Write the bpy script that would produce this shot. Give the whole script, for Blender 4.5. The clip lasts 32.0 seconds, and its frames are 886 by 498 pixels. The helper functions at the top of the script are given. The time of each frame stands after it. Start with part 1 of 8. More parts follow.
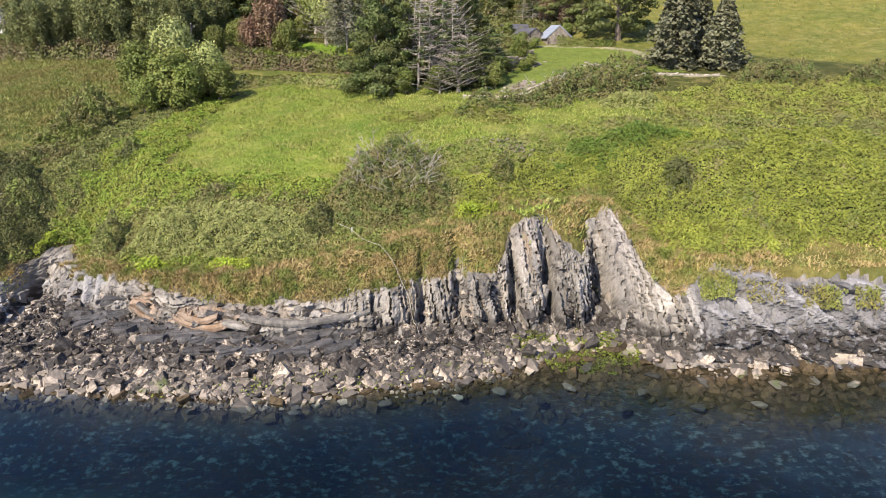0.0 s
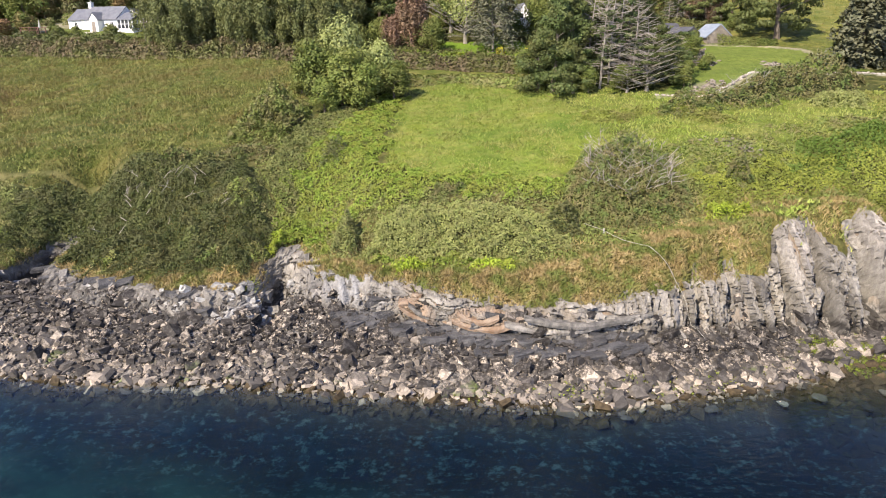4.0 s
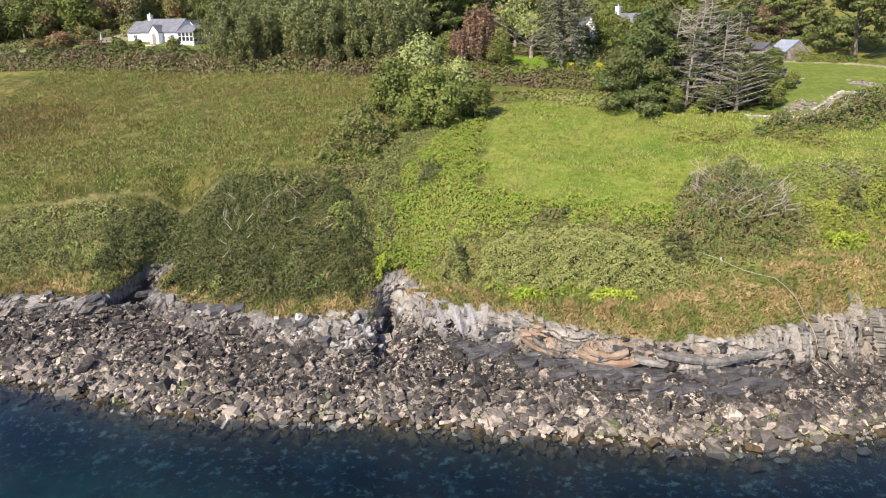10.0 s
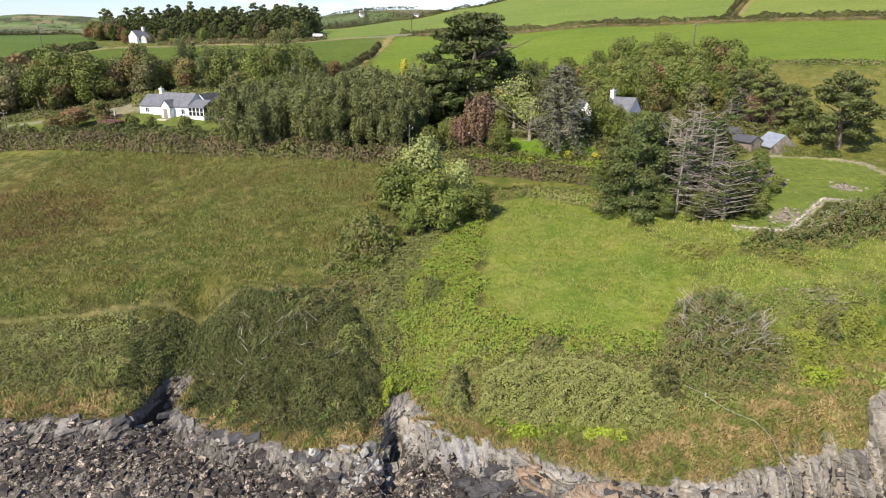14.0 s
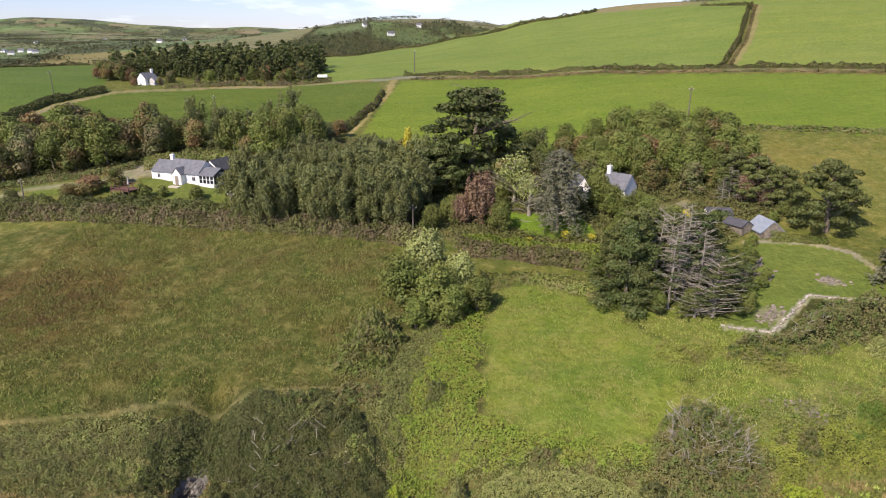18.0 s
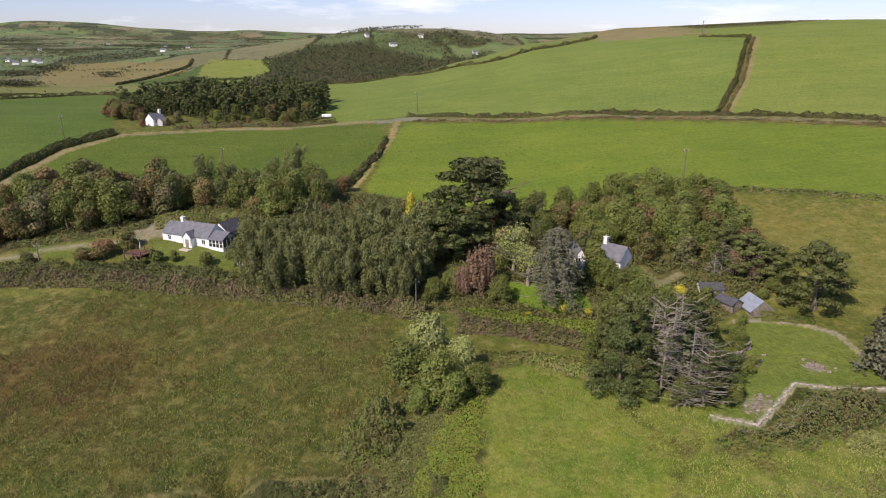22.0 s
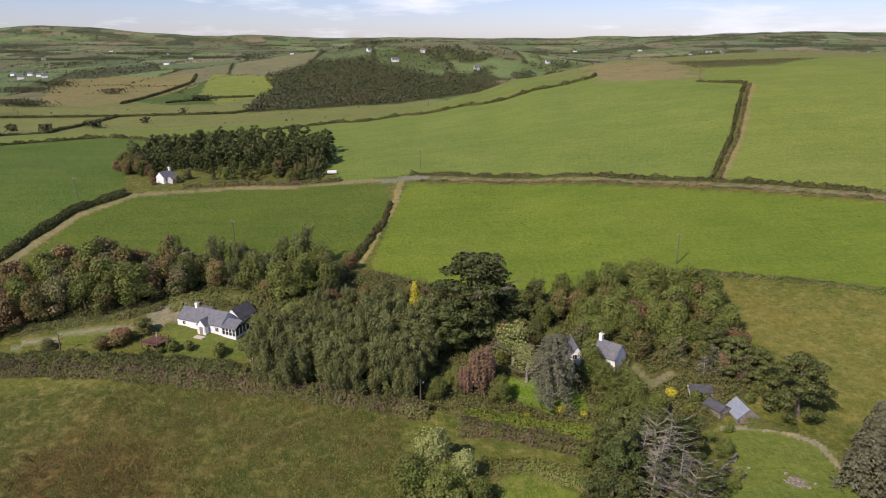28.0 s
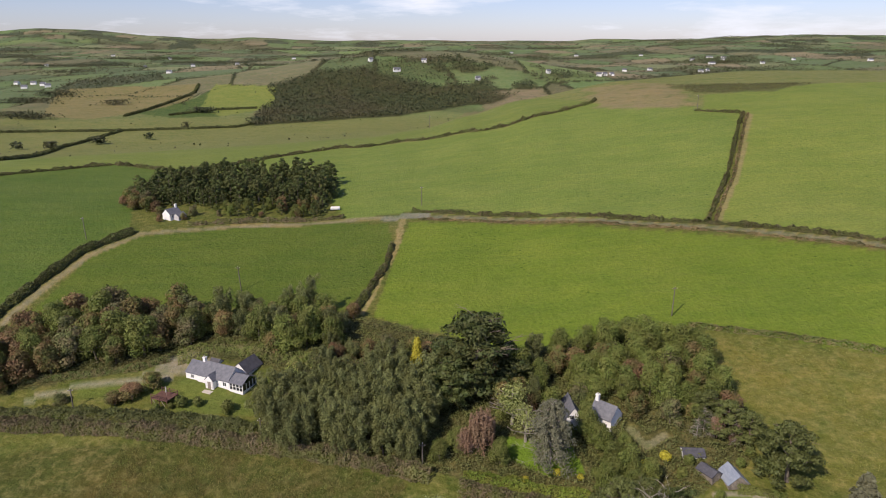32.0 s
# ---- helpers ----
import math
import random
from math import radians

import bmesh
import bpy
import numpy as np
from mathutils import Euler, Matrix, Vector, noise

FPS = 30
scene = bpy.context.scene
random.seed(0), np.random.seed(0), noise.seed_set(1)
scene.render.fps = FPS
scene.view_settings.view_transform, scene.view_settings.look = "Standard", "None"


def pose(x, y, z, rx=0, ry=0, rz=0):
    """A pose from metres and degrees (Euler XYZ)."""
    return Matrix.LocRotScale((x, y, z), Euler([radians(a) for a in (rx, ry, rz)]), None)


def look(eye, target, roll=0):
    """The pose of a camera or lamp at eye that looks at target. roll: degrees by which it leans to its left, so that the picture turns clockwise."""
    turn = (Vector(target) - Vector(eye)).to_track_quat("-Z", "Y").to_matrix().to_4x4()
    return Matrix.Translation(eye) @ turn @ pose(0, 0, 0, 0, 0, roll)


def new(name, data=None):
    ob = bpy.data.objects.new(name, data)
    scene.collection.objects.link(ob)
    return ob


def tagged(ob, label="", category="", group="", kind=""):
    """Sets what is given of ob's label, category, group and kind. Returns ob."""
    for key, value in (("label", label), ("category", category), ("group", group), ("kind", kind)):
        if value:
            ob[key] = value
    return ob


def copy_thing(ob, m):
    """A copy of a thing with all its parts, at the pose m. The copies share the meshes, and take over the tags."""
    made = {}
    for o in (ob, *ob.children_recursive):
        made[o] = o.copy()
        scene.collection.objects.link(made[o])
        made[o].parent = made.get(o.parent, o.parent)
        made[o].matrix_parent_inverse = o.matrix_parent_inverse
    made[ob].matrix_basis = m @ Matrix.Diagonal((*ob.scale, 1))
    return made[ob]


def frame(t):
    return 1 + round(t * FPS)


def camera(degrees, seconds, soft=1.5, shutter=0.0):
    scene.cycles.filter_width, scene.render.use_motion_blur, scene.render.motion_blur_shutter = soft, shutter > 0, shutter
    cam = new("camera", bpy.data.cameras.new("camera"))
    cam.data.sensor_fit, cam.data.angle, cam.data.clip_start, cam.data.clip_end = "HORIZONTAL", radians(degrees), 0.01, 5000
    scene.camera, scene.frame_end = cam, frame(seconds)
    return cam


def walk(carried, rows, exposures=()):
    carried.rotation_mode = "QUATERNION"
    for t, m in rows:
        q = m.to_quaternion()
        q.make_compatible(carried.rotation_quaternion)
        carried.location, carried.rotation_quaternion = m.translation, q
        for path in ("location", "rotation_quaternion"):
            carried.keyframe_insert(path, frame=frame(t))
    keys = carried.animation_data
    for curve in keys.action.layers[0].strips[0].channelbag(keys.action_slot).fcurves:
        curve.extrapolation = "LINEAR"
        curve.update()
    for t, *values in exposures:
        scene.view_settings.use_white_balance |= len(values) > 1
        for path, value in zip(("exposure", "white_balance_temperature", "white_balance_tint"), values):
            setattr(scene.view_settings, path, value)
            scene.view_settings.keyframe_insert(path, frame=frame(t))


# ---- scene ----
cam = camera(66.0, 32.0, soft=1.0)
PATH = [
    (0, pose(30.307, -2.704, 23.944, 72.371, 0.000, -2.227)),
    (0.5, pose(29.185, -2.614, 23.955, 72.359, 0.000, -2.230)),
    (1, pose(27.675, -2.485, 23.943, 72.364, 0.000, -2.182)),
    (1.5, pose(25.658, -2.290, 23.899, 72.388, 0.000, -2.090)),
    (2, pose(23.142, -2.045, 23.830, 72.422, 0.000, -1.977)),
    (2.5, pose(20.176, -1.776, 23.756, 72.452, 0.000, -1.849)),
    (3, pose(16.831, -1.493, 23.687, 72.469, 0.000, -1.692)),
    (3.5, pose(13.150, -1.204, 23.610, 72.484, 0.000, -1.505)),
    (4, pose(9.224, -0.921, 23.529, 72.511, 0.000, -1.290)),
    (4.5, pose(5.198, -0.650, 23.454, 72.551, 0.000, -1.060)),
    (6.5, pose(-2.859, -0.204, 23.168, 72.586, 0.000, -0.449)),
    (7, pose(-2.881, -0.048, 23.166, 72.561, 0.000, -0.354)),
    (7.5, pose(-2.533, 0.118, 23.177, 72.536, 0.000, -0.286)),
    (8, pose(-1.708, 0.257, 23.198, 72.515, 0.000, -0.258)),
    (8.5, pose(-0.646, 0.369, 23.260, 72.493, 0.000, -0.277)),
    (9, pose(0.139, 0.446, 23.548, 72.466, 0.000, -0.315)),
    (9.5, pose(0.381, 0.468, 24.343, 72.477, 0.000, -0.343)),
    (10, pose(0.306, 0.436, 25.667, 72.540, 0.000, -0.373)),
    (10.5, pose(0.197, 0.379, 27.238, 72.610, 0.000, -0.395)),
    (11, pose(0.148, 0.300, 28.839, 72.664, 0.000, -0.384)),
    (12, pose(0.063, 0.096, 32.110, 72.718, 0.000, -0.385)),
    (13, pose(0.002, 0.005, 35.290, 72.827, 0.000, -0.409)),
    (14, pose(0.006, -0.076, 38.462, 72.948, 0.000, -0.372)),
    (14.5, pose(-0.003, -0.113, 40.093, 72.967, 0.000, -0.356)),
    (16.5, pose(0.043, -0.288, 46.585, 73.034, 0.000, -0.250)),
    (17.5, pose(0.007, -0.349, 49.971, 72.983, 0.000, -0.204)),
    (19, pose(-0.041, -0.564, 54.961, 72.996, 0.000, -0.130)),
    (20, pose(-0.041, -0.669, 58.280, 73.002, 0.000, -0.091)),
    (21, pose(-0.048, -0.764, 61.550, 73.017, 0.000, -0.055)),
    (22, pose(-0.024, -0.888, 64.835, 73.044, 0.000, -0.019)),
    (23, pose(-0.105, -1.016, 68.136, 73.045, 0.000, -0.014)),
    (24, pose(-0.126, -1.115, 71.414, 73.064, 0.000, 0.000)),
    (25, pose(-0.211, -1.272, 74.655, 73.078, 0.000, 0.012)),
    (25.5, pose(-0.263, -1.330, 76.305, 73.061, 0.000, 0.021)),
    (27.5, pose(-0.399, -1.500, 82.854, 73.103, 0.000, 0.069)),
    (28, pose(-0.373, -1.564, 84.515, 73.115, 0.000, 0.095)),
    (29, pose(-0.328, -1.596, 87.781, 73.131, 0.000, 0.148)),
    (30, pose(-0.295, -1.678, 91.148, 73.119, 0.000, 0.171)),
    (31, pose(-0.324, -1.811, 94.416, 73.152, 0.000, 0.189)),
    (32, pose(-0.402, -1.904, 97.765, 73.146, 0.000, 0.196)),
]
walk(cam, PATH, [(0.0, 1.0, 6500, 10), (9.0, 1.04, 6500, 11), (11.0, 0.88, 6500, 8), (13.0, 0.77, 6500, 6), (16.0, 0.62, 6500, 10), (19.0, 0.44, 6500, 15), (22.0, 0.22, 6500, 16), (27.0, 0.1, 6500, 16), (32.0, 0.03, 6500, 15)])

# ---- sky and sun ----
SUN_AZ, SUN_EL = math.atan2(-0.647, -0.762), radians(43)
world = bpy.data.worlds.new("sky")
scene.world = world
world.use_nodes = True
wt = world.node_tree
wt.nodes.clear()
sky = wt.nodes.new("ShaderNodeTexSky")
sky.sky_type = "NISHITA"
sky.sun_disc = False
sky.sun_elevation, sky.sun_rotation = SUN_EL, SUN_AZ
sky.altitude, sky.air_density, sky.dust_density, sky.ozone_density = 50, 1.0, 0.3, 1.0
w_bg, w_out = wt.nodes.new("ShaderNodeBackground"), wt.nodes.new("ShaderNodeOutputWorld")
w_co, w_map, w_noise, w_ramp, w_mix = (wt.nodes.new(k) for k in ("ShaderNodeTexCoord", "ShaderNodeMapping", "ShaderNodeTexNoise", "ShaderNodeValToRGB", "ShaderNodeMix"))
w_map.inputs["Scale"].default_value = (2.2, 2.2, 13)
w_noise.inputs["Scale"].default_value, w_noise.inputs["Detail"].default_value, w_noise.inputs["Roughness"].default_value = 1.7, 7, 0.6
w_ramp.color_ramp.elements[0].position, w_ramp.color_ramp.elements[1].position = 0.53, 0.68
w_ramp.color_ramp.elements[1].color = (0.85, 0.85, 0.85, 1)
w_mix.data_type = "RGBA"
w_mix.inputs[7].default_value = (7.8, 8.1, 8.7, 1)
wt.links.new(w_co.outputs["Generated"], w_map.inputs["Vector"])
wt.links.new(w_map.outputs[0], w_noise.inputs["Vector"])
wt.links.new(w_noise.outputs["Fac"], w_ramp.inputs["Fac"])
wt.links.new(w_ramp.outputs["Color"], w_mix.inputs[0])
w_tint = wt.nodes.new("ShaderNodeMix")
w_tint.data_type, w_tint.blend_type = "RGBA", "MULTIPLY"
w_tint.inputs[0].default_value, w_tint.inputs[7].default_value = 1.0, (0.695, 0.74, 1.05, 1)
wt.links.new(sky.outputs[0], w_tint.inputs[6])
wt.links.new(w_tint.outputs[2], w_mix.inputs[6])
wt.links.new(w_mix.outputs[2], w_bg.inputs["Color"])
w_bg.inputs["Strength"].default_value = 0.118
wt.links.new(w_bg.outputs[0], w_out.inputs[0])

sun = new("sun", bpy.data.lights.new("sun", "SUN"))
sun.data.energy, sun.data.angle, sun.data.color = 5.0, radians(0.6), (1, 0.868, 0.715)
sun.matrix_world = look((0, 0, 200), (0.647 * math.cos(SUN_EL), 0.762 * math.cos(SUN_EL), 200 - math.sin(SUN_EL)))

# ---- materials ----
def mix_node(nt, fac, a, b, blend="MIX"):
    n = nt.nodes.new("ShaderNodeMix")
    n.data_type, n.blend_type = "RGBA", blend
    for k, v in ((0, fac), (6, a), (7, b)):
        if isinstance(v, bpy.types.NodeSocket):
            nt.links.new(v, n.inputs[k])
        else:
            n.inputs[k].default_value = v if k == 0 else (*v, 1)
    return n.outputs[2]


def noise_node(nt, size, detail=5, rough=0.6, stretch=None, lo=0.35, hi=0.65, kind="noise"):
    """Values 0 to 1 with spots about size metres across."""
    co = nt.nodes.new("ShaderNodeNewGeometry").outputs["Position"]
    if stretch:
        m = nt.nodes.new("ShaderNodeMapping")
        m.inputs["Scale"].default_value, m.inputs["Rotation"].default_value = stretch[:3], [radians(a) for a in (stretch[3:] or (0, 0, 0))]
        nt.links.new(co, m.inputs["Vector"])
        co = m.outputs[0]
    if kind == "noise":
        n = nt.nodes.new("ShaderNodeTexNoise")
        n.inputs["Detail"].default_value, n.inputs["Roughness"].default_value = detail, rough
        out = n.outputs["Fac"]
    else:
        n = nt.nodes.new("ShaderNodeTexVoronoi")
        out = n.outputs["Distance"]
    n.inputs["Scale"].default_value = 1 / size
    nt.links.new(co, n.inputs["Vector"])
    r = nt.nodes.new("ShaderNodeMapRange")
    r.inputs["From Min"].default_value, r.inputs["From Max"].default_value = lo, hi
    nt.links.new(out, r.inputs["Value"])
    return r.outputs[0]


def material(name, rough=0.85, spec=0.25):
    m = bpy.data.materials.new(name)
    m.use_nodes = True
    b = m.node_tree.nodes["Principled BSDF"]
    b.inputs["Roughness"].default_value = rough
    b.inputs["Specular IOR Level"].default_value = spec
    return m, m.node_tree, b


def bumped(nt, b, height, strength, distance=0.05):
    n = nt.nodes.new("ShaderNodeBump")
    n.inputs["Strength"].default_value, n.inputs["Distance"].default_value = strength, distance
    nt.links.new(height, n.inputs["Height"])
    nt.links.new(n.outputs[0], b.inputs["Normal"])


def surface(name, c1, c2, c3=None, size=0.5, fine=0.06, rough=0.85, bump_by=0.4, depth=0.03, spec=0.25, stretch=None, metal=0.0, by_object=0.0):
    """A weathered surface: two colours in large spots, a third in fine grain."""
    m, nt, b = material(name, rough, spec)
    big, small = noise_node(nt, size, 6, stretch=stretch), noise_node(nt, fine, 4, stretch=stretch)
    col = mix_node(nt, big, c1, c2)
    grain = mix_node(nt, 0.35, col, c3 or [v * 0.7 for v in c1])
    col = mix_node(nt, small, col, grain)
    if by_object:
        hue = nt.nodes.new("ShaderNodeHueSaturation")
        info = nt.nodes.new("ShaderNodeObjectInfo")
        r = nt.nodes.new("ShaderNodeMapRange")
        r.inputs["To Min"].default_value, r.inputs["To Max"].default_value = 1 - by_object, 1 + by_object
        nt.links.new(info.outputs["Random"], r.inputs["Value"])
        nt.links.new(r.outputs[0], hue.inputs["Value"])
        nt.links.new(col, hue.inputs["Color"])
        col = hue.outputs[0]
    nt.links.new(col, b.inputs["Base Color"])
    b.inputs["Metallic"].default_value = metal
    if bump_by:
        bumped(nt, b, small, bump_by, depth)
    return m


def leafy(name, c1, c2, c3=None, spread=0.25, patch=3.0, clump=0.6, clumps=0.55):
    """Foliage: every leaf clump differs, every plant differs, and patches differ."""
    m, nt, b = material(name, 0.6, 0.2)
    geo, info = nt.nodes.new("ShaderNodeNewGeometry"), nt.nodes.new("ShaderNodeObjectInfo")
    tone = nt.nodes.new("ShaderNodeMix")
    tone.inputs[0].default_value = clumps
    nt.links.new(geo.outputs["Random Per Island"], tone.inputs[2])
    nt.links.new(noise_node(nt, clump, 3, 0.6, lo=0.36, hi=0.64), tone.inputs[3])
    col = mix_node(nt, tone.outputs[0], c1, c2)
    if c3:
        col = mix_node(nt, noise_node(nt, patch, 4, lo=0.42, hi=0.6), col, c3)
    hue = nt.nodes.new("ShaderNodeHueSaturation")
    r = nt.nodes.new("ShaderNodeMapRange")
    r.inputs["To Min"].default_value, r.inputs["To Max"].default_value = 1 - spread, 1 + spread
    nt.links.new(info.outputs["Random"], r.inputs["Value"])
    nt.links.new(r.outputs[0], hue.inputs["Value"])
    nt.links.new(col, hue.inputs["Color"])
    nt.links.new(hue.outputs[0], b.inputs["Base Color"])
    tr = nt.nodes.new("ShaderNodeBsdfTranslucent")
    nt.links.new(hue.outputs[0], tr.inputs["Color"])
    mx = nt.nodes.new("ShaderNodeMixShader")
    mx.inputs[0].default_value = 0.15
    nt.links.new(b.outputs[0], mx.inputs[1])
    nt.links.new(tr.outputs[0], mx.inputs[2])
    nt.links.new(mx.outputs[0], nt.nodes["Material Output"].inputs["Surface"])
    return m

# ---- lie of the land ----
def curve(xs, ys):
    """A smooth line through stations, for arrays."""
    xs, ys = np.array(xs, float), np.array(ys, float)
    def f(x):
        x = np.clip(x, xs[0], xs[-1])
        i = np.clip(np.searchsorted(xs, x) - 1, 0, len(xs) - 2)
        t = (x - xs[i]) / (xs[i + 1] - xs[i])
        m = np.gradient(ys, xs)
        h = xs[i + 1] - xs[i]
        return ((2 * t**3 - 3 * t**2 + 1) * ys[i] + (t**3 - 2 * t**2 + t) * h * m[i]
                + (-2 * t**3 + 3 * t**2) * ys[i + 1] + (t**3 - t**2) * h * m[i + 1])
    return f


shore_x = [-60, -38, -32, -28, -24, -15, -9, -5, -2.5, 2, 9, 14, 20, 26, 32, 38, 42, 45, 48, 50, 55, 62, 90]
foot_y = curve(shore_x, [60, 59, 59, 60.5, 58, 53, 51.5, 53, 54.5, 52.3, 49.5, 47.8, 46.6, 47.6, 49, 49.5, 49, 50, 47, 45.5, 44.5, 43.8, 43])
edge_y = curve(shore_x, [66, 64, 65, 67.5, 63, 56.5, 55.5, 58.5, 60, 56, 51.6, 50.4, 50.2, 51.6, 53, 54, 55.3, 56.5, 55.2, 51.6, 47.8, 46, 46])
edge_z = curve(shore_x, [3.6, 3.0, 2.8, 3.0, 2.7, 3.1, 3.7, 4.0, 4.1, 4.3, 4.7, 4.9, 5.4, 6.6, 7.6, 8.3, 8.7, 9.2, 9.0, 6.9, 6.6, 6.7, 7])
rock_z = curve([-60, -44, -36, -28, -20, -12, -7, -4, -1, 3, 9, 13, 16.5, 20, 23.4, 28, 33, 37, 38.4, 41, 43, 44.5, 46, 47.4, 49, 50, 54, 58, 78], [2.4, 2.4, 2.3, 2.4, 2.5, 3.0, 3.3, 4.3, 3.8, 3.9, 4.1, 3.7, 3.5, 3.7, 3.8, 4.4, 5.0, 5.4, 7.6, 8.5, 6.6, 5.6, 7.2, 8.9, 5.2, 4.4, 5.9, 5.8, 5.8])
water_y = curve([-60, -32, -18, -5, 10, 20, 27, 38, 43, 46, 50, 60, 90], [50, 48, 43.5, 42.5, 40.3, 39.2, 40.3, 43.2, 46, 46, 42.5, 42.8, 42])

# heights in metres over the sea: one row for each distance inland
inland_y = [56, 70, 85, 100, 130, 180, 230, 300, 370, 450]
rows_z = {
    -120: [5, 8.5, 11, 13, 17, 29, 37, 40, 42, 40],
    -50: [5.5, 9, 11.5, 14.5, 23.2, 31.3, 37.5, 42, 43.5, 42],
    -15: [6.5, 10, 13.5, 17.5, 23.5, 33, 40, 45, 48, 46],
    15: [7.5, 12, 15.2, 18.3, 25, 33.5, 41.5, 49, 54, 54],
    50: [12, 15.5, 19, 22, 30, 38.5, 45, 54.5, 61.5, 63],
    120: [13, 17, 21, 25, 34, 43.5, 50.5, 63.5, 70, 73],
    220: [13, 18, 22, 27, 37, 47, 56, 68, 75, 77],
}
row_curves = [curve(inland_y, v) for v in rows_z.values()]
row_x = np.array(list(rows_z), float)


def ripple(x, y, size, seed):
    """Soft uneven swells, about -1 to 1."""
    a, out = seed * 1.7, 0
    for k, w in ((1, 0.5), (2.03, 0.3), (4.1, 0.2)):
        out = out + w * np.sin(k * x / size + a + 1.3 * np.sin(k * y / size * 0.8 + 2 * a)) * np.cos(k * y / size * 1.1 - a + 1.1 * np.sin(k * x / size * 0.7))
    return out


def bump(x, y, cx, cy, rx, ry):
    return np.exp(-(((x - cx) / rx) ** 2 + ((y - cy) / ry) ** 2))


def smooth(a, b, v):
    t = np.clip((v - a) / (b - a), 0, 1)
    return t * t * (3 - 2 * t)


skyline = curve([-0.7, -0.58, -0.45, -0.35, -0.28, -0.2, -0.1, 0, 0.1, 0.2, 0.3, 0.4, 0.5, 0.6, 0.75], [-8, 10, -6, -18, -12, -16, 0, 20, 19, 12, 7, 22, 42, 36, 28])


def far_height(x, y):
    """The valley behind the hill and the country to the horizon."""
    z = 16 + smooth(600, 3200, y) * 54 + 24 * smooth(500, 1100, x) * smooth(500, 900, y)
    z = z + 52 * bump(x, y, -30, 1120, 300, 170) + 26 * bump(x, y, -420, 1350, 500, 330)
    z = z + 18 * bump(x, y, 500, 1500, 500, 300) + 12 * ripple(x, y, 260, 3) * smooth(700, 1500, y)
    z = z + 88 * bump(x, y, -2150, 4000, 900, 500) + 44 * bump(x, y, -900, 4100, 700, 400) + 16 * bump(x, y, 300, 4200, 900, 400)
    return z + skyline(x / np.maximum(y, 1)) * smooth(2300, 3900, y)


def land(x, y):
    """Height of the bare ground."""
    x, y = np.broadcast_arrays(np.asarray(x, float), np.asarray(y, float))
    yy = np.clip(y, 56, 450)
    zs = np.array([c(yy) for c in row_curves])
    xc = np.clip(x, row_x[0], row_x[-1])
    i = np.clip(np.searchsorted(row_x, xc) - 1, 0, len(row_x) - 2)
    t = (xc - row_x[i]) / (row_x[i + 1] - row_x[i])
    t = t * t * (3 - 2 * t) * 0.5 + t * 0.5
    g = np.take_along_axis(zs, i[None], 0)[0] * (1 - t) + np.take_along_axis(zs, (i + 1)[None], 0)[0] * t
    g = g + 0.25 * ripple(x, y, 9, 1) * smooth(60, 75, y)
    # seaward of the crest of the hill the ground falls into the valley
    crest = 395 + 0.55 * np.clip(x, -260, 260)
    g = g * (1 - smooth(crest, crest + 330, y)) + far_height(x, y) * smooth(crest, crest + 330, y)
    # the coast: slope, cliff, boulder beach, sea bed
    wob = 0.5 * ripple(x, y * 0.3, 1.3, 5) + 0.35 * np.abs(np.sin(x * 1.9 + 1.5 * np.sin(x * 0.37)))
    steep = smooth(24, 34, x) * (1 - smooth(47, 50, x))
    wob = wob + steep * (0.9 * np.abs(np.sin(x * 0.83 + 0.6)) - 0.5)
    cleft = 3.4 * (bump(x, 0, 38.3, 0, 0.42, 1) + bump(x, 0, 41.2, 0, 0.42, 1) + 2.5 * bump(x, 0, 46.2, 0, 0.8, 1) + 0.4 * bump(x, 0, 33.6, 0, 0.35, 1) + 0.35 * bump(x, 0, 30.6, 0, 0.3, 1)) + 4.6 * bump(x, 0, -4.2, 0, 1.15, 1) + 2.4 * bump(x, 0, -28.4, 0, 1.0, 1)
    cleft = cleft * (1 - smooth(-2.0, 1.2, y - edge_y(x)))
    fy, ey, ez, wy = foot_y(x) - wob + cleft, edge_y(x) - 0.4 * wob + 0.55 * cleft, edge_z(x), water_y(x)
    top = ez + (g - ez) * smooth(0, 14, y - ey)
    fz = np.clip(0.17 * (fy - wy), 0.4, 1.8)
    s = np.clip((y - fy) / np.maximum(ey - fy, 0.3), 0, 1)
    face = fz + (ez - fz) * (0.25 * s + 0.75 * s**0.55)
    beach = fz * np.clip((y - wy) / np.maximum(fy - wy, 0.5), -30, 1)
    beach = np.where(y < wy, np.maximum((y - wy) * (0.5 - 0.33 * smooth(33, 42, x)), -3.0 + 0.5 * ripple(x, y, 3, 8)), beach)
    z = np.where(y < fy, beach, np.where(y < ey, face, top))
    # the gully in the west
    z = z - 1.3 * bump(x, 0, -4.2, 0, 1.0, 1) * smooth(49, 51.5, y) * (1 - smooth(57.5, 60, y))
    return z - 3.6 * np.exp(-((x + 29.4 - 0.1 * (y - 60)) / 1.5) ** 4) * smooth(59, 62, y) * (1 - smooth(65.5, 69.5, y))


def cell(a, b, seed=0.0):
    """A fixed random value for each cell of a pattern."""
    return np.modf(np.abs(np.sin(a * 12.9898 + b * 78.233 + seed * 3.7) * 43758.5453))[0]


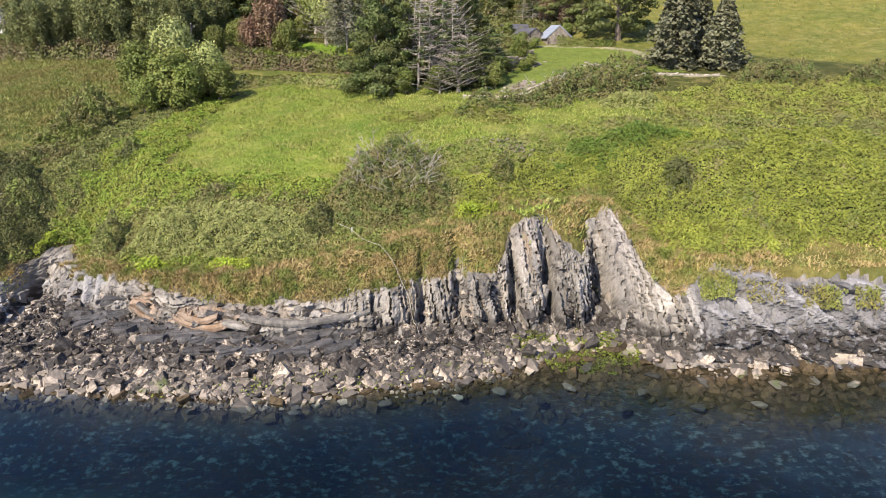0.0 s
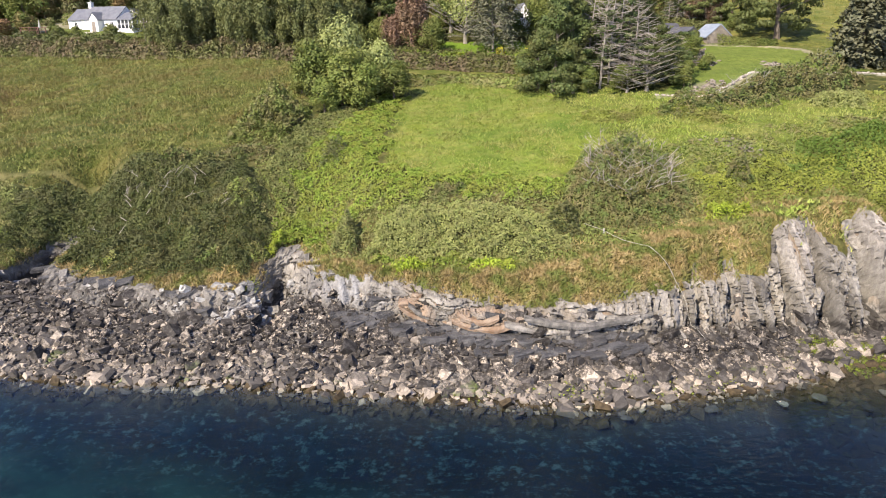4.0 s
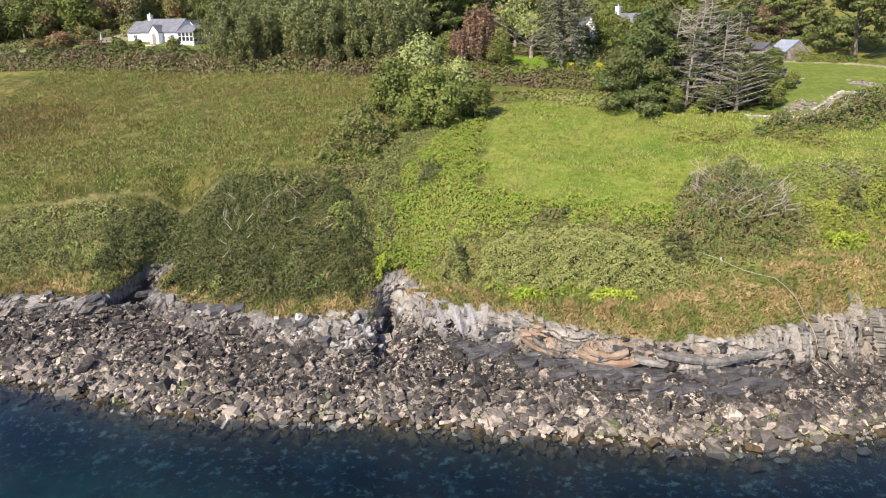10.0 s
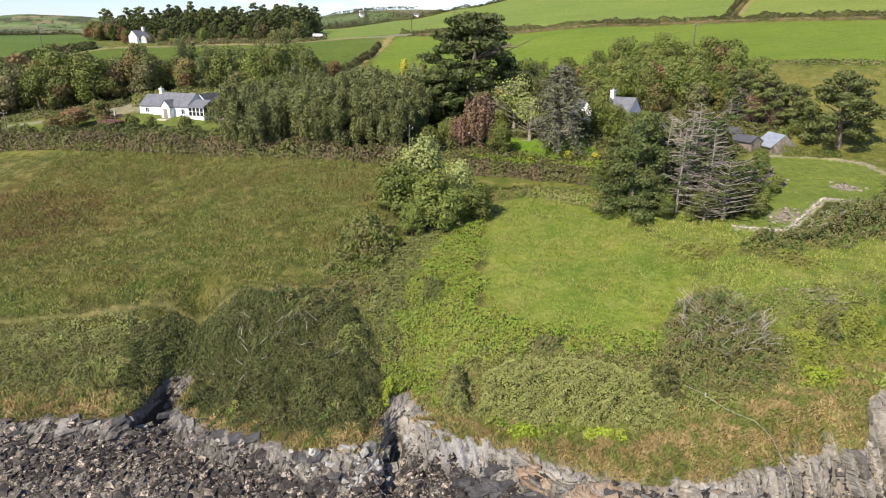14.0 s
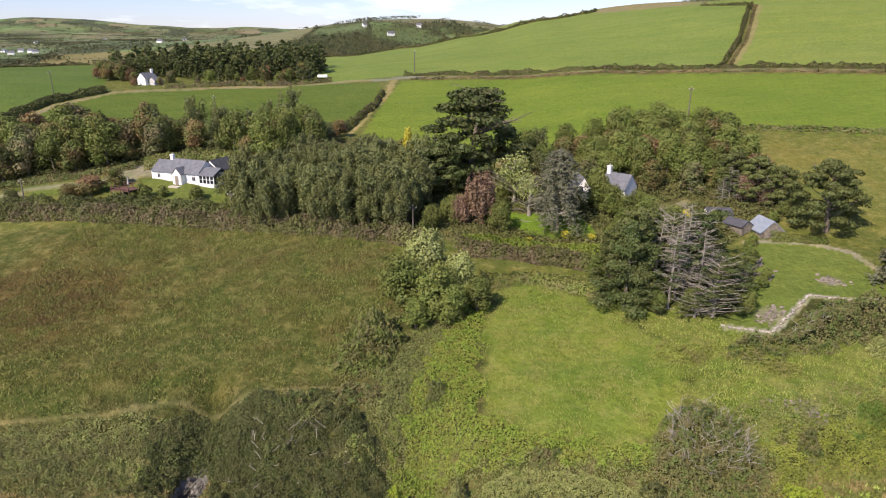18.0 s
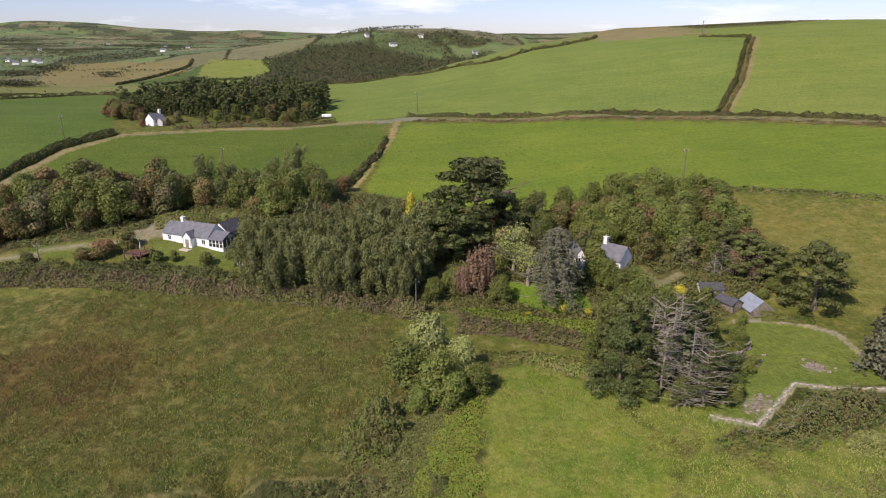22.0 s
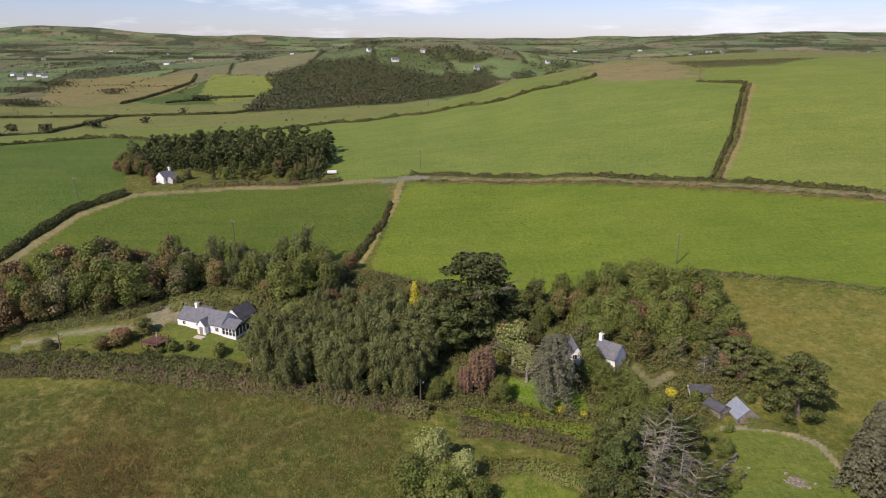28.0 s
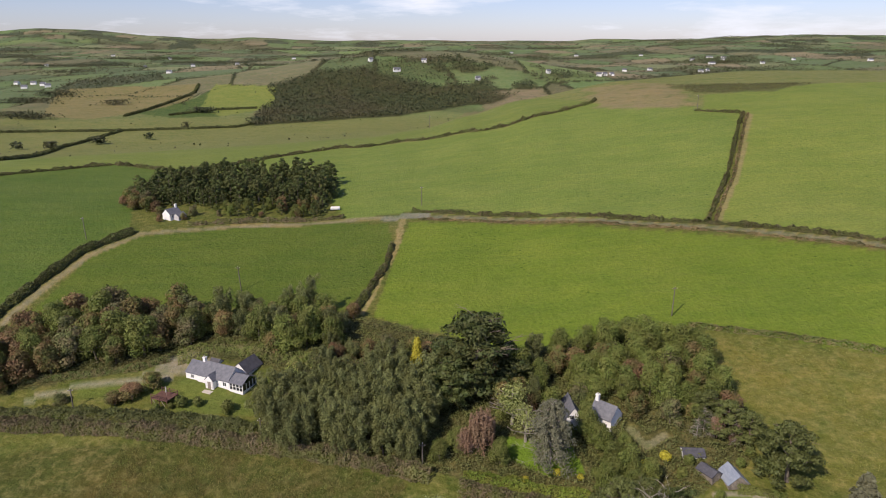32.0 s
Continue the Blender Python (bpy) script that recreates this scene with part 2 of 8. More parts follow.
def parcels(x, y, size=115.0):
    """Fields of uneven shape: a number for each field, and the distance from its hedge in field widths."""
    u, v = x / size + 0.3 * np.sin(y / size * 0.6), y / size * 0.85 + 0.25 * np.sin(x / size * 0.8)
    i0, j0 = np.floor(u), np.floor(v)
    f1, f2, who = np.full(u.shape, 9.0), np.full(u.shape, 9.0), np.zeros(u.shape)
    for di in (-1, 0, 1):
        for dj in (-1, 0, 1):
            i, j = i0 + di, j0 + dj
            d = np.hypot(u - i - 0.15 - 0.7 * cell(i, j, 1), v - j - 0.15 - 0.7 * cell(i, j, 2))
            near = d < f1
            f2 = np.where(near, f1, np.minimum(f2, d))
            who = np.where(near, cell(i, j, 3), who)
            f1 = np.where(near, d, f1)
    return who, f2 - f1

# ---- helpers for meshes ----
def mesh_from(name, verts, faces, mats=(), smooth_faces=False, mat_index=None):
    """A mesh from arrays of points and of faces that have all the same number of corners."""
    me = bpy.data.meshes.new(name)
    faces = np.asarray(faces)
    n = faces.shape[1]
    me.vertices.add(len(verts))
    me.vertices.foreach_set("co", np.asarray(verts, np.float32).ravel())
    me.loops.add(faces.size)
    me.loops.foreach_set("vertex_index", faces.astype(np.int32).ravel())
    me.polygons.add(len(faces))
    me.polygons.foreach_set("loop_start", np.arange(0, faces.size, n, dtype=np.int32))
    me.polygons.foreach_set("loop_total", np.full(len(faces), n, np.int32))
    me.polygons.foreach_set("use_smooth", np.full(len(faces), bool(smooth_faces)))
    for m in mats:
        me.materials.append(m)
    if mat_index is not None:
        me.polygons.foreach_set("material_index", np.asarray(mat_index, np.int32))
    me.update(calc_edges=True)
    return me


def inside(poly, x, y):
    """Which of the points lie in the polygon."""
    x, y = np.asarray(x, float), np.asarray(y, float)
    out = np.zeros(np.broadcast(x, y).shape, bool)
    for (ax, ay), (bx, by) in zip(poly, poly[1:] + poly[:1]):
        out ^= ((ay > y) != (by > y)) & (x < (bx - ax) * (y - ay) / (by - ay + 1e-12) + ax)
    return out


def near_line(line, x, y):
    """Distance of points from a broken line."""
    d = np.full(np.broadcast(x, y).shape, 1e9)
    for (ax, ay), (bx, by) in zip(line[:-1], line[1:]):
        vx, vy = bx - ax, by - ay
        t = np.clip(((x - ax) * vx + (y - ay) * vy) / (vx * vx + vy * vy), 0, 1)
        d = np.minimum(d, np.hypot(x - ax - t * vx, y - ay - t * vy))
    return d


def inner(poly, x, y):
    """How far inside the polygon points lie; below 0 outside."""
    d = near_line(poly + poly[:1], x, y)
    return np.where(inside(poly, x, y), d, -d)


def along(line, step):
    """Points at even steps on a broken line, with its direction."""
    out = []
    for (ax, ay), (bx, by) in zip(line[:-1], line[1:]):
        n = max(1, round(math.hypot(bx - ax, by - ay) / step))
        a = math.atan2(by - ay, bx - ax)
        out += [(ax + (bx - ax) * k / n, ay + (by - ay) * k / n, a) for k in range(n)]
    return out


def ground(x, y):
    return float(land(x, y))


def part(name, data, parent, label="", at=None):
    """A mesh as a part of a thing."""
    ob = new(name, data)
    ob.parent = parent
    if at is not None:
        ob.matrix_basis = at
    return tagged(ob, label)

# ---- plan of fields, lanes and gardens ----
road = [(140, 172), (121, 181), (79, 201), (50, 212), (21, 220.5), (-14, 229), (-36, 228), (-75, 225.5), (-103, 219.5), (-113, 203), (-116, 185), (-119, 165), (-124, 140)]
lane = [(-15, 227), (-15.6, 204), (-19.8, 174), (-22, 163)]
field_road = [(-118, 150), (-113, 174), (-112, 202), (-103, 217), (-75, 223.5), (-37, 226), (-20, 222), (-16.5, 203), (-21.7, 177), (-27.8, 165), (-51, 168), (-76, 171), (-100, 160)]
field_wide = [(-12.5, 223), (20, 217), (70, 199), (140, 168), (110, 125), (94, 133), (59, 147), (15, 146), (-19, 162)]
field_hill = [(-35, 229), (-45, 255), (-50, 290), (-100, 297), (-124, 309), (-57, 364), (32, 352), (81, 382), (137, 318), (101, 242), (80, 205), (21, 223), (-13, 233)]
field_east = [(84, 206), (104, 242), (141, 318), (124, 333), (138, 374), (176, 376), (205, 392), (330, 400), (330, 150), (122, 184)]
field_west = [(-107, 220), (-128, 272), (-122, 296), (-124, 308), (-161, 327), (-260, 290), (-260, 120), (-128, 140), (-118, 202)]
east_grass = [(21, 92), (28, 87), (36, 82), (37.4, 79.5), (44, 75), (60, 77), (68, 70), (58, 65), (44, 65.6), (36, 63), (33.5, 62), (31, 65), (27.4, 66.4), (29.4, 72), (27.3, 80)]
field_rough = [(57, 146), (94, 132), (140, 110), (140, 60), (76, 90), (66, 104), (61, 116), (57, 139)]
field_beyond = [(-260, 290), (-161, 329), (-124, 311), (-57, 366), (32, 355), (81, 385), (60, 440), (-120, 450), (-400, 420)]
heath = [(78, 369), (90, 445), (120, 450), (140, 432), (134, 385), (122, 340), (110, 337)]
gorse = [(134, 378), (138, 430), (176, 412), (212, 398), (176, 377), (150, 376)]
hill_wood = [(-248, 975), (-190, 1028), (-123, 1032), (-85, 995), (-40, 965), (20, 930), (86, 913), (60, 868), (8, 840), (-57, 776), (-138, 730), (-196, 696), (-215, 770), (-224, 905)]
hill_scrub = [(-85, 998), (-60, 1060), (36, 1092), (96, 1082), (189, 1064), (178, 985), (90, 915), (20, 932), (-40, 967)]
meadow_west = [(-120, 118), (-57, 120), (-38, 117), (-8, 108), (-8, 92), (-12, 78), (-16, 75.5), (-21, 75.5), (-32, 76), (-41, 74.5), (-50, 74), (-120, 76)]
meadow_east = [(7.1, 92), (4.9, 76), (5.0, 68), (10.6, 64.5), (20.6, 63), (27, 67), (29.6, 72), (27.3, 80), (20.7, 91), (12, 95)]
lawn_garden = [(10, 118), (11.8, 112), (19, 108), (26, 107), (24, 116)]
lawn_east = [(47, 101), (55.6, 99), (61, 97), (61.3, 88), (64, 84.5), (55, 84), (49.4, 85.2), (41.7, 78.4), (36.4, 80.3), (41, 86), (45, 91)]
lawn_cottage = [(-62, 137), (-59, 138), (-44, 131.5), (-38, 133), (-41, 125.5), (-57, 127), (-60, 131), (-84, 135), (-84, 138), (-68, 139)]
tan_valley = [(-455, 774), (-566, 1016), (-492, 1034), (-362, 1023), (-331, 910), (-358, 799), (-392, 749)]
green_valley = [(-328, 971), (-333, 1012), (-232, 963), (-211, 842), (-252, 773), (-300, 850)]
dark_valley = [(-358, 799), (-331, 910), (-328, 971), (-300, 850), (-252, 773), (-300, 760)]
wood_floor = [(-40, 119), (-20, 114), (-4, 110), (3, 107.5), (14, 106), (24, 101), (40, 98), (47, 102), (57, 108), (58, 138), (50, 146), (15, 146), (-19, 161), (-50, 166), (-62, 158), (-60, 147), (-40, 141), (-36, 132)]
wood_floor_west = [(-124, 134), (-114, 156), (-98, 166), (-62, 160), (-62, 149), (-70, 144), (-96, 140)]
drive = [(-95, 136), (-84.4, 138.6), (-76, 139), (-68, 140.2), (-62, 144), (-58, 147)]
coast_path = [(-60, 73.2), (-49.8, 73), (-41.5, 73), (-32.4, 74.7), (-21, 74.4), (-14, 74.6)]
house_yard = [(42, 114), (38, 112), (36, 116.5)]
hut_path = [(47, 100.3), (56, 100), (61, 96), (62.5, 89), (64, 86)]
garden_wall = [(36.2, 80), (41.3, 77.8), (49.3, 84.9), (54.2, 83.7), (61.6, 83.2), (68, 82.5)]

# ---- ground ----
def ground_sheet():
    rows = np.concatenate([np.linspace(-60, 35, 18), np.arange(35.5, 62, 0.28), np.arange(62, 130, 0.5), np.arange(130, 320, 1.8), np.geomspace(320, 4600, 270)])
    u = np.linspace(-1, 1, 521)
    n_row, n_col = len(rows), len(u)
    y = np.repeat(rows, n_col)
    half = 80 + np.maximum(0, y - 60) * 0.76
    x = 15 * (1 - smooth(60, 160, y)) + np.tile(u, n_row) * (half + smooth(140, 400, y) * 60 + np.maximum(0, 30 - y) * 2)
    z = land(x, y)
    ey, fy, wy = edge_y(x), foot_y(x), water_y(x)
    turf = smooth(0.2, 2.5, y - ey + 1.2 * ripple(x, y, 2.1, 4))
    z = z + turf * 0.10 * ripple(x, y, 1.3, 2) + (1 - turf) * (y > wy - 2) * 0.16 * ripple(x, y, 0.5, 9)
    col = np.empty((len(x), 4))
    col[:] = (0.12, 0.13, 0.032, 1)
    def paint(mask, c, soft=0.0):
        m = (mask * 1.0)[:, None]
        col[:, :3] = col[:, :3] * (1 - m) + np.array(c) * m
    # coastal ground darkened, to give the shade between scrub leaves
    col[y < 92, :3] = (0.06, 0.064, 0.02)
    for poly in (field_road, field_wide, field_hill, field_east, field_west, field_beyond, lawn_garden, lawn_east, lawn_cottage):
        col[inside(poly, x, y), 3] = 0.2
    far = y > 330
    who, gap = parcels(x, y)
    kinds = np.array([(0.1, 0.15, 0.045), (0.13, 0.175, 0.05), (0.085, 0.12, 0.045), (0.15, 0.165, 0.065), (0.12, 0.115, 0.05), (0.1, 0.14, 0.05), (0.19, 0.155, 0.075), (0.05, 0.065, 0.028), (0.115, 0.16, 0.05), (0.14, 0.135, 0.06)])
    # distance haze put into the far field colours: paler, and bluer most of all
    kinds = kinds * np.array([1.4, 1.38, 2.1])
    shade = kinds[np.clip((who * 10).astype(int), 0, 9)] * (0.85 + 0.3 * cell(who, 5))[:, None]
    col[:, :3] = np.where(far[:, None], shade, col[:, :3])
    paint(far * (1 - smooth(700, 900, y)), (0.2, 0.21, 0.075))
    paint(far & (gap < 0.04) & (y > 860), (0.035, 0.045, 0.02))
    paint(0.85 * smooth(-6, 6, inner(hill_wood, x, y) + 8 * ripple(x, y, 20, 4)), (0.045, 0.048, 0.022))
    paint(0.8 * smooth(0.0, 0.3, ripple(x, y, 34, 9)) * smooth(-6, 6, inner(hill_scrub, x, y)), (0.06, 0.062, 0.03))
    wild = smooth(0.1, 0.5, ripple(x, y, 140, 12)) * (y > 560)
    paint(wild * 0.5, (0.05, 0.06, 0.028))
    for poly, c in ((tan_valley, (0.24, 0.2, 0.1)), (green_valley, (0.21, 0.245, 0.06)), (dark_valley, (0.07, 0.12, 0.03)), (field_beyond, (0.19, 0.225, 0.055)), (field_road, (0.107, 0.146, 0.024)), (field_wide, (0.162, 0.213, 0.029)), (field_hill, (0.19, 0.238, 0.056)), (field_east, (0.208, 0.248, 0.056)),
                    # meadow_west is dark because shade between its blades is put into the colour
                    (field_west, (0.105, 0.153, 0.03)), (field_rough, (0.165, 0.16, 0.042)), (heath, (0.27, 0.215, 0.12)), (gorse, (0.12, 0.125, 0.045)), (wood_floor, (0.09, 0.085, 0.035)), (wood_floor_west, (0.09, 0.085, 0.035)), (meadow_west, (0.073, 0.086, 0.02)),
                    (east_grass, (0.14, 0.165, 0.034)), (meadow_east, (0.163, 0.2, 0.037)), (lawn_garden, (0.15, 0.225, 0.026)), (lawn_east, (0.155, 0.185, 0.042)), (lawn_cottage, (0.14, 0.165, 0.038))):
        rag = poly in (meadow_west, meadow_east, east_grass, field_rough, heath)
        if poly is heath or poly is gorse:
            paint(smooth(-3, 3, inner(poly, x, y) + 9 * ripple(x, y, 9, 3)), c)
            continue
        paint(smooth(-1.0, 1.0, inner(poly, x, y) + 1.6 * ripple(x, y, 2.2, 3)) if rag else inside(poly, x, y), c)
    paint(0.75 * inside(meadow_west, x, y) * np.clip(bump(x, y, -60, 97, 14, 11) * 1.3 + 0.25 * smooth(-0.1, 0.5, ripple(x, y, 6, 6)) * smooth(-6, -14, x), 0, 1), (0.13, 0.075, 0.03))
    d = near_line(lane, x, y)
    paint((d < np.where(y > 190, 1.0, 0.5)) * 0.85, (0.33, 0.26, 0.13))
    d = near_line([(85.5, 206), (95.5, 224.5), (105.3, 242), (121.5, 277), (131.5, 299), (140, 317)], x, y)
    paint((d < 0.9 + 0.3 * ripple(x, y, 3, 2)) * 0.85, (0.3, 0.235, 0.12))
    d = near_line(road, x, y)
    paint((d < 1.7) * 0.8, (0.3, 0.235, 0.12))
    paint(near_line(garden_wall, x, y) < 0.5, (0.36, 0.32, 0.27))
    paint((d < 1.0) & (x < -15), (0.27, 0.23, 0.16))
    paint((d < 1.3) & (x >= -15), (0.2, 0.19, 0.14))
    paint(near_line([(-20, 227.5), (-8, 229.5)], x, y) < 2.6, (0.25, 0.24, 0.22))
    paint(near_line(drive, x, y) < 1.0, (0.30, 0.27, 0.21))
    paint(near_line([(-64, 143), (-58, 146)], x, y) < 4.2, (0.27, 0.24, 0.2))
    paint(near_line(house_yard, x, y) < 0.8, (0.2, 0.185, 0.12))
    paint(near_line(hut_path, x, y) < 0.6, (0.32, 0.28, 0.22))
    paint((near_line(coast_path, x, y) < 0.32) * 0.5, (0.24, 0.2, 0.11))
    for cx, cy, rx, ry in ((53.9, 88.4, 1.9, 1.2), (42.6, 81.6, 2.2, 1.6), (46, 90.8, 1.2, 1.1), (39.9, 65.8, 1.8, 1.0)):
        paint(0.75 * smooth(0.3, 0.6, bump(x, y, cx, cy, rx, ry) + 0.15 * ripple(x, y, 0.6, 3)), (0.33, 0.27, 0.22))
    # dry grass along the cliff edge
    dry = (1 - smooth(2.0, 6.5, y - ey + 1.8 * ripple(x, y, 2.4, 7))) * smooth(-22, -12, x)
    dry = np.maximum(dry, (y > fy) * (y < ey + 0.8))
    paint(dry * 0.75 * (y > fy - 0.5), (0.17, 0.14, 0.055))
    bare = (turf < 0.5) & (y < 80)
    wet = bare & (z < 1.2)
    gully = (np.abs(x + 29.6 - 0.1 * (y - 60)) < 1.5 + 0.5 * ripple(x, y, 1, 3)) & (y > 58) & (y < 70)
    me_idx = np.where(gully, 1, 0)
    me_idx = np.where(y < wy + 0.3, 2, np.where((y < ey + 0.6) & (turf < 0.45) & (z < rock_z(x) + 0.3 * ripple(x, y, 1.1, 6)), 1, me_idx))
    idx = np.arange(n_row * n_col).reshape(n_row, n_col)
    faces = np.stack([idx[:-1, :-1], idx[:-1, 1:], idx[1:, 1:], idx[1:, :-1]], -1).reshape(-1, 4)
    me = mesh_from("ground", np.stack([x, y, z], 1), faces, (GRASS, CLIFF, SEABED), True, me_idx[faces[:, 0]])
    at = me.color_attributes.new("tint", "FLOAT_COLOR", "POINT")
    at.data.foreach_set("color", col.astype(np.float32).ravel())
    return tagged(new("ground", me), "grassy coastal land with cliffs, fields and lanes", "ground", kind="structure")


def grass_material():
    m, nt, b = material("turf", 0.9, 0.15)
    a = nt.nodes.new("ShaderNodeAttribute")
    a.attribute_name = "tint"
    col = a.outputs["Color"]
    rough = a.outputs["Alpha"]
    def scaled(v):
        n = nt.nodes.new("ShaderNodeMath")
        n.operation = "MULTIPLY"
        nt.links.new(v, n.inputs[0])
        nt.links.new(rough, n.inputs[1])
        return n.outputs[0]
    blades, tuft, patch, broad = noise_node(nt, 0.16, 5), noise_node(nt, 0.9, 5), noise_node(nt, 5, 5, lo=0.4, hi=0.62), noise_node(nt, 30, 4)
    col = mix_node(nt, tuft, mix_node(nt, 0.7, col, (0.62, 0.66, 0.55), "MULTIPLY"), col)
    col = mix_node(nt, blades, mix_node(nt, 0.45, col, (0.45, 0.5, 0.4), "MULTIPLY"), col)
    col = mix_node(nt, scaled(patch), col, mix_node(nt, 0.3, col, (1.25, 1.02, 0.75), "MULTIPLY"))
    col = mix_node(nt, broad, col, mix_node(nt, 0.5, col, (0.75, 0.85, 0.7), "MULTIPLY"))
    dry = scaled(noise_node(nt, 1.7, 7, 0.72, (0.8, 1, 1, 0, 0, 20), 0.47, 0.68))
    col = mix_node(nt, dry, col, mix_node(nt, 0.36, col, (0.33, 0.27, 0.11)))
    lush = noise_node(nt, 5.3, 7, 0.7, (1, 0.8, 1), 0.5, 0.64)
    col = mix_node(nt, scaled(lush), col, mix_node(nt, 0.55, col, (0.5, 0.72, 0.45), "MULTIPLY"))
    # thistles and dung patches, sparse and dark
    dots = noise_node(nt, 2.6, kind="voronoi", lo=0.2, hi=0.11)
    few = nt.nodes.new("ShaderNodeMath")
    few.operation = "MULTIPLY"
    nt.links.new(dots, few.inputs[0])
    nt.links.new(noise_node(nt, 22, 3, lo=0.48, hi=0.6), few.inputs[1])
    col = mix_node(nt, few.outputs[0], col, mix_node(nt, 0.85, col, (0.45, 0.58, 0.45), "MULTIPLY"))
    rows = noise_node(nt, 2.6, 4, 0.55, (0.06, 1, 1, 0, 0, 8), 0.35, 0.68)
    col = mix_node(nt, rows, col, mix_node(nt, 0.36, col, (1.35, 1.25, 1.0), "MULTIPLY"))
    # grazed and ungrazed streaks
    streak = noise_node(nt, 9, 6, 0.68, (0.35, 1, 1, 0, 0, -14), 0.42, 0.6)
    col = mix_node(nt, streak, mix_node(nt, 0.5, col, (0.7, 0.84, 0.72), "MULTIPLY"), col)
    knot = noise_node(nt, 1.4, 5, 0.75, (0.5, 1, 1, 0, 0, 30), 0.56, 0.64)
    col = mix_node(nt, knot, col, mix_node(nt, 0.4, col, (0.62, 0.72, 0.6), "MULTIPLY"))
    nt.links.new(col, b.inputs["Base Color"])
    bumped(nt, b, tuft, 0.6, 0.25)
    return m


def cliff_material():
    m, nt, b = material("cliff rock", 0.8, 0.3)
    strata = noise_node(nt, 1.0, 6, 0.65, (2.6, 0.6, 0.35, 0, 12, 8))
    fine = noise_node(nt, 0.22, 6, 0.7, (3.0, 1, 0.5, 0, 14, 0))
    stain = noise_node(nt, 3.5, 5, lo=0.5, hi=0.68)
    col = mix_node(nt, strata, (0.09, 0.086, 0.078), (0.26, 0.245, 0.215))
    col = mix_node(nt, fine, mix_node(nt, 0.5, col, (0.06, 0.058, 0.055)), col)
    col = mix_node(nt, stain, col, mix_node(nt, 0.5, col, (0.33, 0.22, 0.12)))
    # weed and lichen make the foot black
    geo = nt.nodes.new("ShaderNodeNewGeometry")
    sep = nt.nodes.new("ShaderNodeSeparateXYZ")
    nt.links.new(geo.outputs["Position"], sep.inputs[0])
    r = nt.nodes.new("ShaderNodeMapRange")
    r.inputs["From Min"].default_value, r.inputs["From Max"].default_value = 1.3, 2.1
    r.inputs["To Min"].default_value, r.inputs["To Max"].default_value = 0.85, 0.0
    nt.links.new(sep.outputs["Z"], r.inputs["Value"])
    black = mix_node(nt, noise_node(nt, 0.5, 6, 0.7, lo=0.45, hi=0.55), (0.03, 0.028, 0.025), (0.24, 0.22, 0.19))
    col = mix_node(nt, r.outputs[0], col, black)
    nt.links.new(col, b.inputs["Base Color"])
    bumped(nt, b, strata, 0.7, 0.15)
    return m


def seabed_material():
    m, nt, b = material("sea bed", 0.9, 0.1)
    weed, pale = noise_node(nt, 1.3, 6, 0.7, (1, 1, 1), 0.38, 0.56), noise_node(nt, 5, 5, lo=0.45, hi=0.7)
    col = mix_node(nt, pale, (0.026, 0.03, 0.038), (0.064, 0.082, 0.088))
    # pale sand lies further out, brown weed in the shallows
    geo = nt.nodes.new("ShaderNodeNewGeometry")
    sep = nt.nodes.new("ShaderNodeSeparateXYZ")
    nt.links.new(geo.outputs["Position"], sep.inputs[0])
    west, shoal = nt.nodes.new("ShaderNodeMapRange"), nt.nodes.new("ShaderNodeMapRange")
    slant = nt.nodes.new("ShaderNodeMath")
    slant.operation = "MULTIPLY_ADD"
    nt.links.new(sep.outputs["X"], slant.inputs[0])
    slant.inputs[1].default_value = 0.25
    nt.links.new(sep.outputs["Y"], slant.inputs[2])
    for n, a, b2, v in ((west, 36.4, 31.0, slant.outputs[0]), (shoal, -1.5, -0.5, sep.outputs["Z"])):
        n.inputs["From Min"].default_value, n.inputs["From Max"].default_value = a, b2
        nt.links.new(v, n.inputs["Value"])
    sand = nt.nodes.new("ShaderNodeMath")
    sand.operation = "MULTIPLY"
    nt.links.new(west.outputs[0], sand.inputs[0])
    nt.links.new(noise_node(nt, 4.5, 6, 0.65, (0.6, 1, 1, 0, 0, 25), 0.3, 0.62), sand.inputs[1])
    col = mix_node(nt, weed, col, mix_node(nt, noise_node(nt, 4, 4), (0.06, 0.035, 0.02), (0.024, 0.034, 0.03)))
    col = mix_node(nt, noise_node(nt, 0.55, 6, 0.72, (0.8, 1.1, 1), lo=0.53, hi=0.65), col, (0.19, 0.215, 0.185))
    col = mix_node(nt, sand.outputs[0], col, (0.1, 0.2, 0.14))
    brown = mix_node(nt, noise_node(nt, 0.6, 6, 0.7, lo=0.42, hi=0.6), (0.014, 0.012, 0.006), (0.045, 0.034, 0.017))
    col = mix_node(nt, shoal.outputs[0], col, brown)
    nt.links.new(col, b.inputs["Base Color"])
    return m


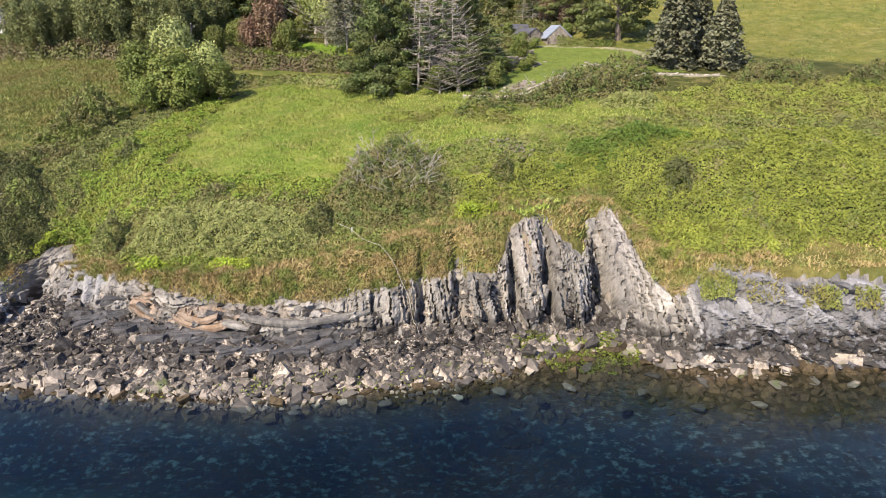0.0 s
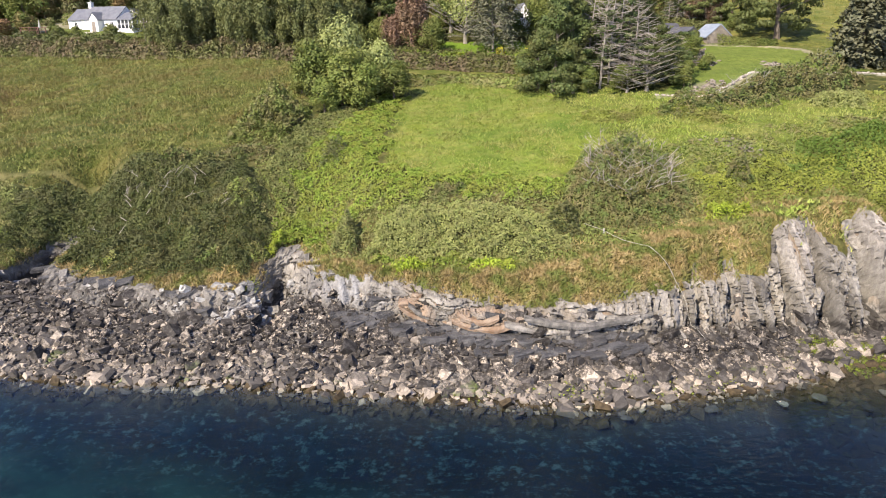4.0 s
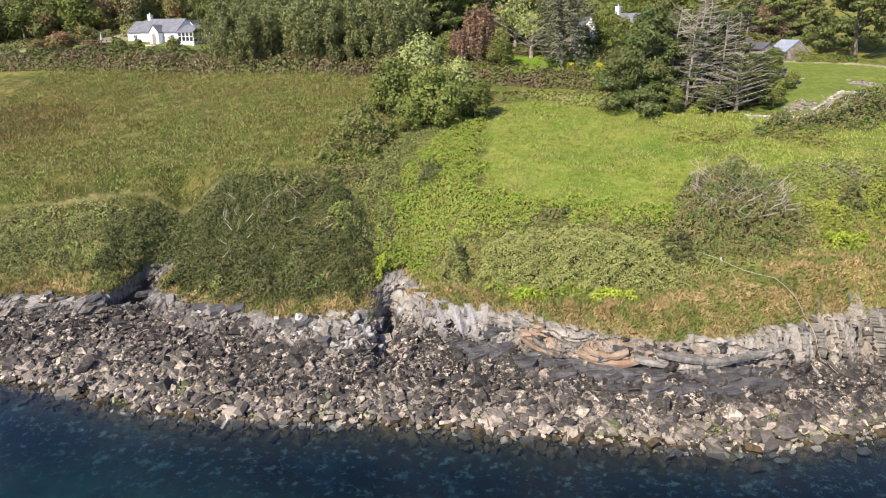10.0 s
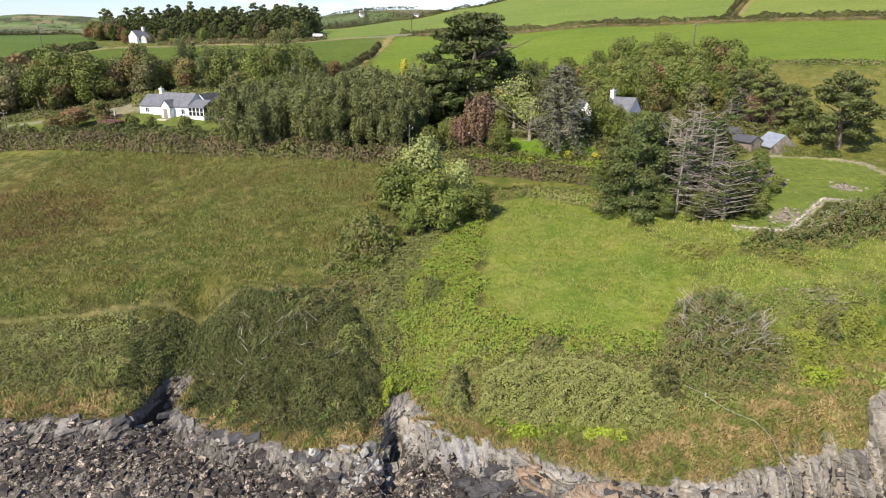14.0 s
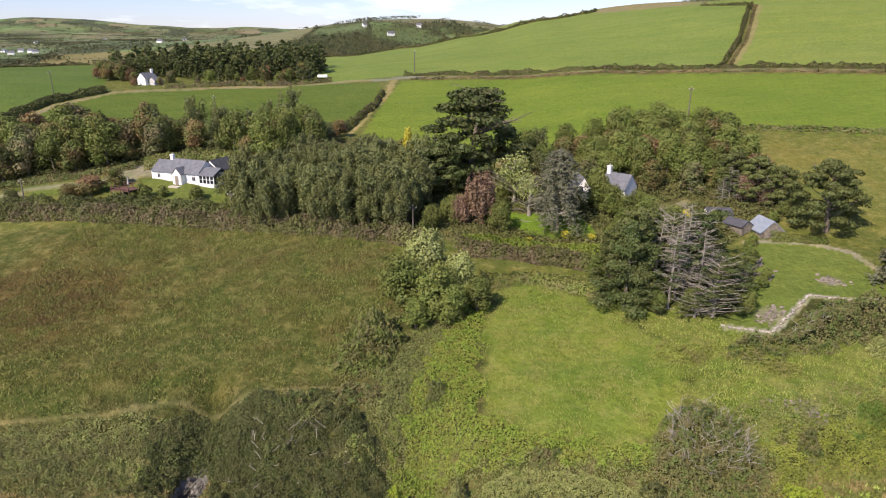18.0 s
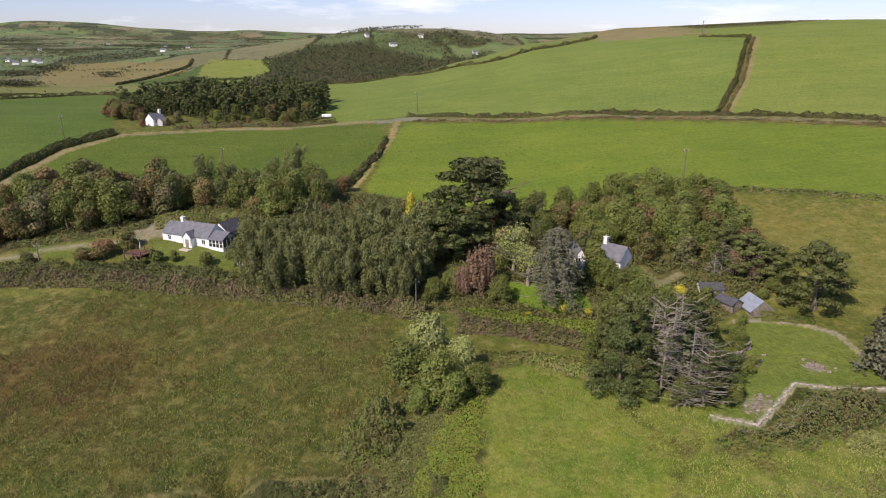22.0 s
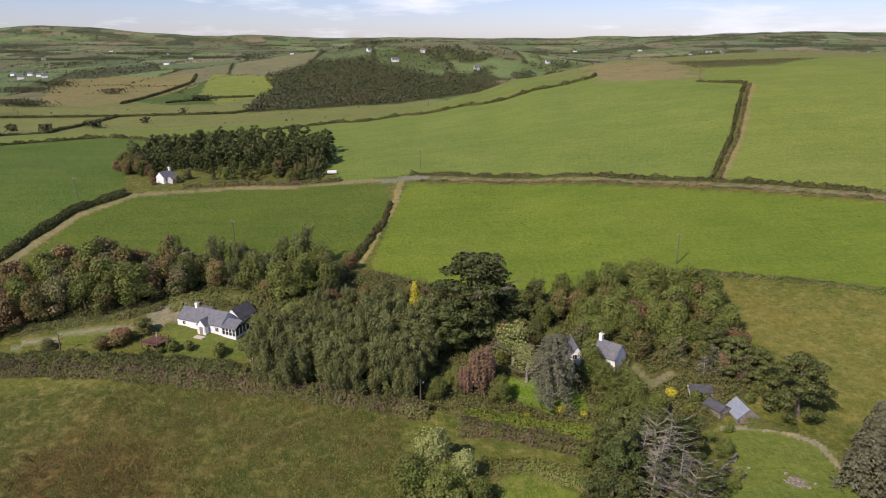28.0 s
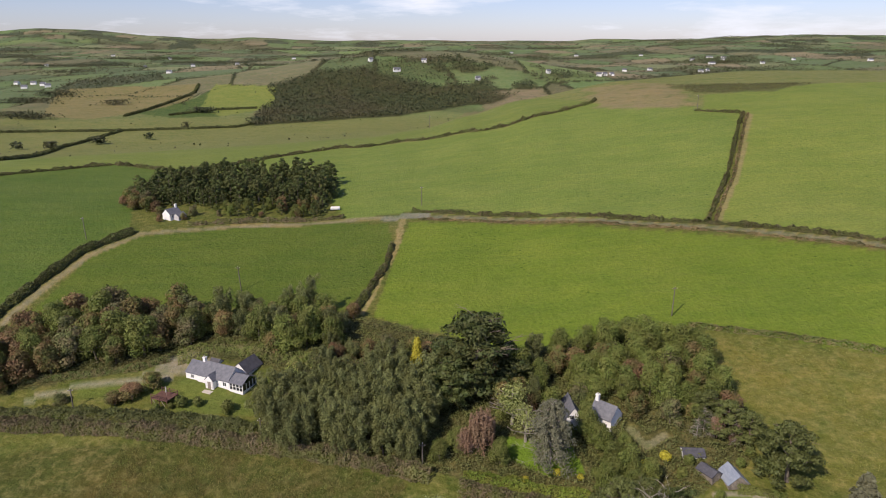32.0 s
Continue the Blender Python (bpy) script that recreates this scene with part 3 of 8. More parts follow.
def water_material():
    m, nt, b = material("sea water", 0.05, 0.5)
    out = nt.nodes["Material Output"]
    nt.nodes.remove(b)
    tr, gl, mx, fr = (nt.nodes.new(k) for k in ("ShaderNodeBsdfTransparent", "ShaderNodeBsdfGlossy", "ShaderNodeMixShader", "ShaderNodeFresnel"))
    at = nt.nodes.new("ShaderNodeAttribute")
    at.attribute_name = "clearness"
    nt.links.new(at.outputs["Color"], tr.inputs["Color"])
    gl.inputs["Roughness"].default_value = 0.06
    fr.inputs["IOR"].default_value = 1.33
    bump_n = nt.nodes.new("ShaderNodeBump")
    bump_n.inputs["Strength"].default_value, bump_n.inputs["Distance"].default_value = 0.28, 0.05
    nt.links.new(noise_node(nt, 0.7, 5, 0.55, (0.7, 1.3, 1), 0.2, 0.8), bump_n.inputs["Height"])
    nt.links.new(bump_n.outputs[0], gl.inputs["Normal"])
    nt.links.new(bump_n.outputs[0], fr.inputs["Normal"])
    nt.links.new(fr.outputs[0], mx.inputs[0])
    nt.links.new(tr.outputs[0], mx.inputs[1])
    nt.links.new(gl.outputs[0], mx.inputs[2])
    nt.links.new(mx.outputs[0], out.inputs["Surface"])
    return m


GRASS, CLIFF, SEABED, WATER = grass_material(), cliff_material(), seabed_material(), water_material()
ground_sheet()
def sea_sheet():
    """The sea: the deeper the water, the less of the bed shows."""
    xs = np.concatenate([[-3000, -500, -160], np.arange(-90, 110, 0.9), [180, 500, 3000]])
    ys = np.concatenate([[-3000, -400, -60], np.arange(14, 62.1, 0.7)])
    gx, gy = np.meshgrid(xs, ys)
    x, y = gx.ravel(), gy.ravel()
    idx = np.arange(len(x)).reshape(gx.shape)
    faces = np.stack([idx[:-1, :-1], idx[:-1, 1:], idx[1:, 1:], idx[1:, :-1]], -1).reshape(-1, 4)
    me = mesh_from("water", np.stack([x, y, 0 * x], 1), faces, (WATER,), True)
    depth = np.clip(-land(x, y), 0.05, 4)[:, None]
    clear = np.concatenate([np.exp(-depth * np.array([1.1, 0.76, 0.58])), np.ones((len(x), 1))], 1)
    me.color_attributes.new("clearness", "FLOAT_COLOR", "POINT").data.foreach_set("color", clear.astype(np.float32).ravel())
    return tagged(new("water", me), "clear dark blue-green sea water with weed below", "water", kind="structure")


sea_sheet().visible_shadow = False

# ---- plants ----
BARK = surface("bark", (0.12, 0.095, 0.07), (0.2, 0.17, 0.14), size=0.4, fine=0.05, bump_by=0.6)
DEADWOOD = surface("bleached dead wood", (0.19, 0.17, 0.14), (0.36, 0.33, 0.28), size=0.5, fine=0.05)
LEAF_GREEN = leafy("broad leaves", (0.078, 0.112, 0.025), (0.17, 0.205, 0.048), (0.14, 0.155, 0.04))
LEAF_WILLOW = leafy("grey-green willow leaves", (0.0853, 0.106, 0.0383), (0.178, 0.196, 0.0731), (0.126, 0.136, 0.047))
LEAF_PALE = leafy("pale leaves", (0.17, 0.21, 0.06), (0.35, 0.375, 0.15), (0.24, 0.27, 0.085), clump=0.8)
LEAF_PINE = leafy("dark needles", (0.04, 0.064, 0.02), (0.11, 0.14, 0.042), (0.1, 0.11, 0.036))
LEAF_SPRUCE = leafy("grey needles", (0.095, 0.105, 0.055), (0.21, 0.215, 0.13), (0.14, 0.14, 0.08))
LEAF_RUST = leafy("rust-brown leaves", (0.17, 0.105, 0.068), (0.29, 0.19, 0.125), (0.2, 0.14, 0.085), clump=0.3)
LEAF_YELLOW = leafy("yellow leaves", (0.36, 0.33, 0.03), (0.5, 0.46, 0.06))
LEAF_HEDGE = leafy("hedge leaves", (0.085, 0.08, 0.036), (0.215, 0.162, 0.1), (0.125, 0.138, 0.044), patch=2.5)
LEAF_BANK = leafy("hedge bank growth", (0.06, 0.062, 0.026), (0.165, 0.135, 0.065), (0.1, 0.115, 0.036), patch=4)
LEAF_SCRUB = leafy("scrub leaves", (0.105, 0.148, 0.032), (0.23, 0.27, 0.068), (0.2, 0.19, 0.075), patch=1.5)
LEAF_BRAMBLE = leafy("bramble leaves", (0.155, 0.195, 0.026), (0.3, 0.325, 0.06), (0.15, 0.175, 0.032), patch=2.6, clump=0.5)


def tube(verts, faces, line, radii, sides=6):
    """Adds a tapered limb along a line of points."""
    base = len(verts)
    for k, (p, r) in enumerate(zip(line, radii)):
        d = (Vector(line[min(k + 1, len(line) - 1)]) - Vector(line[max(k - 1, 0)])).normalized()
        q = d.to_track_quat("Z", "Y")
        for s in range(sides):
            a = 2 * math.pi * s / sides
            verts.append(tuple(Vector(p) + q @ Vector((r * math.cos(a), r * math.sin(a), 0))))
    for k in range(len(line) - 1):
        for s in range(sides):
            a, b = base + k * sides + s, base + k * sides + (s + 1) % sides
            faces.append((a, b, b + sides, a + sides))


def blades(rng, centre, size, normal=None, tall=1.0, loose=0.8):
    """Leaf clumps as small folded kites, one island each: points and faces."""
    n = len(centre)
    a = rng.normal(size=(n, 3))
    if normal is not None:
        a = a * loose + normal
    a /= np.linalg.norm(a, axis=1)[:, None]
    b = np.cross(a, rng.normal(size=(n, 3)))
    b /= np.linalg.norm(b, axis=1)[:, None]
    c = np.cross(a, b)
    s = (size * rng.uniform(0.55, 1.35, n))[:, None]
    p = np.stack([centre - b * s * 0.5 * tall, centre + c * s * 0.42 + a * s * 0.12, centre + b * s * 0.5 * tall, centre - c * s * 0.42 + a * s * 0.12], 1)
    i = np.arange(n)[:, None] * 4
    return p.reshape(-1, 3), np.concatenate([i, i + 1, i + 2, i + 3], 1)


def leaflets(rng, centre, size, normal, loose=0.45):
    """Fine leaf clumps, one small triangle each."""
    n = len(centre)
    a = rng.normal(size=(n, 3)) * loose + normal
    a /= np.linalg.norm(a, axis=1)[:, None]
    b = np.cross(a, rng.normal(size=(n, 3)))
    b /= np.linalg.norm(b, axis=1)[:, None]
    c = np.cross(a, b)
    s = (size * rng.uniform(0.5, 1.5, n))[:, None]
    p = np.stack([centre - b * s * 0.6, centre + b * s * 0.4 + c * s * 0.5, centre + b * s * 0.4 - c * s * 0.5], 1)
    i = np.arange(n)[:, None] * 3
    return p.reshape(-1, 3), np.concatenate([i, i + 1, i + 2], 1)


def crown(name, seed, lobes, n, size, mat, inner=0.3):
    """A crown of leaf clumps round lobes of (x, y, z, rx, ry, rz): thick at the outside, with gaps."""
    rng = np.random.default_rng(seed)
    n, size = int(n * 2.3), size * 0.7
    lobes = np.array(lobes, float)
    area = (lobes[:, 3] * lobes[:, 5]) ** 0.9
    pick = rng.choice(len(lobes), n, p=area / area.sum())
    d = rng.normal(size=(n, 3))
    d[:, 2] += 0.25
    d /= np.linalg.norm(d, axis=1)[:, None]
    r = np.where(rng.random(n) < inner, rng.uniform(0.3, 0.85, n), rng.uniform(0.86, 1.1, n))
    r *= 1 + 0.16 * np.sin(d[:, 0] * 5 + pick) * np.cos(d[:, 1] * 6 + d[:, 2] * 4)
    c = lobes[pick, :3] + d * lobes[pick, 3:] * r[:, None]
    v, f = leaflets(rng, c, size, d)
    return mesh_from(name, v, f, (mat,))


def lobed(rng, radius, height, base, count, flat=0.8, lean=0.0):
    """Lobes that make an uneven crown between base and height."""
    out = [(0, 0, base + (height - base) * 0.5, radius * 0.75, radius * 0.75, (height - base) * 0.45)]
    for k in range(count):
        t = rng.uniform(0.1, 0.95)
        rr = radius * (1 - 0.55 * t) * rng.uniform(0.35, 0.85)
        a = rng.uniform(0, 6.28)
        s = radius * rng.uniform(0.28, 0.5)
        out.append((math.cos(a) * rr + lean * t, math.sin(a) * rr, base + (height - base) * t * 0.92, s, s, s * flat))
    return out


def trunk_mesh(name, seed, height, radius, limbs, reach, mat, first=0.35):
    rng = np.random.default_rng(seed)
    v, f = [], []
    line = [(0.15 * height * 0.1 * math.sin(k + seed), 0.02 * height * math.cos(k * 1.3 + seed), height * k / 5 - (0.3 if k == 0 else 0)) for k in range(6)]
    tube(v, f, line, [radius * (1.25 if k == 0 else 1 - 0.16 * k) for k in range(6)], 7)
    for k in range(limbs):
        t = rng.uniform(first, 0.95)
        a, l = rng.uniform(0, 6.28), reach * (1.15 - 0.7 * t) * rng.uniform(0.7, 1.2)
        z0 = height * t
        p0 = Vector((line[min(5, int(t * 5))][0], line[min(5, int(t * 5))][1], z0))
        p1 = p0 + Vector((math.cos(a) * l * 0.55, math.sin(a) * l * 0.55, l * 0.25))
        p2 = p0 + Vector((math.cos(a + 0.25) * l, math.sin(a + 0.25) * l, l * 0.5))
        r = radius * (1 - 0.7 * t) * 0.5
        tube(v, f, [p0, p1, p2], [r, r * 0.6, r * 0.2], 5)
        for j in range(2):
            b = a + rng.uniform(-0.9, 0.9)
            q = p1.lerp(p2, rng.uniform(0.1, 0.8))
            tube(v, f, [q, q + Vector((math.cos(b), math.sin(b), rng.uniform(-0.1, 0.6))) * l * 0.35], [r * 0.4, r * 0.1], 4)
    return mesh_from(name, v, f, (mat,))


def tree(kind, label, category, crown_me, trunk_me):
    """A plant at the origin, to be copied."""
    e = tagged(new(kind), label, category)
    part("trunk", trunk_me, e)
    if crown_me:
        part("crown", crown_me, e)
    return e


def plant(proto, x, y, s=1.0, turn=None, tall=1.0, label="", group=""):
    """A copy standing on the ground, at a scale."""
    ob = copy_thing(proto, pose(x, y, ground(x, y) - 0.1, 0, 0, random.uniform(0, 360) if turn is None else turn))
    ob.scale = (s, s, s * tall)
    return tagged(ob, label, group=group)


# ---- rocks of the shore ----
def rock_material():
    m, nt, b = material("shore rock", 0.8, 0.3)
    geo, info = nt.nodes.new("ShaderNodeNewGeometry"), nt.nodes.new("ShaderNodeObjectInfo")
    add = nt.nodes.new("ShaderNodeMath")
    add.operation = "ADD"
    nt.links.new(geo.outputs["Random Per Island"], add.inputs[0])
    nt.links.new(info.outputs["Random"], add.inputs[1])
    fr = nt.nodes.new("ShaderNodeMath")
    fr.operation = "FRACT"
    nt.links.new(add.outputs[0], fr.inputs[0])
    ramp = nt.nodes.new("ShaderNodeValToRGB")
    ramp.color_ramp.elements[0].color, ramp.color_ramp.elements[1].color = (0.04, 0.036, 0.032, 1), (0.52, 0.44, 0.345, 1)
    e = ramp.color_ramp.elements.new(0.5)
    e.color = (0.125, 0.11, 0.092, 1)
    e = ramp.color_ramp.elements.new(0.72)
    e.color = (0.31, 0.265, 0.21, 1)
    nt.links.new(fr.outputs[0], ramp.inputs["Fac"])
    weed = noise_node(nt, 0.4, 7, 0.78, (1, 1, 1), 0.44, 0.5)
    sep = nt.nodes.new("ShaderNodeSeparateXYZ")
    nt.links.new(geo.outputs["Position"], sep.inputs[0])
    low = nt.nodes.new("ShaderNodeMapRange")
    low.inputs["From Min"].default_value, low.inputs["From Max"].default_value = 0.25, 0.9
    low.inputs["To Min"].default_value, low.inputs["To Max"].default_value = 0.25, 1.0
    nt.links.new(sep.outputs["Z"], low.inputs["Value"])
    mul = nt.nodes.new("ShaderNodeMath")
    mul.operation = "MULTIPLY"
    belt = nt.nodes.new("ShaderNodeMath")
    belt.operation = "MULTIPLY"
    nt.links.new(weed, belt.inputs[0])
    nt.links.new(noise_node(nt, 4.5, 4, lo=0.2, hi=0.52), belt.inputs[1])
    nt.links.new(belt.outputs[0], mul.inputs[0])
    nt.links.new(low.outputs[0], mul.inputs[1])
    grain = noise_node(nt, 0.12, 5)
    col = mix_node(nt, grain, mix_node(nt, 0.35, ramp.outputs["Color"], (0.1, 0.095, 0.09)), ramp.outputs["Color"])
    col = mix_node(nt, mul.outputs[0], col, (0.02, 0.017, 0.014))
    green = noise_node(nt, 2.2, 4, lo=0.62, hi=0.7)
    wet = nt.nodes.new("ShaderNodeMapRange")
    wet.inputs["From Min"].default_value, wet.inputs["From Max"].default_value = 0.2, 0.8
    wet.inputs["To Min"].default_value, wet.inputs["To Max"].default_value = 0.8, 0.0
    nt.links.new(sep.outputs["Z"], wet.inputs["Value"])
    mul2 = nt.nodes.new("ShaderNodeMath")
    mul2.operation = "MULTIPLY"
    nt.links.new(green, mul2.inputs[0])
    nt.links.new(wet.outputs[0], mul2.inputs[1])
    col = mix_node(nt, mul2.outputs[0], col, (0.12, 0.17, 0.03))
    nt.links.new(col, b.inputs["Base Color"])
    bumped(nt, b, grain, 0.5, 0.04)
    return m


ROCK = rock_material()
SUNKEN = surface("weedy brown stone", (0.024, 0.018, 0.01), (0.11, 0.08, 0.042), size=0.6, fine=0.12, bump_by=0.5)
STRATA = surface("grey bedded rock", (0.11, 0.105, 0.095), (0.31, 0.29, 0.255), (0.06, 0.057, 0.052), size=0.7, fine=0.1, stretch=(1.5, 1.5, 0.75, 0, 10, 0), bump_by=0.6, depth=0.05, by_object=0.35)
PALE_ROCK = surface("pale broken rock", (0.2, 0.195, 0.18), (0.43, 0.42, 0.39), (0.12, 0.115, 0.105), size=0.5, fine=0.08, bump_by=0.7, depth=0.05, by_object=0.3)
STRATA_RUST = surface("rust-stained rock", (0.24, 0.155, 0.095), (0.38, 0.3, 0.22), (0.12, 0.1, 0.085), size=0.8, fine=0.1, bump_by=0.8, depth=0.08, by_object=0.2)
STRATA_DARK = surface("dark wet rock", (0.05, 0.05, 0.052), (0.13, 0.125, 0.12), (0.03, 0.03, 0.03), size=0.7, fine=0.1, rough=0.55, bump_by=0.8, depth=0.08, by_object=0.25)


def rock_shape(seed, box=(1, 0.8, 0.6), points=13):
    """An angular stone: the hull of scattered points, as arrays of triangles."""
    rng = np.random.default_rng(seed)
    c = np.array([(a, b, d) for a in (-1, 1) for b in (-1, 1) for d in (-1, 1)], float)
    p = np.concatenate([c * rng.uniform(0.5, 1.0, (8, 3)), rng.uniform(-1, 1, (max(0, points - 8), 3)) * 1.05])
    p[:, 0] += 0.3 * p[:, 2] * rng.uniform(-1, 1)
    bm = bmesh.new()
    for q in p * np.array(box) * 0.5:
        bm.verts.new(q)
    out = bmesh.ops.convex_hull(bm, input=bm.verts)
    bmesh.ops.delete(bm, geom=list({g for g in out["geom_interior"] + out["geom_unused"] if isinstance(g, bmesh.types.BMVert)}), context="VERTS")
    bmesh.ops.triangulate(bm, faces=bm.faces)
    bm.verts.index_update()
    v = np.array([q.co[:] for q in bm.verts])
    f = np.array([[q.index for q in t.verts] for t in bm.faces])
    bm.free()
    return v, f


def worn_rock(seed, box):
    """A wave-worn boulder: a rounded, uneven hull."""
    rng = np.random.default_rng(seed)
    p = rng.normal(size=(26, 3))
    p /= np.linalg.norm(p, axis=1)[:, None]
    bm = bmesh.new()
    for q in p * rng.uniform(0.85, 1.1, (26, 1)) * np.array(box) * 0.5:
        bm.verts.new(q)
    bmesh.ops.convex_hull(bm, input=bm.verts)
    bm.verts.index_update()
    v = np.array([q.co[:] for q in bm.verts])
    f = np.array([[q.index for q in t.verts] for t in bm.faces])
    bm.free()
    return v, f


def scatter_rocks(shapes, rng, x, y, z, size, flat=1.0):
    """Many stones in one mesh."""
    vs, fs, base = [], [], 0
    for i in range(len(x)):
        v, f = shapes[i % len(shapes)]
        e = Euler((rng.normal(0, 0.5), rng.normal(0, 0.5), rng.uniform(0, 6.28))).to_matrix()
        w = (v * size[i] * np.array([1, 1, flat])) @ np.array(e).T + (x[i], y[i], z[i])
        vs.append(w)
        fs.append(f + base)
        base += len(v)
    return np.concatenate(vs), np.concatenate(fs)


def shore():
    rng = np.random.default_rng(11)
    shapes = [rock_shape(k, (1, 0.78, 0.55), 9) for k in range(18)]
    n = 32000
    x = rng.uniform(-58, 76, n)
    wy, fy = water_y(x), foot_y(x)
    y = wy - 0.9 + rng.random(n) ** 0.9 * (fy - wy + 1.6)
    thin = rng.random(n) < np.where(x > 48.5, 0.14, 1) * np.where((x > 37) & (x < 47), 0.6, 1)
    x, y = x[thin], y[thin]
    size = np.exp(rng.normal(-1.22, 0.55, len(x)))
    size = np.clip(size, 0.15, 1.6)
    z = land(x, y) + size * 0.12
    v, f = scatter_rocks(shapes, rng, x, y, z, size, 0.85)
    tagged(new("beach_stones", mesh_from("beach_stones", v, f, (ROCK,))), "pale and weed-blackened angular stones of a rocky beach", "stones", kind="stuff")
    # stones under the shallow water
    n = 1500
    x = rng.uniform(-40, 76, n)
    x = np.where(rng.random(n) < 0.45, rng.uniform(36, 76, n), x)
    y = water_y(x) - 0.3 - rng.random(n) ** 1.3 * np.where(x > 36, 6.5, 1.4)
    size = np.clip(np.exp(rng.normal(-0.6, 0.4, n)), 0.25, 1.3)
    v, f = scatter_rocks(shapes, rng, x, y, land(x, y) + size * 0.05, size)
    tagged(new("sunken_stones", mesh_from("sunken_stones", v, f, (SUNKEN,))), "weedy brown stones lying under shallow water", "stones", kind="stuff")
    meshes = [mesh_from("boulder", *rock_shape(100 + k, (1, 0.75, 0.55), 11), (ROCK,)) for k in range(10)]
    pale = [mesh_from("boulder", *rock_shape(200 + k, (1, 0.75, 0.55), 11), (PALE_ROCK,)) for k in range(10)]
    worn = [mesh_from("boulder", *worn_rock(150 + k, (1.15, 0.85, 0.6)), (ROCK,)) for k in range(8)]
    big = 250
    for k in range(big):
        bx = rng.uniform(-36, 68)
        w0, f0 = float(water_y(bx)), float(foot_y(bx))
        t = rng.random() ** 0.8
        by = w0 - 0.6 + t * (f0 - w0 + 0.8)
        s = rng.uniform(0.8, 1.6) * (1.2 if rng.random() < 0.12 else 0.8)
        boulder(meshes[k % 10], bx, by, s, rng)
    # pile of broken blocks below the cleft
    for k in range(70):
        bx = rng.normal(-7.6, 2.2)
        by = float(foot_y(bx)) + rng.uniform(-1.6, 2.2)
        boulder(pale[k % 10] if k % 4 else meshes[k % 10], bx, by, rng.uniform(0.5, 1.25), rng)
    for k in range(26):
        bx = rng.uniform(-26, -12)
        by = float(foot_y(bx)) + rng.uniform(-0.8, 1.6)
        boulder(pale[k % 10] if k % 3 else meshes[k % 10], bx, by, rng.uniform(0.4, 0.9), rng)
    for bx, by, s in ((-7.3, 43.2, 1.9), (49.2, 37.4, 1.5), (56.3, 40.2, 1.8), (46, 39.5, 1.2), (44, 37.5, 1.2), (41, 40.5, 1.5), (51, 40.5, 1.8), (53.5, 37.5, 1.3), (38.5, 38.6, 1.3), (59, 40.6, 1.5), (61.5, 40, 1.3), (47.5, 42, 1.5),
                      (64, 39.8, 1.4), (36, 40, 1.2), (33, 39.2, 1.0), (22, 37.6, 1.0), (15, 38.2, 1.1), (9, 38.8, 0.9), (2, 40.6, 1.1), (-12, 42, 1.2), (-22, 43.4, 1.0), (43, 43.3, 1.6), (28, 38.7, 1.2)):
        boulder(worn[int(bx * 3) % 8], bx, by, s * 0.85, rng, 0)


def boulder(me, x, y, s, rng, sink=0.05):
    ob = new("boulder", me)
    z = max(ground(x, y), -0.35) + s * (0.2 - sink) if sink else 0.03 - 0.24 * s
    tip = 22 if sink else 13
    ob.matrix_basis = pose(x, y, z, rng.normal(0, tip), rng.normal(0, tip), rng.uniform(0, 360))
    ob.scale = (s, s * rng.uniform(0.8, 1.1), s * rng.uniform(0.75, 1.1) * (1 if sink else 0.62))
    tagged(ob, "angular pale grey boulder lying on the rocky shore", "boulder", "boulders of the shore")


def slab_shape(seed, taper=0.15):
    """A bedded block: a box with chipped, uneven corners and a broken top."""
    rng = np.random.default_rng(seed)
    p = []
    for k in range(4):
        t = k / 3
        for a, b in ((-1, -1), (0, -1.15), (1, -1), (1, 1), (-1, 1)):
            w = (1 - taper * t) * rng.uniform(0.82, 1.12)
            p.append((a * 0.5 * w, b * 0.5 * w, t + (rng.uniform(-0.12, 0.05) if k == 3 else 0) + (rng.uniform(-0.05, 0.05) if 0 < k < 3 else 0)))
    f = []
    for k in range(3):
        for s in range(5):
            a, b = k * 5 + s, k * 5 + (s + 1) % 5
            f += [(a, b, b + 5), (a, b + 5, a + 5)]
    f += [(15, 16, 17), (15, 17, 18), (15, 18, 19)]
    return np.array(p), np.array(f)


def face_material():
    m, nt, b = material("bedded cliff rock", 0.8, 0.25)
    at = nt.nodes.new("ShaderNodeAttribute")
    at.attribute_name = "bed"
    streak, fine = noise_node(nt, 0.5, 6, 0.7, (2.4, 1, 0.5, 0, 12, 8), 0.36, 0.62), noise_node(nt, 0.09, 5, 0.7)
    col = mix_node(nt, streak, mix_node(nt, 0.6, at.outputs["Color"], (0.5, 0.49, 0.47), "MULTIPLY"), at.outputs["Color"])
    col = mix_node(nt, fine, mix_node(nt, 0.55, col, (0.5, 0.48, 0.45), "MULTIPLY"), col)
    lichen = noise_node(nt, 0.7, 6, 0.75, lo=0.6, hi=0.66)
    col = mix_node(nt, lichen, col, mix_node(nt, 0.4, col, (0.36, 0.34, 0.27)))
    nt.links.new(col, b.inputs["Base Color"])
    bumped(nt, b, fine, 0.6, 0.04)
    return m


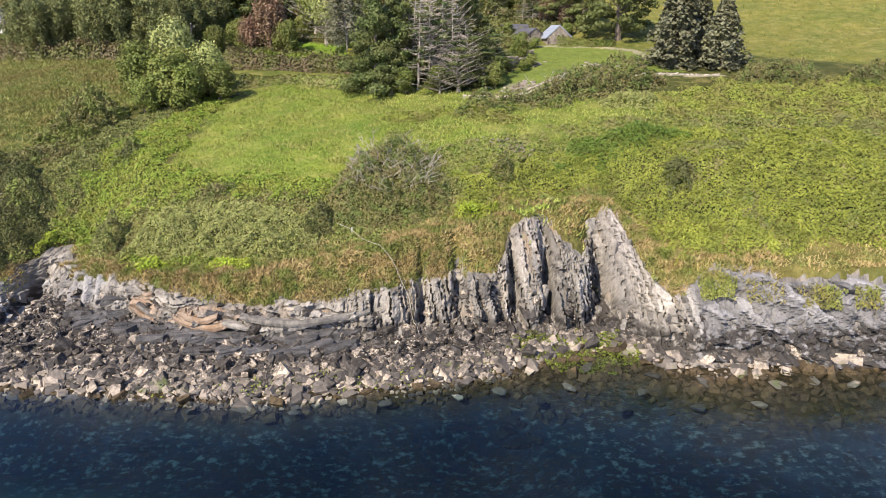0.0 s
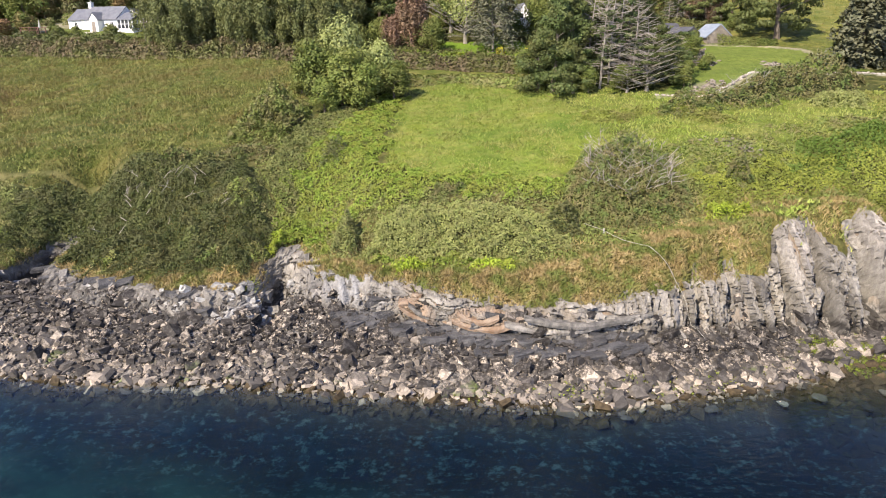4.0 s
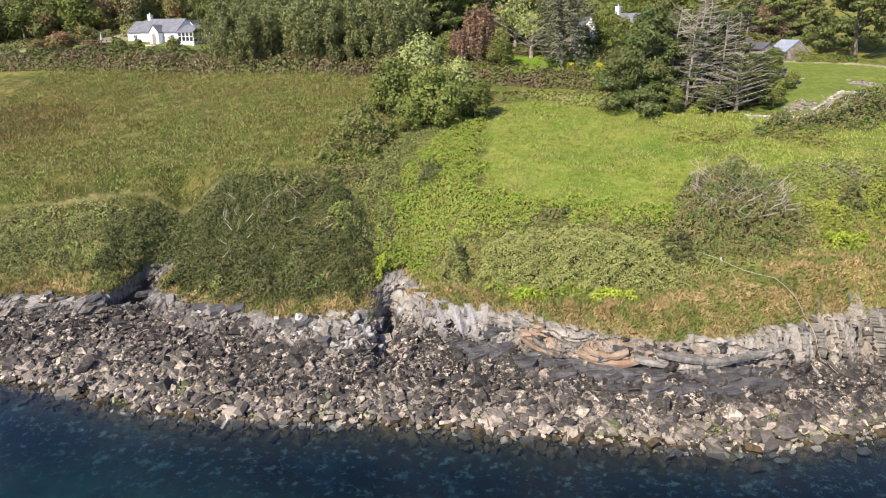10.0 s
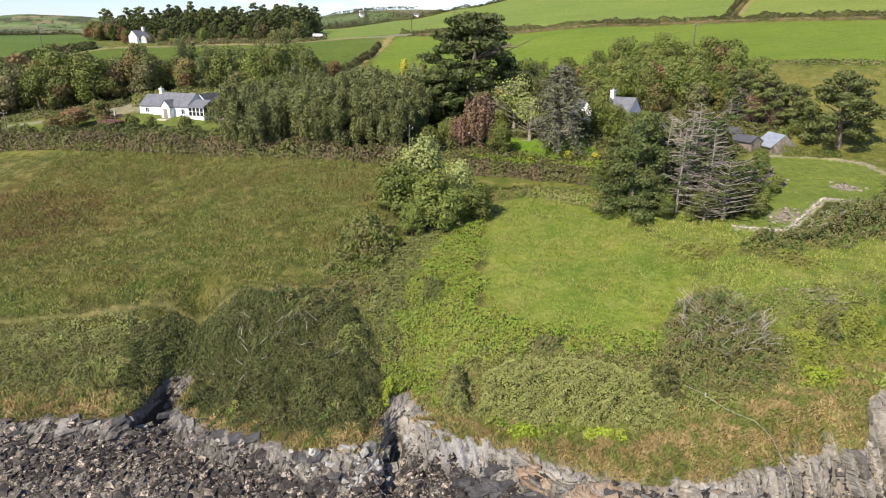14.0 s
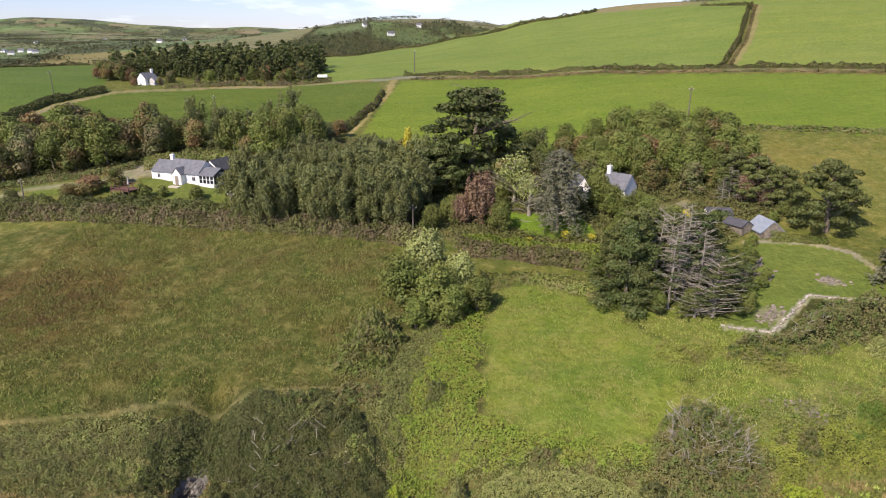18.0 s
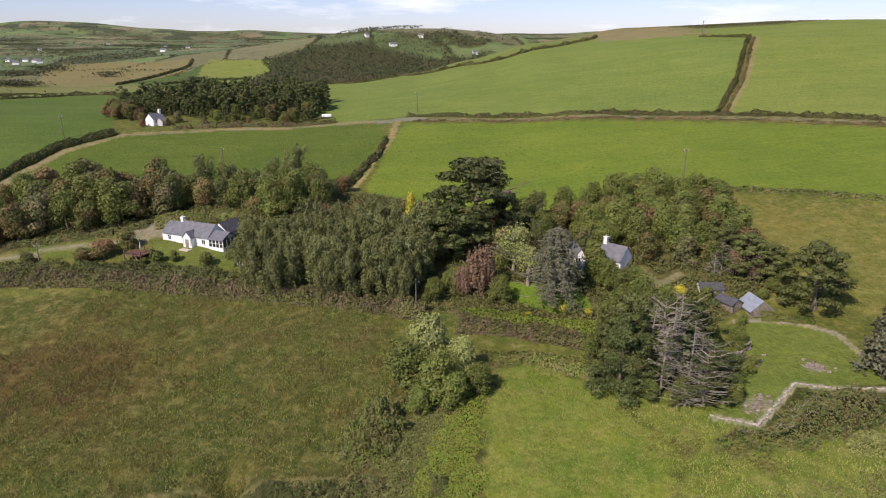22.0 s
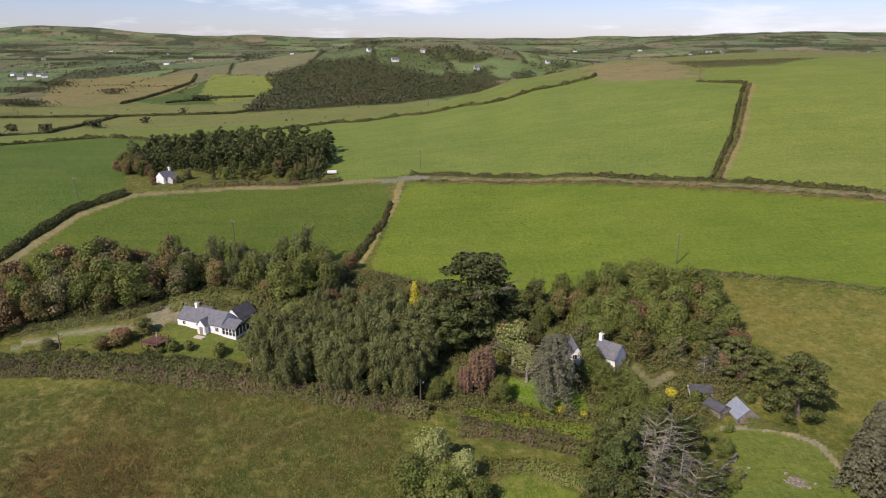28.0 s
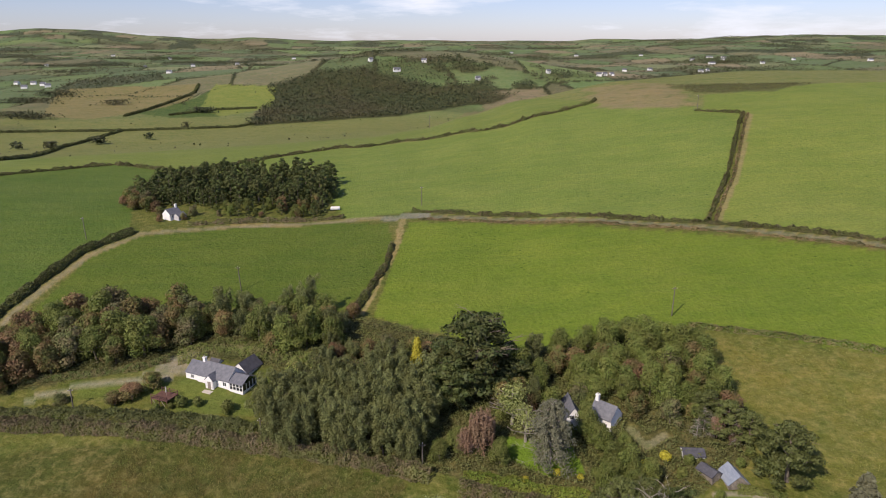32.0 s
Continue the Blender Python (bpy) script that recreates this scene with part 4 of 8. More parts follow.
def rock_face(cliff):
    """The broken face of the cliff: beds and joints stepped in and out."""
    xs = np.arange(-54, 79, 0.105)
    dense, n_row = 220, 78
    gully = 2.6 * (1.6 * bump(xs, 0, 46.4, 0, 1.3, 1) + bump(xs, 0, 38.3, 0, 0.8, 1) + bump(xs, 0, 41.2, 0, 0.8, 1) + 1.5 * bump(xs, 0, -4.2, 0, 1.7, 1) + bump(xs, 0, -28.4, 0, 1.5, 1))
    y0, y1 = foot_y(xs) - 1.6, edge_y(xs) + 0.9 + 0.6 * gully
    yy = y0[:, None] + (y1 - y0)[:, None] * np.linspace(0, 1, dense)
    zz = land(np.repeat(xs[:, None], dense, 1), yy)
    arc = np.concatenate([np.zeros((len(xs), 1)), np.cumsum(np.hypot(np.diff(yy, axis=1), np.diff(zz, axis=1)), 1)], 1)
    q = np.linspace(0, 1, n_row)
    y = np.array([np.interp(q * arc[k, -1], arc[k], yy[k]) for k in range(len(xs))])
    z = np.array([np.interp(q * arc[k, -1], arc[k], zz[k]) for k in range(len(xs))])
    x, qq = np.repeat(xs[:, None], n_row, 1), np.repeat(q[None], len(xs), 0)
    # upright beds
    u = x + 0.17 * z + 0.3 * ripple(x, z, 1.4, 3) + 0.1 * ripple(x, z, 0.4, 6)
    u = u + 0.2 * np.sin(u * 2.3) + 0.13 * np.sin(u * 5.9 + 1)
    i, w = np.floor(u / 0.55), u / 0.55 - np.floor(u / 0.55)
    j = np.floor((z + 0.5 * ripple(x, z, 0.9, 2)) / 2.4 + cell(i, 0) * 3)
    up = 1.05 * cell(i, 1) - 0.35 + 0.5 * (cell(i, j) - 0.5) + 0.3 * cell(np.floor(u / 0.17), 5) - 1.2 * (w < 0.15)
    tone_up = 0.34 + 0.7 * cell(i, 7) + 0.66 * cell(i, j, 2) ** 1.5
    # folded level beds
    u = z + 0.75 * np.cos((x - 11) * 0.35) + 0.5 * ripple(x, z, 3.4, 4) + 0.14 * ripple(x, z * 1.4, 0.7, 7)
    u = u + 0.17 * np.sin(u * 3.1) + 0.1 * np.sin(u * 7.7 + 2)
    i, w = np.floor(u / 0.55), u / 0.55 - np.floor(u / 0.55)
    run = (x + 0.45 * ripple(x, z, 0.8, 5)) / (0.7 + 1.6 * cell(i, 4)) + cell(i, 3) * 5
    j = np.floor(run)
    lv = 0.5 * cell(i, j) + 0.4 * cell(i, 2) - 0.25 - 0.45 * (w < 0.16) + 0.3 * ripple(x, z, 1.5, 1) - 0.4 * (np.modf(np.abs(run))[0] < 0.09)
    tone_lv = 0.5 + 0.45 * cell(i, 8) + 0.6 * cell(i, j, 3) ** 1.5
    rust = ((i + 40) % 4 < 2) * smooth(6, 8, x) * (1 - smooth(15, 18, x)) * (z < 3.2) * (cell(i, j, 5) > 0.25)
    # massive rock that breaks along curved joints
    ms = 0.5 * ripple(x, z + 0.6 * y, 1.0, 21) + 0.5 * np.abs(ripple(x * 1.2, z * 1.3, 0.5, 22)) + 0.22 * ripple(x, z, 0.2, 24) - 0.1
    crack = np.abs(ripple(x + 0.3 * z, z * 0.8, 1.5, 25)) < 0.05
    ms = ms - 0.7 * crack
    tone_ms = np.clip(0.75 + 0.45 * ripple(x, z, 0.7, 23) + 0.3 * ripple(x, z, 0.22, 26), 0.2, 1.5)
    solid = smooth(-0.25, 0.15, ripple(x, z * 1.6, 2.4, 27))
    lv, tone_lv = lv * (1 - 0.8 * solid) + ms * 0.8 * solid, tone_lv * (1 - 0.85 * solid) + tone_ms * 0.85 * solid
    # beds that dip to the east
    u = 0.8 * z + 0.5 * x + 0.7 * ripple(x, y + z, 2.6, 6) + 0.2 * ripple(x, z, 0.8, 3)
    u = u + 0.25 * np.sin(u * 2.1)
    i = np.floor(u / 0.7)
    j = np.floor((z - 0.5 * x) / 1.6 + cell(i, 4) * 4)
    dp = 0.5 * cell(i, 1, 2) + 0.55 * cell(i, j, 2) - 0.35 + 0.3 * ripple(x, z + y, 1.1, 2) + 0.3 * cell(np.floor(u / 0.22), np.floor(z / 0.6 + cell(i, 3) * 3), 7)
    tone_dp = 0.22 + 0.36 * cell(i, 6) + 0.32 * cell(i, j, 4) + 0.3 * cell(np.floor(u / 0.2), np.floor(z / 0.5), 2)
    # broken blocks of the west
    u = z + 0.28 * x + 0.45 * ripple(x, z, 1.7, 8)
    i = np.floor(u / 0.6)
    j = np.floor((x - 0.3 * z) / 1.1 + cell(i, 9) * 4)
    bk = 0.5 * cell(i, j, 6) + 0.3 * cell(i, 3, 6) - 0.2 + 0.45 * (cell(np.floor(u / 0.27), np.floor((x - 0.3 * z) / 0.45 + cell(i, 2) * 3), 9) - 0.5)
    tone_bk = 0.2 + 0.45 * cell(i, j, 7) + 0.45 * cell(np.floor(u / 0.27), np.floor((x - 0.3 * z) / 0.45 + cell(i, 2) * 3), 8)
    we, ww = smooth(50.5, 53, x), 1 - smooth(-5, -3, x)
    wu = smooth(24, 28, x) * (1 - we)
    wl = np.clip(1 - we - ww - wu, 0, 1)
    rubble = 0.75 * smooth(0.05, 0.4, ripple(x, z, 1.9, 13)) * (1 - we) * (1 - ww)
    wu, wl, ww = wu * (1 - rubble), wl * (1 - rubble), ww + rubble
    plain = bump(x, 0, 2.6, 0, 2.6, 1) * smooth(1.6, 2.4, z)
    d = (up * wu + (lv * (1 - 0.8 * plain) + 0.35 * plain * np.sin((x + 0.55 * z) * 4.2)) * wl + dp * we + bk * ww) * smooth(0, 0.05, qq)
    d = d + 0.2 * (cell(np.floor(x / 0.33 + 0.5 * ripple(x, z, 0.6, 31)), np.floor(z / 0.4 + 0.5 * ripple(x, z, 0.5, 32)), 11) - 0.5)
    above = smooth(-0.35, 0.25, z - rock_z(x) - 0.35 * ripple(x, y, 1.1, 6))
    d = (d + 0.3) * (1 - above) - 0.5 * above - 0.9 * smooth(0.93, 1.0, qq)
    tone = tone_up * wu + tone_lv * wl * (1 - 0.4 * plain) + 0.4 * plain * wl + tone_dp * we + tone_bk * ww
    col = np.empty(x.shape + (4,))
    col[..., :3] = tone[..., None] * (np.array([0.33, 0.308, 0.268]) * (1 - we)[..., None] + np.array([0.335, 0.335, 0.34]) * we[..., None])
    def stain(m, c):
        col[..., :3] = col[..., :3] * (1 - m[..., None]) + np.array(c) * m[..., None]
    stain(0.55 * rust * wl, (0.34, 0.2, 0.1))
    stain(0.8 * plain * wl, (0.33, 0.335, 0.34))
    stain(0.55 * smooth(0.2, 0.6, ripple(x, z, 1.8, 9)) * wl, (0.27, 0.22, 0.16))
    stain(0.55 * np.clip(bump(x, z, 47.6, 7.5, 1.0, 2.8) + bump(x, z, 40.0, 7.0, 1.2, 2.2), 0, 1), (0.4, 0.37, 0.34))
    stain(0.55 * bump(x, z, 45.2, 3.4, 1.3, 1.8), (0.36, 0.37, 0.37))
    stain(0.45 * bump(x, z, 56.5, 3.2, 1.6, 1.3), (0.34, 0.33, 0.31))
    foot = 1 - smooth(1.2, 2.2, z - 0.8 * we + 0.5 * ripple(x, y, 0.8, 3))
    speck = cell(np.floor(x / 0.34 + 0.6 * np.sin(z * 5)), np.floor(z / 0.28 + 0.5 * np.sin(x * 4)), 3)
    stain(foot * np.where(speck > 0.7, 0.12, 0.9), (0.04, 0.036, 0.032))
    col[..., 3] = 1
    vx, vy, vz = x + 0.1 * (cell(x, z) - 0.5), y - d * 0.9, z + 0.3 * d
    idx = np.arange(x.size).reshape(x.shape)
    faces = np.stack([idx[:-1, :-1], idx[1:, :-1], idx[1:, 1:], idx[:-1, 1:]], -1).reshape(-1, 4)
    me = mesh_from("rock_face", np.stack([vx.ravel(), vy.ravel(), vz.ravel()], 1), faces, (face_material(),))
    me.color_attributes.new("bed", "FLOAT_COLOR", "POINT").data.foreach_set("color", col.astype(np.float32).ravel())
    part("rock_face", me, cliff, "stepped grey rock face with upright and folded beds")


def cliffs():
    rng = np.random.default_rng(23)
    cliff = tagged(new("cliff"), "grey bedded sea cliff with rust-stained and dark layers", "cliff", kind="structure")
    rock_face(cliff)
    tall = [[mesh_from("rock_slab", *slab_shape(300 + k, 0.25), (m,)) for k in range(7)] for m in (STRATA, STRATA_DARK)]
    bed = [[mesh_from("rock_slab", *slab_shape(340 + k, 0.05), (m,)) for k in range(5)] for m in (STRATA, STRATA_RUST, STRATA_DARK)]
    def slab(me, x, y, z, w, d, h, rx=0, ry=0, rz=0):
        ob = new("rock_slab", me)
        ob.parent = cliff
        ob.matrix_basis = pose(x, y, z, rx, ry, rz)
        ob.scale = (w, d, h)
    def on_face(x, t):
        """A place on the cliff face: t from its foot to its edge."""
        f0, e0 = float(foot_y(x)), float(edge_y(x))
        y = f0 - 0.5 + (e0 - f0 + 0.5) * t
        return y, ground(x, y)
    # upright beds of the high cliff, with dark clefts between
    for k in range(80):
        x = 24 + 25.5 * (k + rng.random()) / 80
        if min(abs(x - c) for c in (38.3, 41.2, 46.4, 33.6, 30.6)) < 0.45:
            continue
        t = rng.random()
        y, z = on_face(x, t)
        if z > rock_z(x) - 1.1:
            continue
        h = rng.uniform(1.8, 4.2) * (0.55 + 0.5 * t)
        slab(tall[int(rng.random() < 0.16)][k % 7], x, y, z - h + rng.uniform(0.3, 1.0), rng.uniform(0.25, 0.75), rng.uniform(0.5, 1.2), h, rng.normal(-4, 4), rng.normal(9, 4), rng.normal(0, 18))
    # the pale spires beside the cave
    for x, y, top, w in ((39.9, 54.4, 8.5, 1.0), (42.6, 54.6, 8.2, 0.9), (47.7, 53.8, 9.3, 1.2), (48.3, 52.0, 6.9, 1.2), (45.2, 55.6, 8.7, 1.3), (44.3, 54.2, 7.4, 1.1), (48.8, 50.2, 5.0, 1.3), (48.0, 48.6, 3.6, 1.3)):
        slab(tall[0][int(x * 2) % 7], x, y, 0.5, w, 1.6, top - 1.4, -5, 5, 8)
    # smooth pale wall beside the dark cleft
    for k in range(6):
        x = -2.6 + 9.2 * (k + rng.random()) / 6
        y, z = on_face(x, rng.uniform(0.25, 0.9))
        slab(tall[0][k % 7], x, y, z - 2.0, rng.uniform(0.7, 1.3), rng.uniform(0.5, 0.9), 2.5, rng.normal(-16, 4), rng.normal(-12, 5), rng.normal(-14, 8))
    # folded level beds
    for k in range(34):
        x = -3 + 29 * (k + rng.random()) / 34
        t = rng.random()
        y, z = on_face(x, t)
        kind = 1 if 0.1 < t < 0.5 and rng.random() < (0.45 if 7 < x < 15 else 0.1) else (2 if t < 0.3 and rng.random() < 0.55 else 0)
        if z > rock_z(x) - 0.1:
            continue
        h = rng.uniform(0.25, 0.6)
        slab(bed[kind][k % 5], x, y, z - h * rng.uniform(0.3, 0.8), rng.uniform(0.7, 2.8), rng.uniform(0.5, 1.2), h, rng.normal(4, 12), 9 * math.cos((x - 11) * 0.35) + rng.normal(0, 9), rng.normal(0, 16))
    # the rust-stained fold: thick beds bent like a dish
    def fold(line, wide, thick, mat):
        v, f = [], []
        for k, (x, y, z) in enumerate(line):
            w, h = wide * rng.uniform(0.85, 1.1), thick * rng.uniform(0.85, 1.15) * (0.6 if k in (0, len(line) - 1) else 1)
            v += [(x, y - w, z - h), (x, y - w * 1.08, z + 0.1 * h), (x, y - w * 0.8, z + h), (x, y + w, z + h), (x, y + w, z - h)]
        n = len(line)
        for k in range(n - 1):
            for j in range(5):
                a, b = k * 5 + j, k * 5 + (j + 1) % 5
                f += [(a, a + 5, b + 5), (a, b + 5, b)]
        for b in (0, (n - 1) * 5):
            f += [(b, b + 1, b + 2), (b, b + 2, b + 3), (b, b + 3, b + 4)]
        part("rock_slab", mesh_from("rock_slab", v, f, (mat,)), cliff, "curved rust-stained bed of rock")
    def arc(x0, x1, z0, dip, n=9):
        out = []
        for k in range(n):
            x = x0 + (x1 - x0) * k / (n - 1)
            out.append((x, float(foot_y(x)) - 0.35 + 0.25 * k / n, z0 + dip * (2 * k / (n - 1) - 1) ** 2))
        return out
    fold(arc(6.9, 12.4, 1.75, 1.0), 0.55, 0.2, STRATA_RUST)
    fold(arc(7.6, 11.2, 2.15, 0.85), 0.4, 0.17, STRATA)
    fold(arc(11.0, 15.6, 1.75, 0.55), 0.6, 0.26, STRATA_RUST)
    fold(arc(11.4, 14.6, 2.3, 0.5), 0.5, 0.24, STRATA_RUST)
    fold(arc(15.0, 22.0, 2.0, 0.35, 12), 0.45, 0.2, STRATA)
    fold(arc(16.5, 26.5, 2.5, 0.45, 14), 0.4, 0.22, STRATA)
    fold(arc(9.0, 24.0, 1.3, 0.3, 16), 0.9, 0.24, STRATA_DARK)
    # dark ledges at the foot of the folded beds
    for k in range(70):
        x = 2 + 23 * (k + rng.random()) / 70
        y = float(foot_y(x)) - rng.uniform(-0.2, 3.0)
        slab(bed[2][k % 5], x, y, ground(x, y) - 0.35, rng.uniform(1.2, 3.0), rng.uniform(0.6, 1.3), rng.uniform(0.55, 0.95), rng.normal(-8, 8), rng.normal(0, 8), rng.normal(6, 14))
    # the low cliff to the east: beds that dip, dark at their foot
    for k in range(26):
        x = 49.5 + 27 * (k + rng.random()) / 26
        t = rng.random()
        y, z = on_face(x, t)
        if z > rock_z(x) - 0.2:
            continue
        h = rng.uniform(0.6, 1.4)
        slab(bed[2 if t < 0.25 else 0][k % 5], x, y, z - h * rng.uniform(0.4, 0.85), rng.uniform(1.0, 2.4), rng.uniform(0.5, 1.1), h * 0.7, rng.normal(0, 9), -34 + rng.normal(0, 8), rng.normal(10, 12))
    # long dark ledges below the western scrub and in the gully
    for k in range(34):
        x = -44 + 21 * (k + rng.random()) / 34
        y = float(foot_y(x)) + rng.uniform(-0.6, 1.4)
        slab(bed[2 if rng.random() < 0.7 else 0][k % 5], x, y, ground(x, y) - 0.15, rng.uniform(1.6, 3.8), rng.uniform(0.3, 0.6), rng.uniform(0.25, 0.5), rng.normal(10, 8), rng.normal(-10, 5), rng.normal(22, 10))
    for k in range(16):
        y = 59.5 + 9 * (k + rng.random()) / 16
        x = -29.4 + 0.1 * (y - 60) + rng.normal(0, 0.7)
        slab(bed[2 if rng.random() < 0.6 else 0][k % 5], x, y, ground(x, y) - 0.1, rng.uniform(0.7, 1.8), rng.uniform(0.4, 0.8), rng.uniform(0.3, 0.6), rng.normal(0, 10), rng.normal(0, 14), rng.normal(30, 25))
    # broken ledges to the west
    for k in range(60):
        x = -46 + 42 * (k + rng.random()) / 60
        t = rng.random() ** 1.2
        y, z = on_face(x, t)
        if z > rock_z(x):
            continue
        h = rng.uniform(0.4, 1.1)
        slab(bed[2 if rng.random() < 0.6 else 0][k % 5], x, y, z - h * rng.uniform(0.3, 0.7), rng.uniform(0.7, 2.4), rng.uniform(0.6, 1.4), h, rng.normal(3, 7), rng.normal(-8, 8), rng.normal(20, 24))


shore()
cliffs()

# the pale hose that hangs down the cliff
def hose():
    pts = [(23.0, 57.0), (24.4, 55.9), (25.6, 53.6), (26.9, 51.8), (28.4, 50.2), (29.6, 48.8), (30.2, 47.4)]
    v, f, line = [], [], []
    for x, y, _ in along(pts + [(30.4, 46)], 0.35):
        line.append((x, y, max(float(land(x, y - 0.35)), float(land(x, y)), float(land(x, y + 0.25))) + 0.35))
    tube(v, f, line, [0.017] * len(line), 6)
    h = tagged(new("hose"), "long pale plastic hose hanging down the grassy cliff", "hose")
    part("pipe", mesh_from("pipe", v, f, (PALE_PLASTIC,), True), h)
    v, f = [], []
    tube(v, f, [(24.5, 55.8, ground(24.5, 55.8) + 0.1), (24.5, 55.8, ground(24.5, 55.8) + 0.6)], [0.09, 0.08], 8)
    part("float", mesh_from("float", v, f, (PALE_PLASTIC,)), h)


PALE_PLASTIC = surface("pale plastic", (0.34, 0.33, 0.29), (0.44, 0.43, 0.38), rough=0.5, size=0.4, bump_by=0.05)
hose()

# ---- scrub, bracken and grass of the coast ----
def scrub(name, poly, height, per_m2, leaf, mat, label, seed, lumps=1.6, rim=1.4, ragged=1.5, lift=0.0, tall=1.0, category="scrub", deep=0.45, bulk=0.5):
    """Low woody growth as one mesh of leaf clumps over lumpy cushions."""
    rng = np.random.default_rng(seed)
    p = np.array(poly)
    lo, hi = p.min(0), p.max(0)
    n, leaf = int((hi - lo).prod() * per_m2 * 1.7), leaf * 0.82
    x, y = rng.uniform(lo[0], hi[0], n), rng.uniform(lo[1], hi[1], n)
    d = inner(poly, x, y) + ragged * ripple(x, y, 1.1, seed)
    if name == "understorey":
        d = np.where(inside(lawn_garden, x, y) | (near_line(house_yard, x, y) < 1.35) | (near_line(hut_path, x, y) < 1.0), -1, d)
    d = np.where(near_line(coast_path, x, y) < 0.25, -1, d)
    if category != "seaweed":
        d = np.where((np.abs(x + 29.6 - 0.1 * (y - 60)) < 1.3 + 0.5 * ripple(x, y, 1, 3)) & (y < 67.8), -1, d)
        d = np.where(land(x, y) > rock_z(x) - (0.5 if mat is GRASS_DRY else 0.1) + 0.4 * ripple(x, y, 1.1, 6), d, -1)
    x, y, d = x[d > 0], y[d > 0], d[d > 0]
    def top(x, y, d):
        return height * np.sqrt(smooth(0, rim * 2.2, d)) * (0.98 + 0.42 * ripple(x, y, lumps * 2.3, seed + 2) - 0.75 * np.abs(ripple(x, y, lumps * 0.8, seed + 3)) - 0.35 * np.abs(ripple(x, y, lumps * 0.33, seed + 5))) + bulk * smooth(0, 2, d) * (0.5 * ripple(x, y, 1.7, seed + 6) + 0.4 * ripple(x, y, 0.7, seed + 7))
    h = top(x, y, d)
    z = land(x, y) + lift + h - np.abs(rng.normal(0, deep * 0.5, len(x))) * np.minimum(h, 1)
    e = 0.3
    nx = -(top(x + e, y, d) + land(x + e, y) - top(x - e, y, d) - land(x - e, y)) / (2 * e)
    ny = -(top(x, y + e, d) + land(x, y + e) - top(x, y - e, d) - land(x, y - e)) / (2 * e)
    nrm = np.stack([nx, ny, np.ones_like(nx)], 1)
    nrm /= np.linalg.norm(nrm, axis=1)[:, None]
    v, f = leaflets(rng, np.stack([x, y, z], 1), np.full(len(x), leaf), nrm, 0.75)
    return tagged(new(name, mesh_from(name, v, f, (mat,))), label, category, kind="stuff")


def tufts(name, poly, per_m2, size, mat, label, seed, keep=None, lift=0.0, loose=0.75, out=0.0):
    """Grass as upright blades."""
    rng = np.random.default_rng(seed)
    p = np.array(poly)
    lo, hi = p.min(0), p.max(0)
    n = int((hi - lo).prod() * per_m2)
    x, y = rng.uniform(lo[0], hi[0], n), rng.uniform(lo[1], hi[1], n)
    ok = inside(poly, x, y) & (rng.random(n) < 0.25 + 0.75 * smooth(-0.3, 0.5, ripple(x, y, 2.5, seed)))
    ok &= near_line(coast_path, x, y) > 0.22
    if keep is not None:
        ok &= keep(x, y)
    x, y = x[ok], y[ok]
    s = size * rng.uniform(0.5, 1.4, len(x))
    a = rng.uniform(0, 6.28, len(x))
    lean = rng.normal(0, loose, (len(x), 2))
    z = land(x, y) + lift
    y = y - out
    w = s * 0.28
    b0 = np.stack([x - w * np.cos(a), y - w * np.sin(a), z - 0.05], 1)
    b1 = np.stack([x + w * np.cos(a), y + w * np.sin(a), z - 0.05], 1)
    t = np.stack([x + lean[:, 0] * s, y + lean[:, 1] * s, z + s], 1)
    i = np.arange(len(x))[:, None] * 3
    return tagged(new(name, mesh_from(name, np.stack([b0, b1, t], 1).reshape(-1, 3), np.concatenate([i, i + 1, i + 2], 1), (mat,))), label, "grass", kind="stuff")


TWIG_GREY = surface("grey bare twigs", (0.22, 0.2, 0.17), (0.36, 0.33, 0.28), size=0.5)


def bare_twigs(poly, n, label, seed):
    """Thin bare branches that fan out above a bush."""
    rng = np.random.default_rng(seed)
    p = np.array(poly)
    c = p.mean(0)
    v, f, k = [], [], 0
    while k < n:
        x, y = rng.uniform(p[:, 0].min(), p[:, 0].max()), rng.uniform(p[:, 1].min(), p[:, 1].max())
        if not inside(poly, x, y):
            continue
        k += 1
        d = Vector((x - c[0], y - c[1], 0)) * 0.14 + Vector((rng.normal(0, 0.5), rng.normal(0, 0.5), 0.5))
        d.normalize()
        l = rng.uniform(0.7, 1.7)
        q = Vector((x, y, ground(x, y) + rng.uniform(1.2, 2.2)))
        m = q + d * l * 0.5 + Vector((rng.normal(0, 0.12), rng.normal(0, 0.12), 0))
        tube(v, f, [q, m, q + d * l], [0.034, 0.024, 0.007], 3)
        for _ in range(2):
            tube(v, f, [m, m + (d + Vector((rng.normal(0, 0.6), rng.normal(0, 0.6), 0.1))) * l * 0.4], [0.02, 0.006], 3)
    return tagged(new("thorn_twigs", mesh_from("thorn_twigs", v, f, (TWIG_GREY,))), label, "branches", kind="stuff")


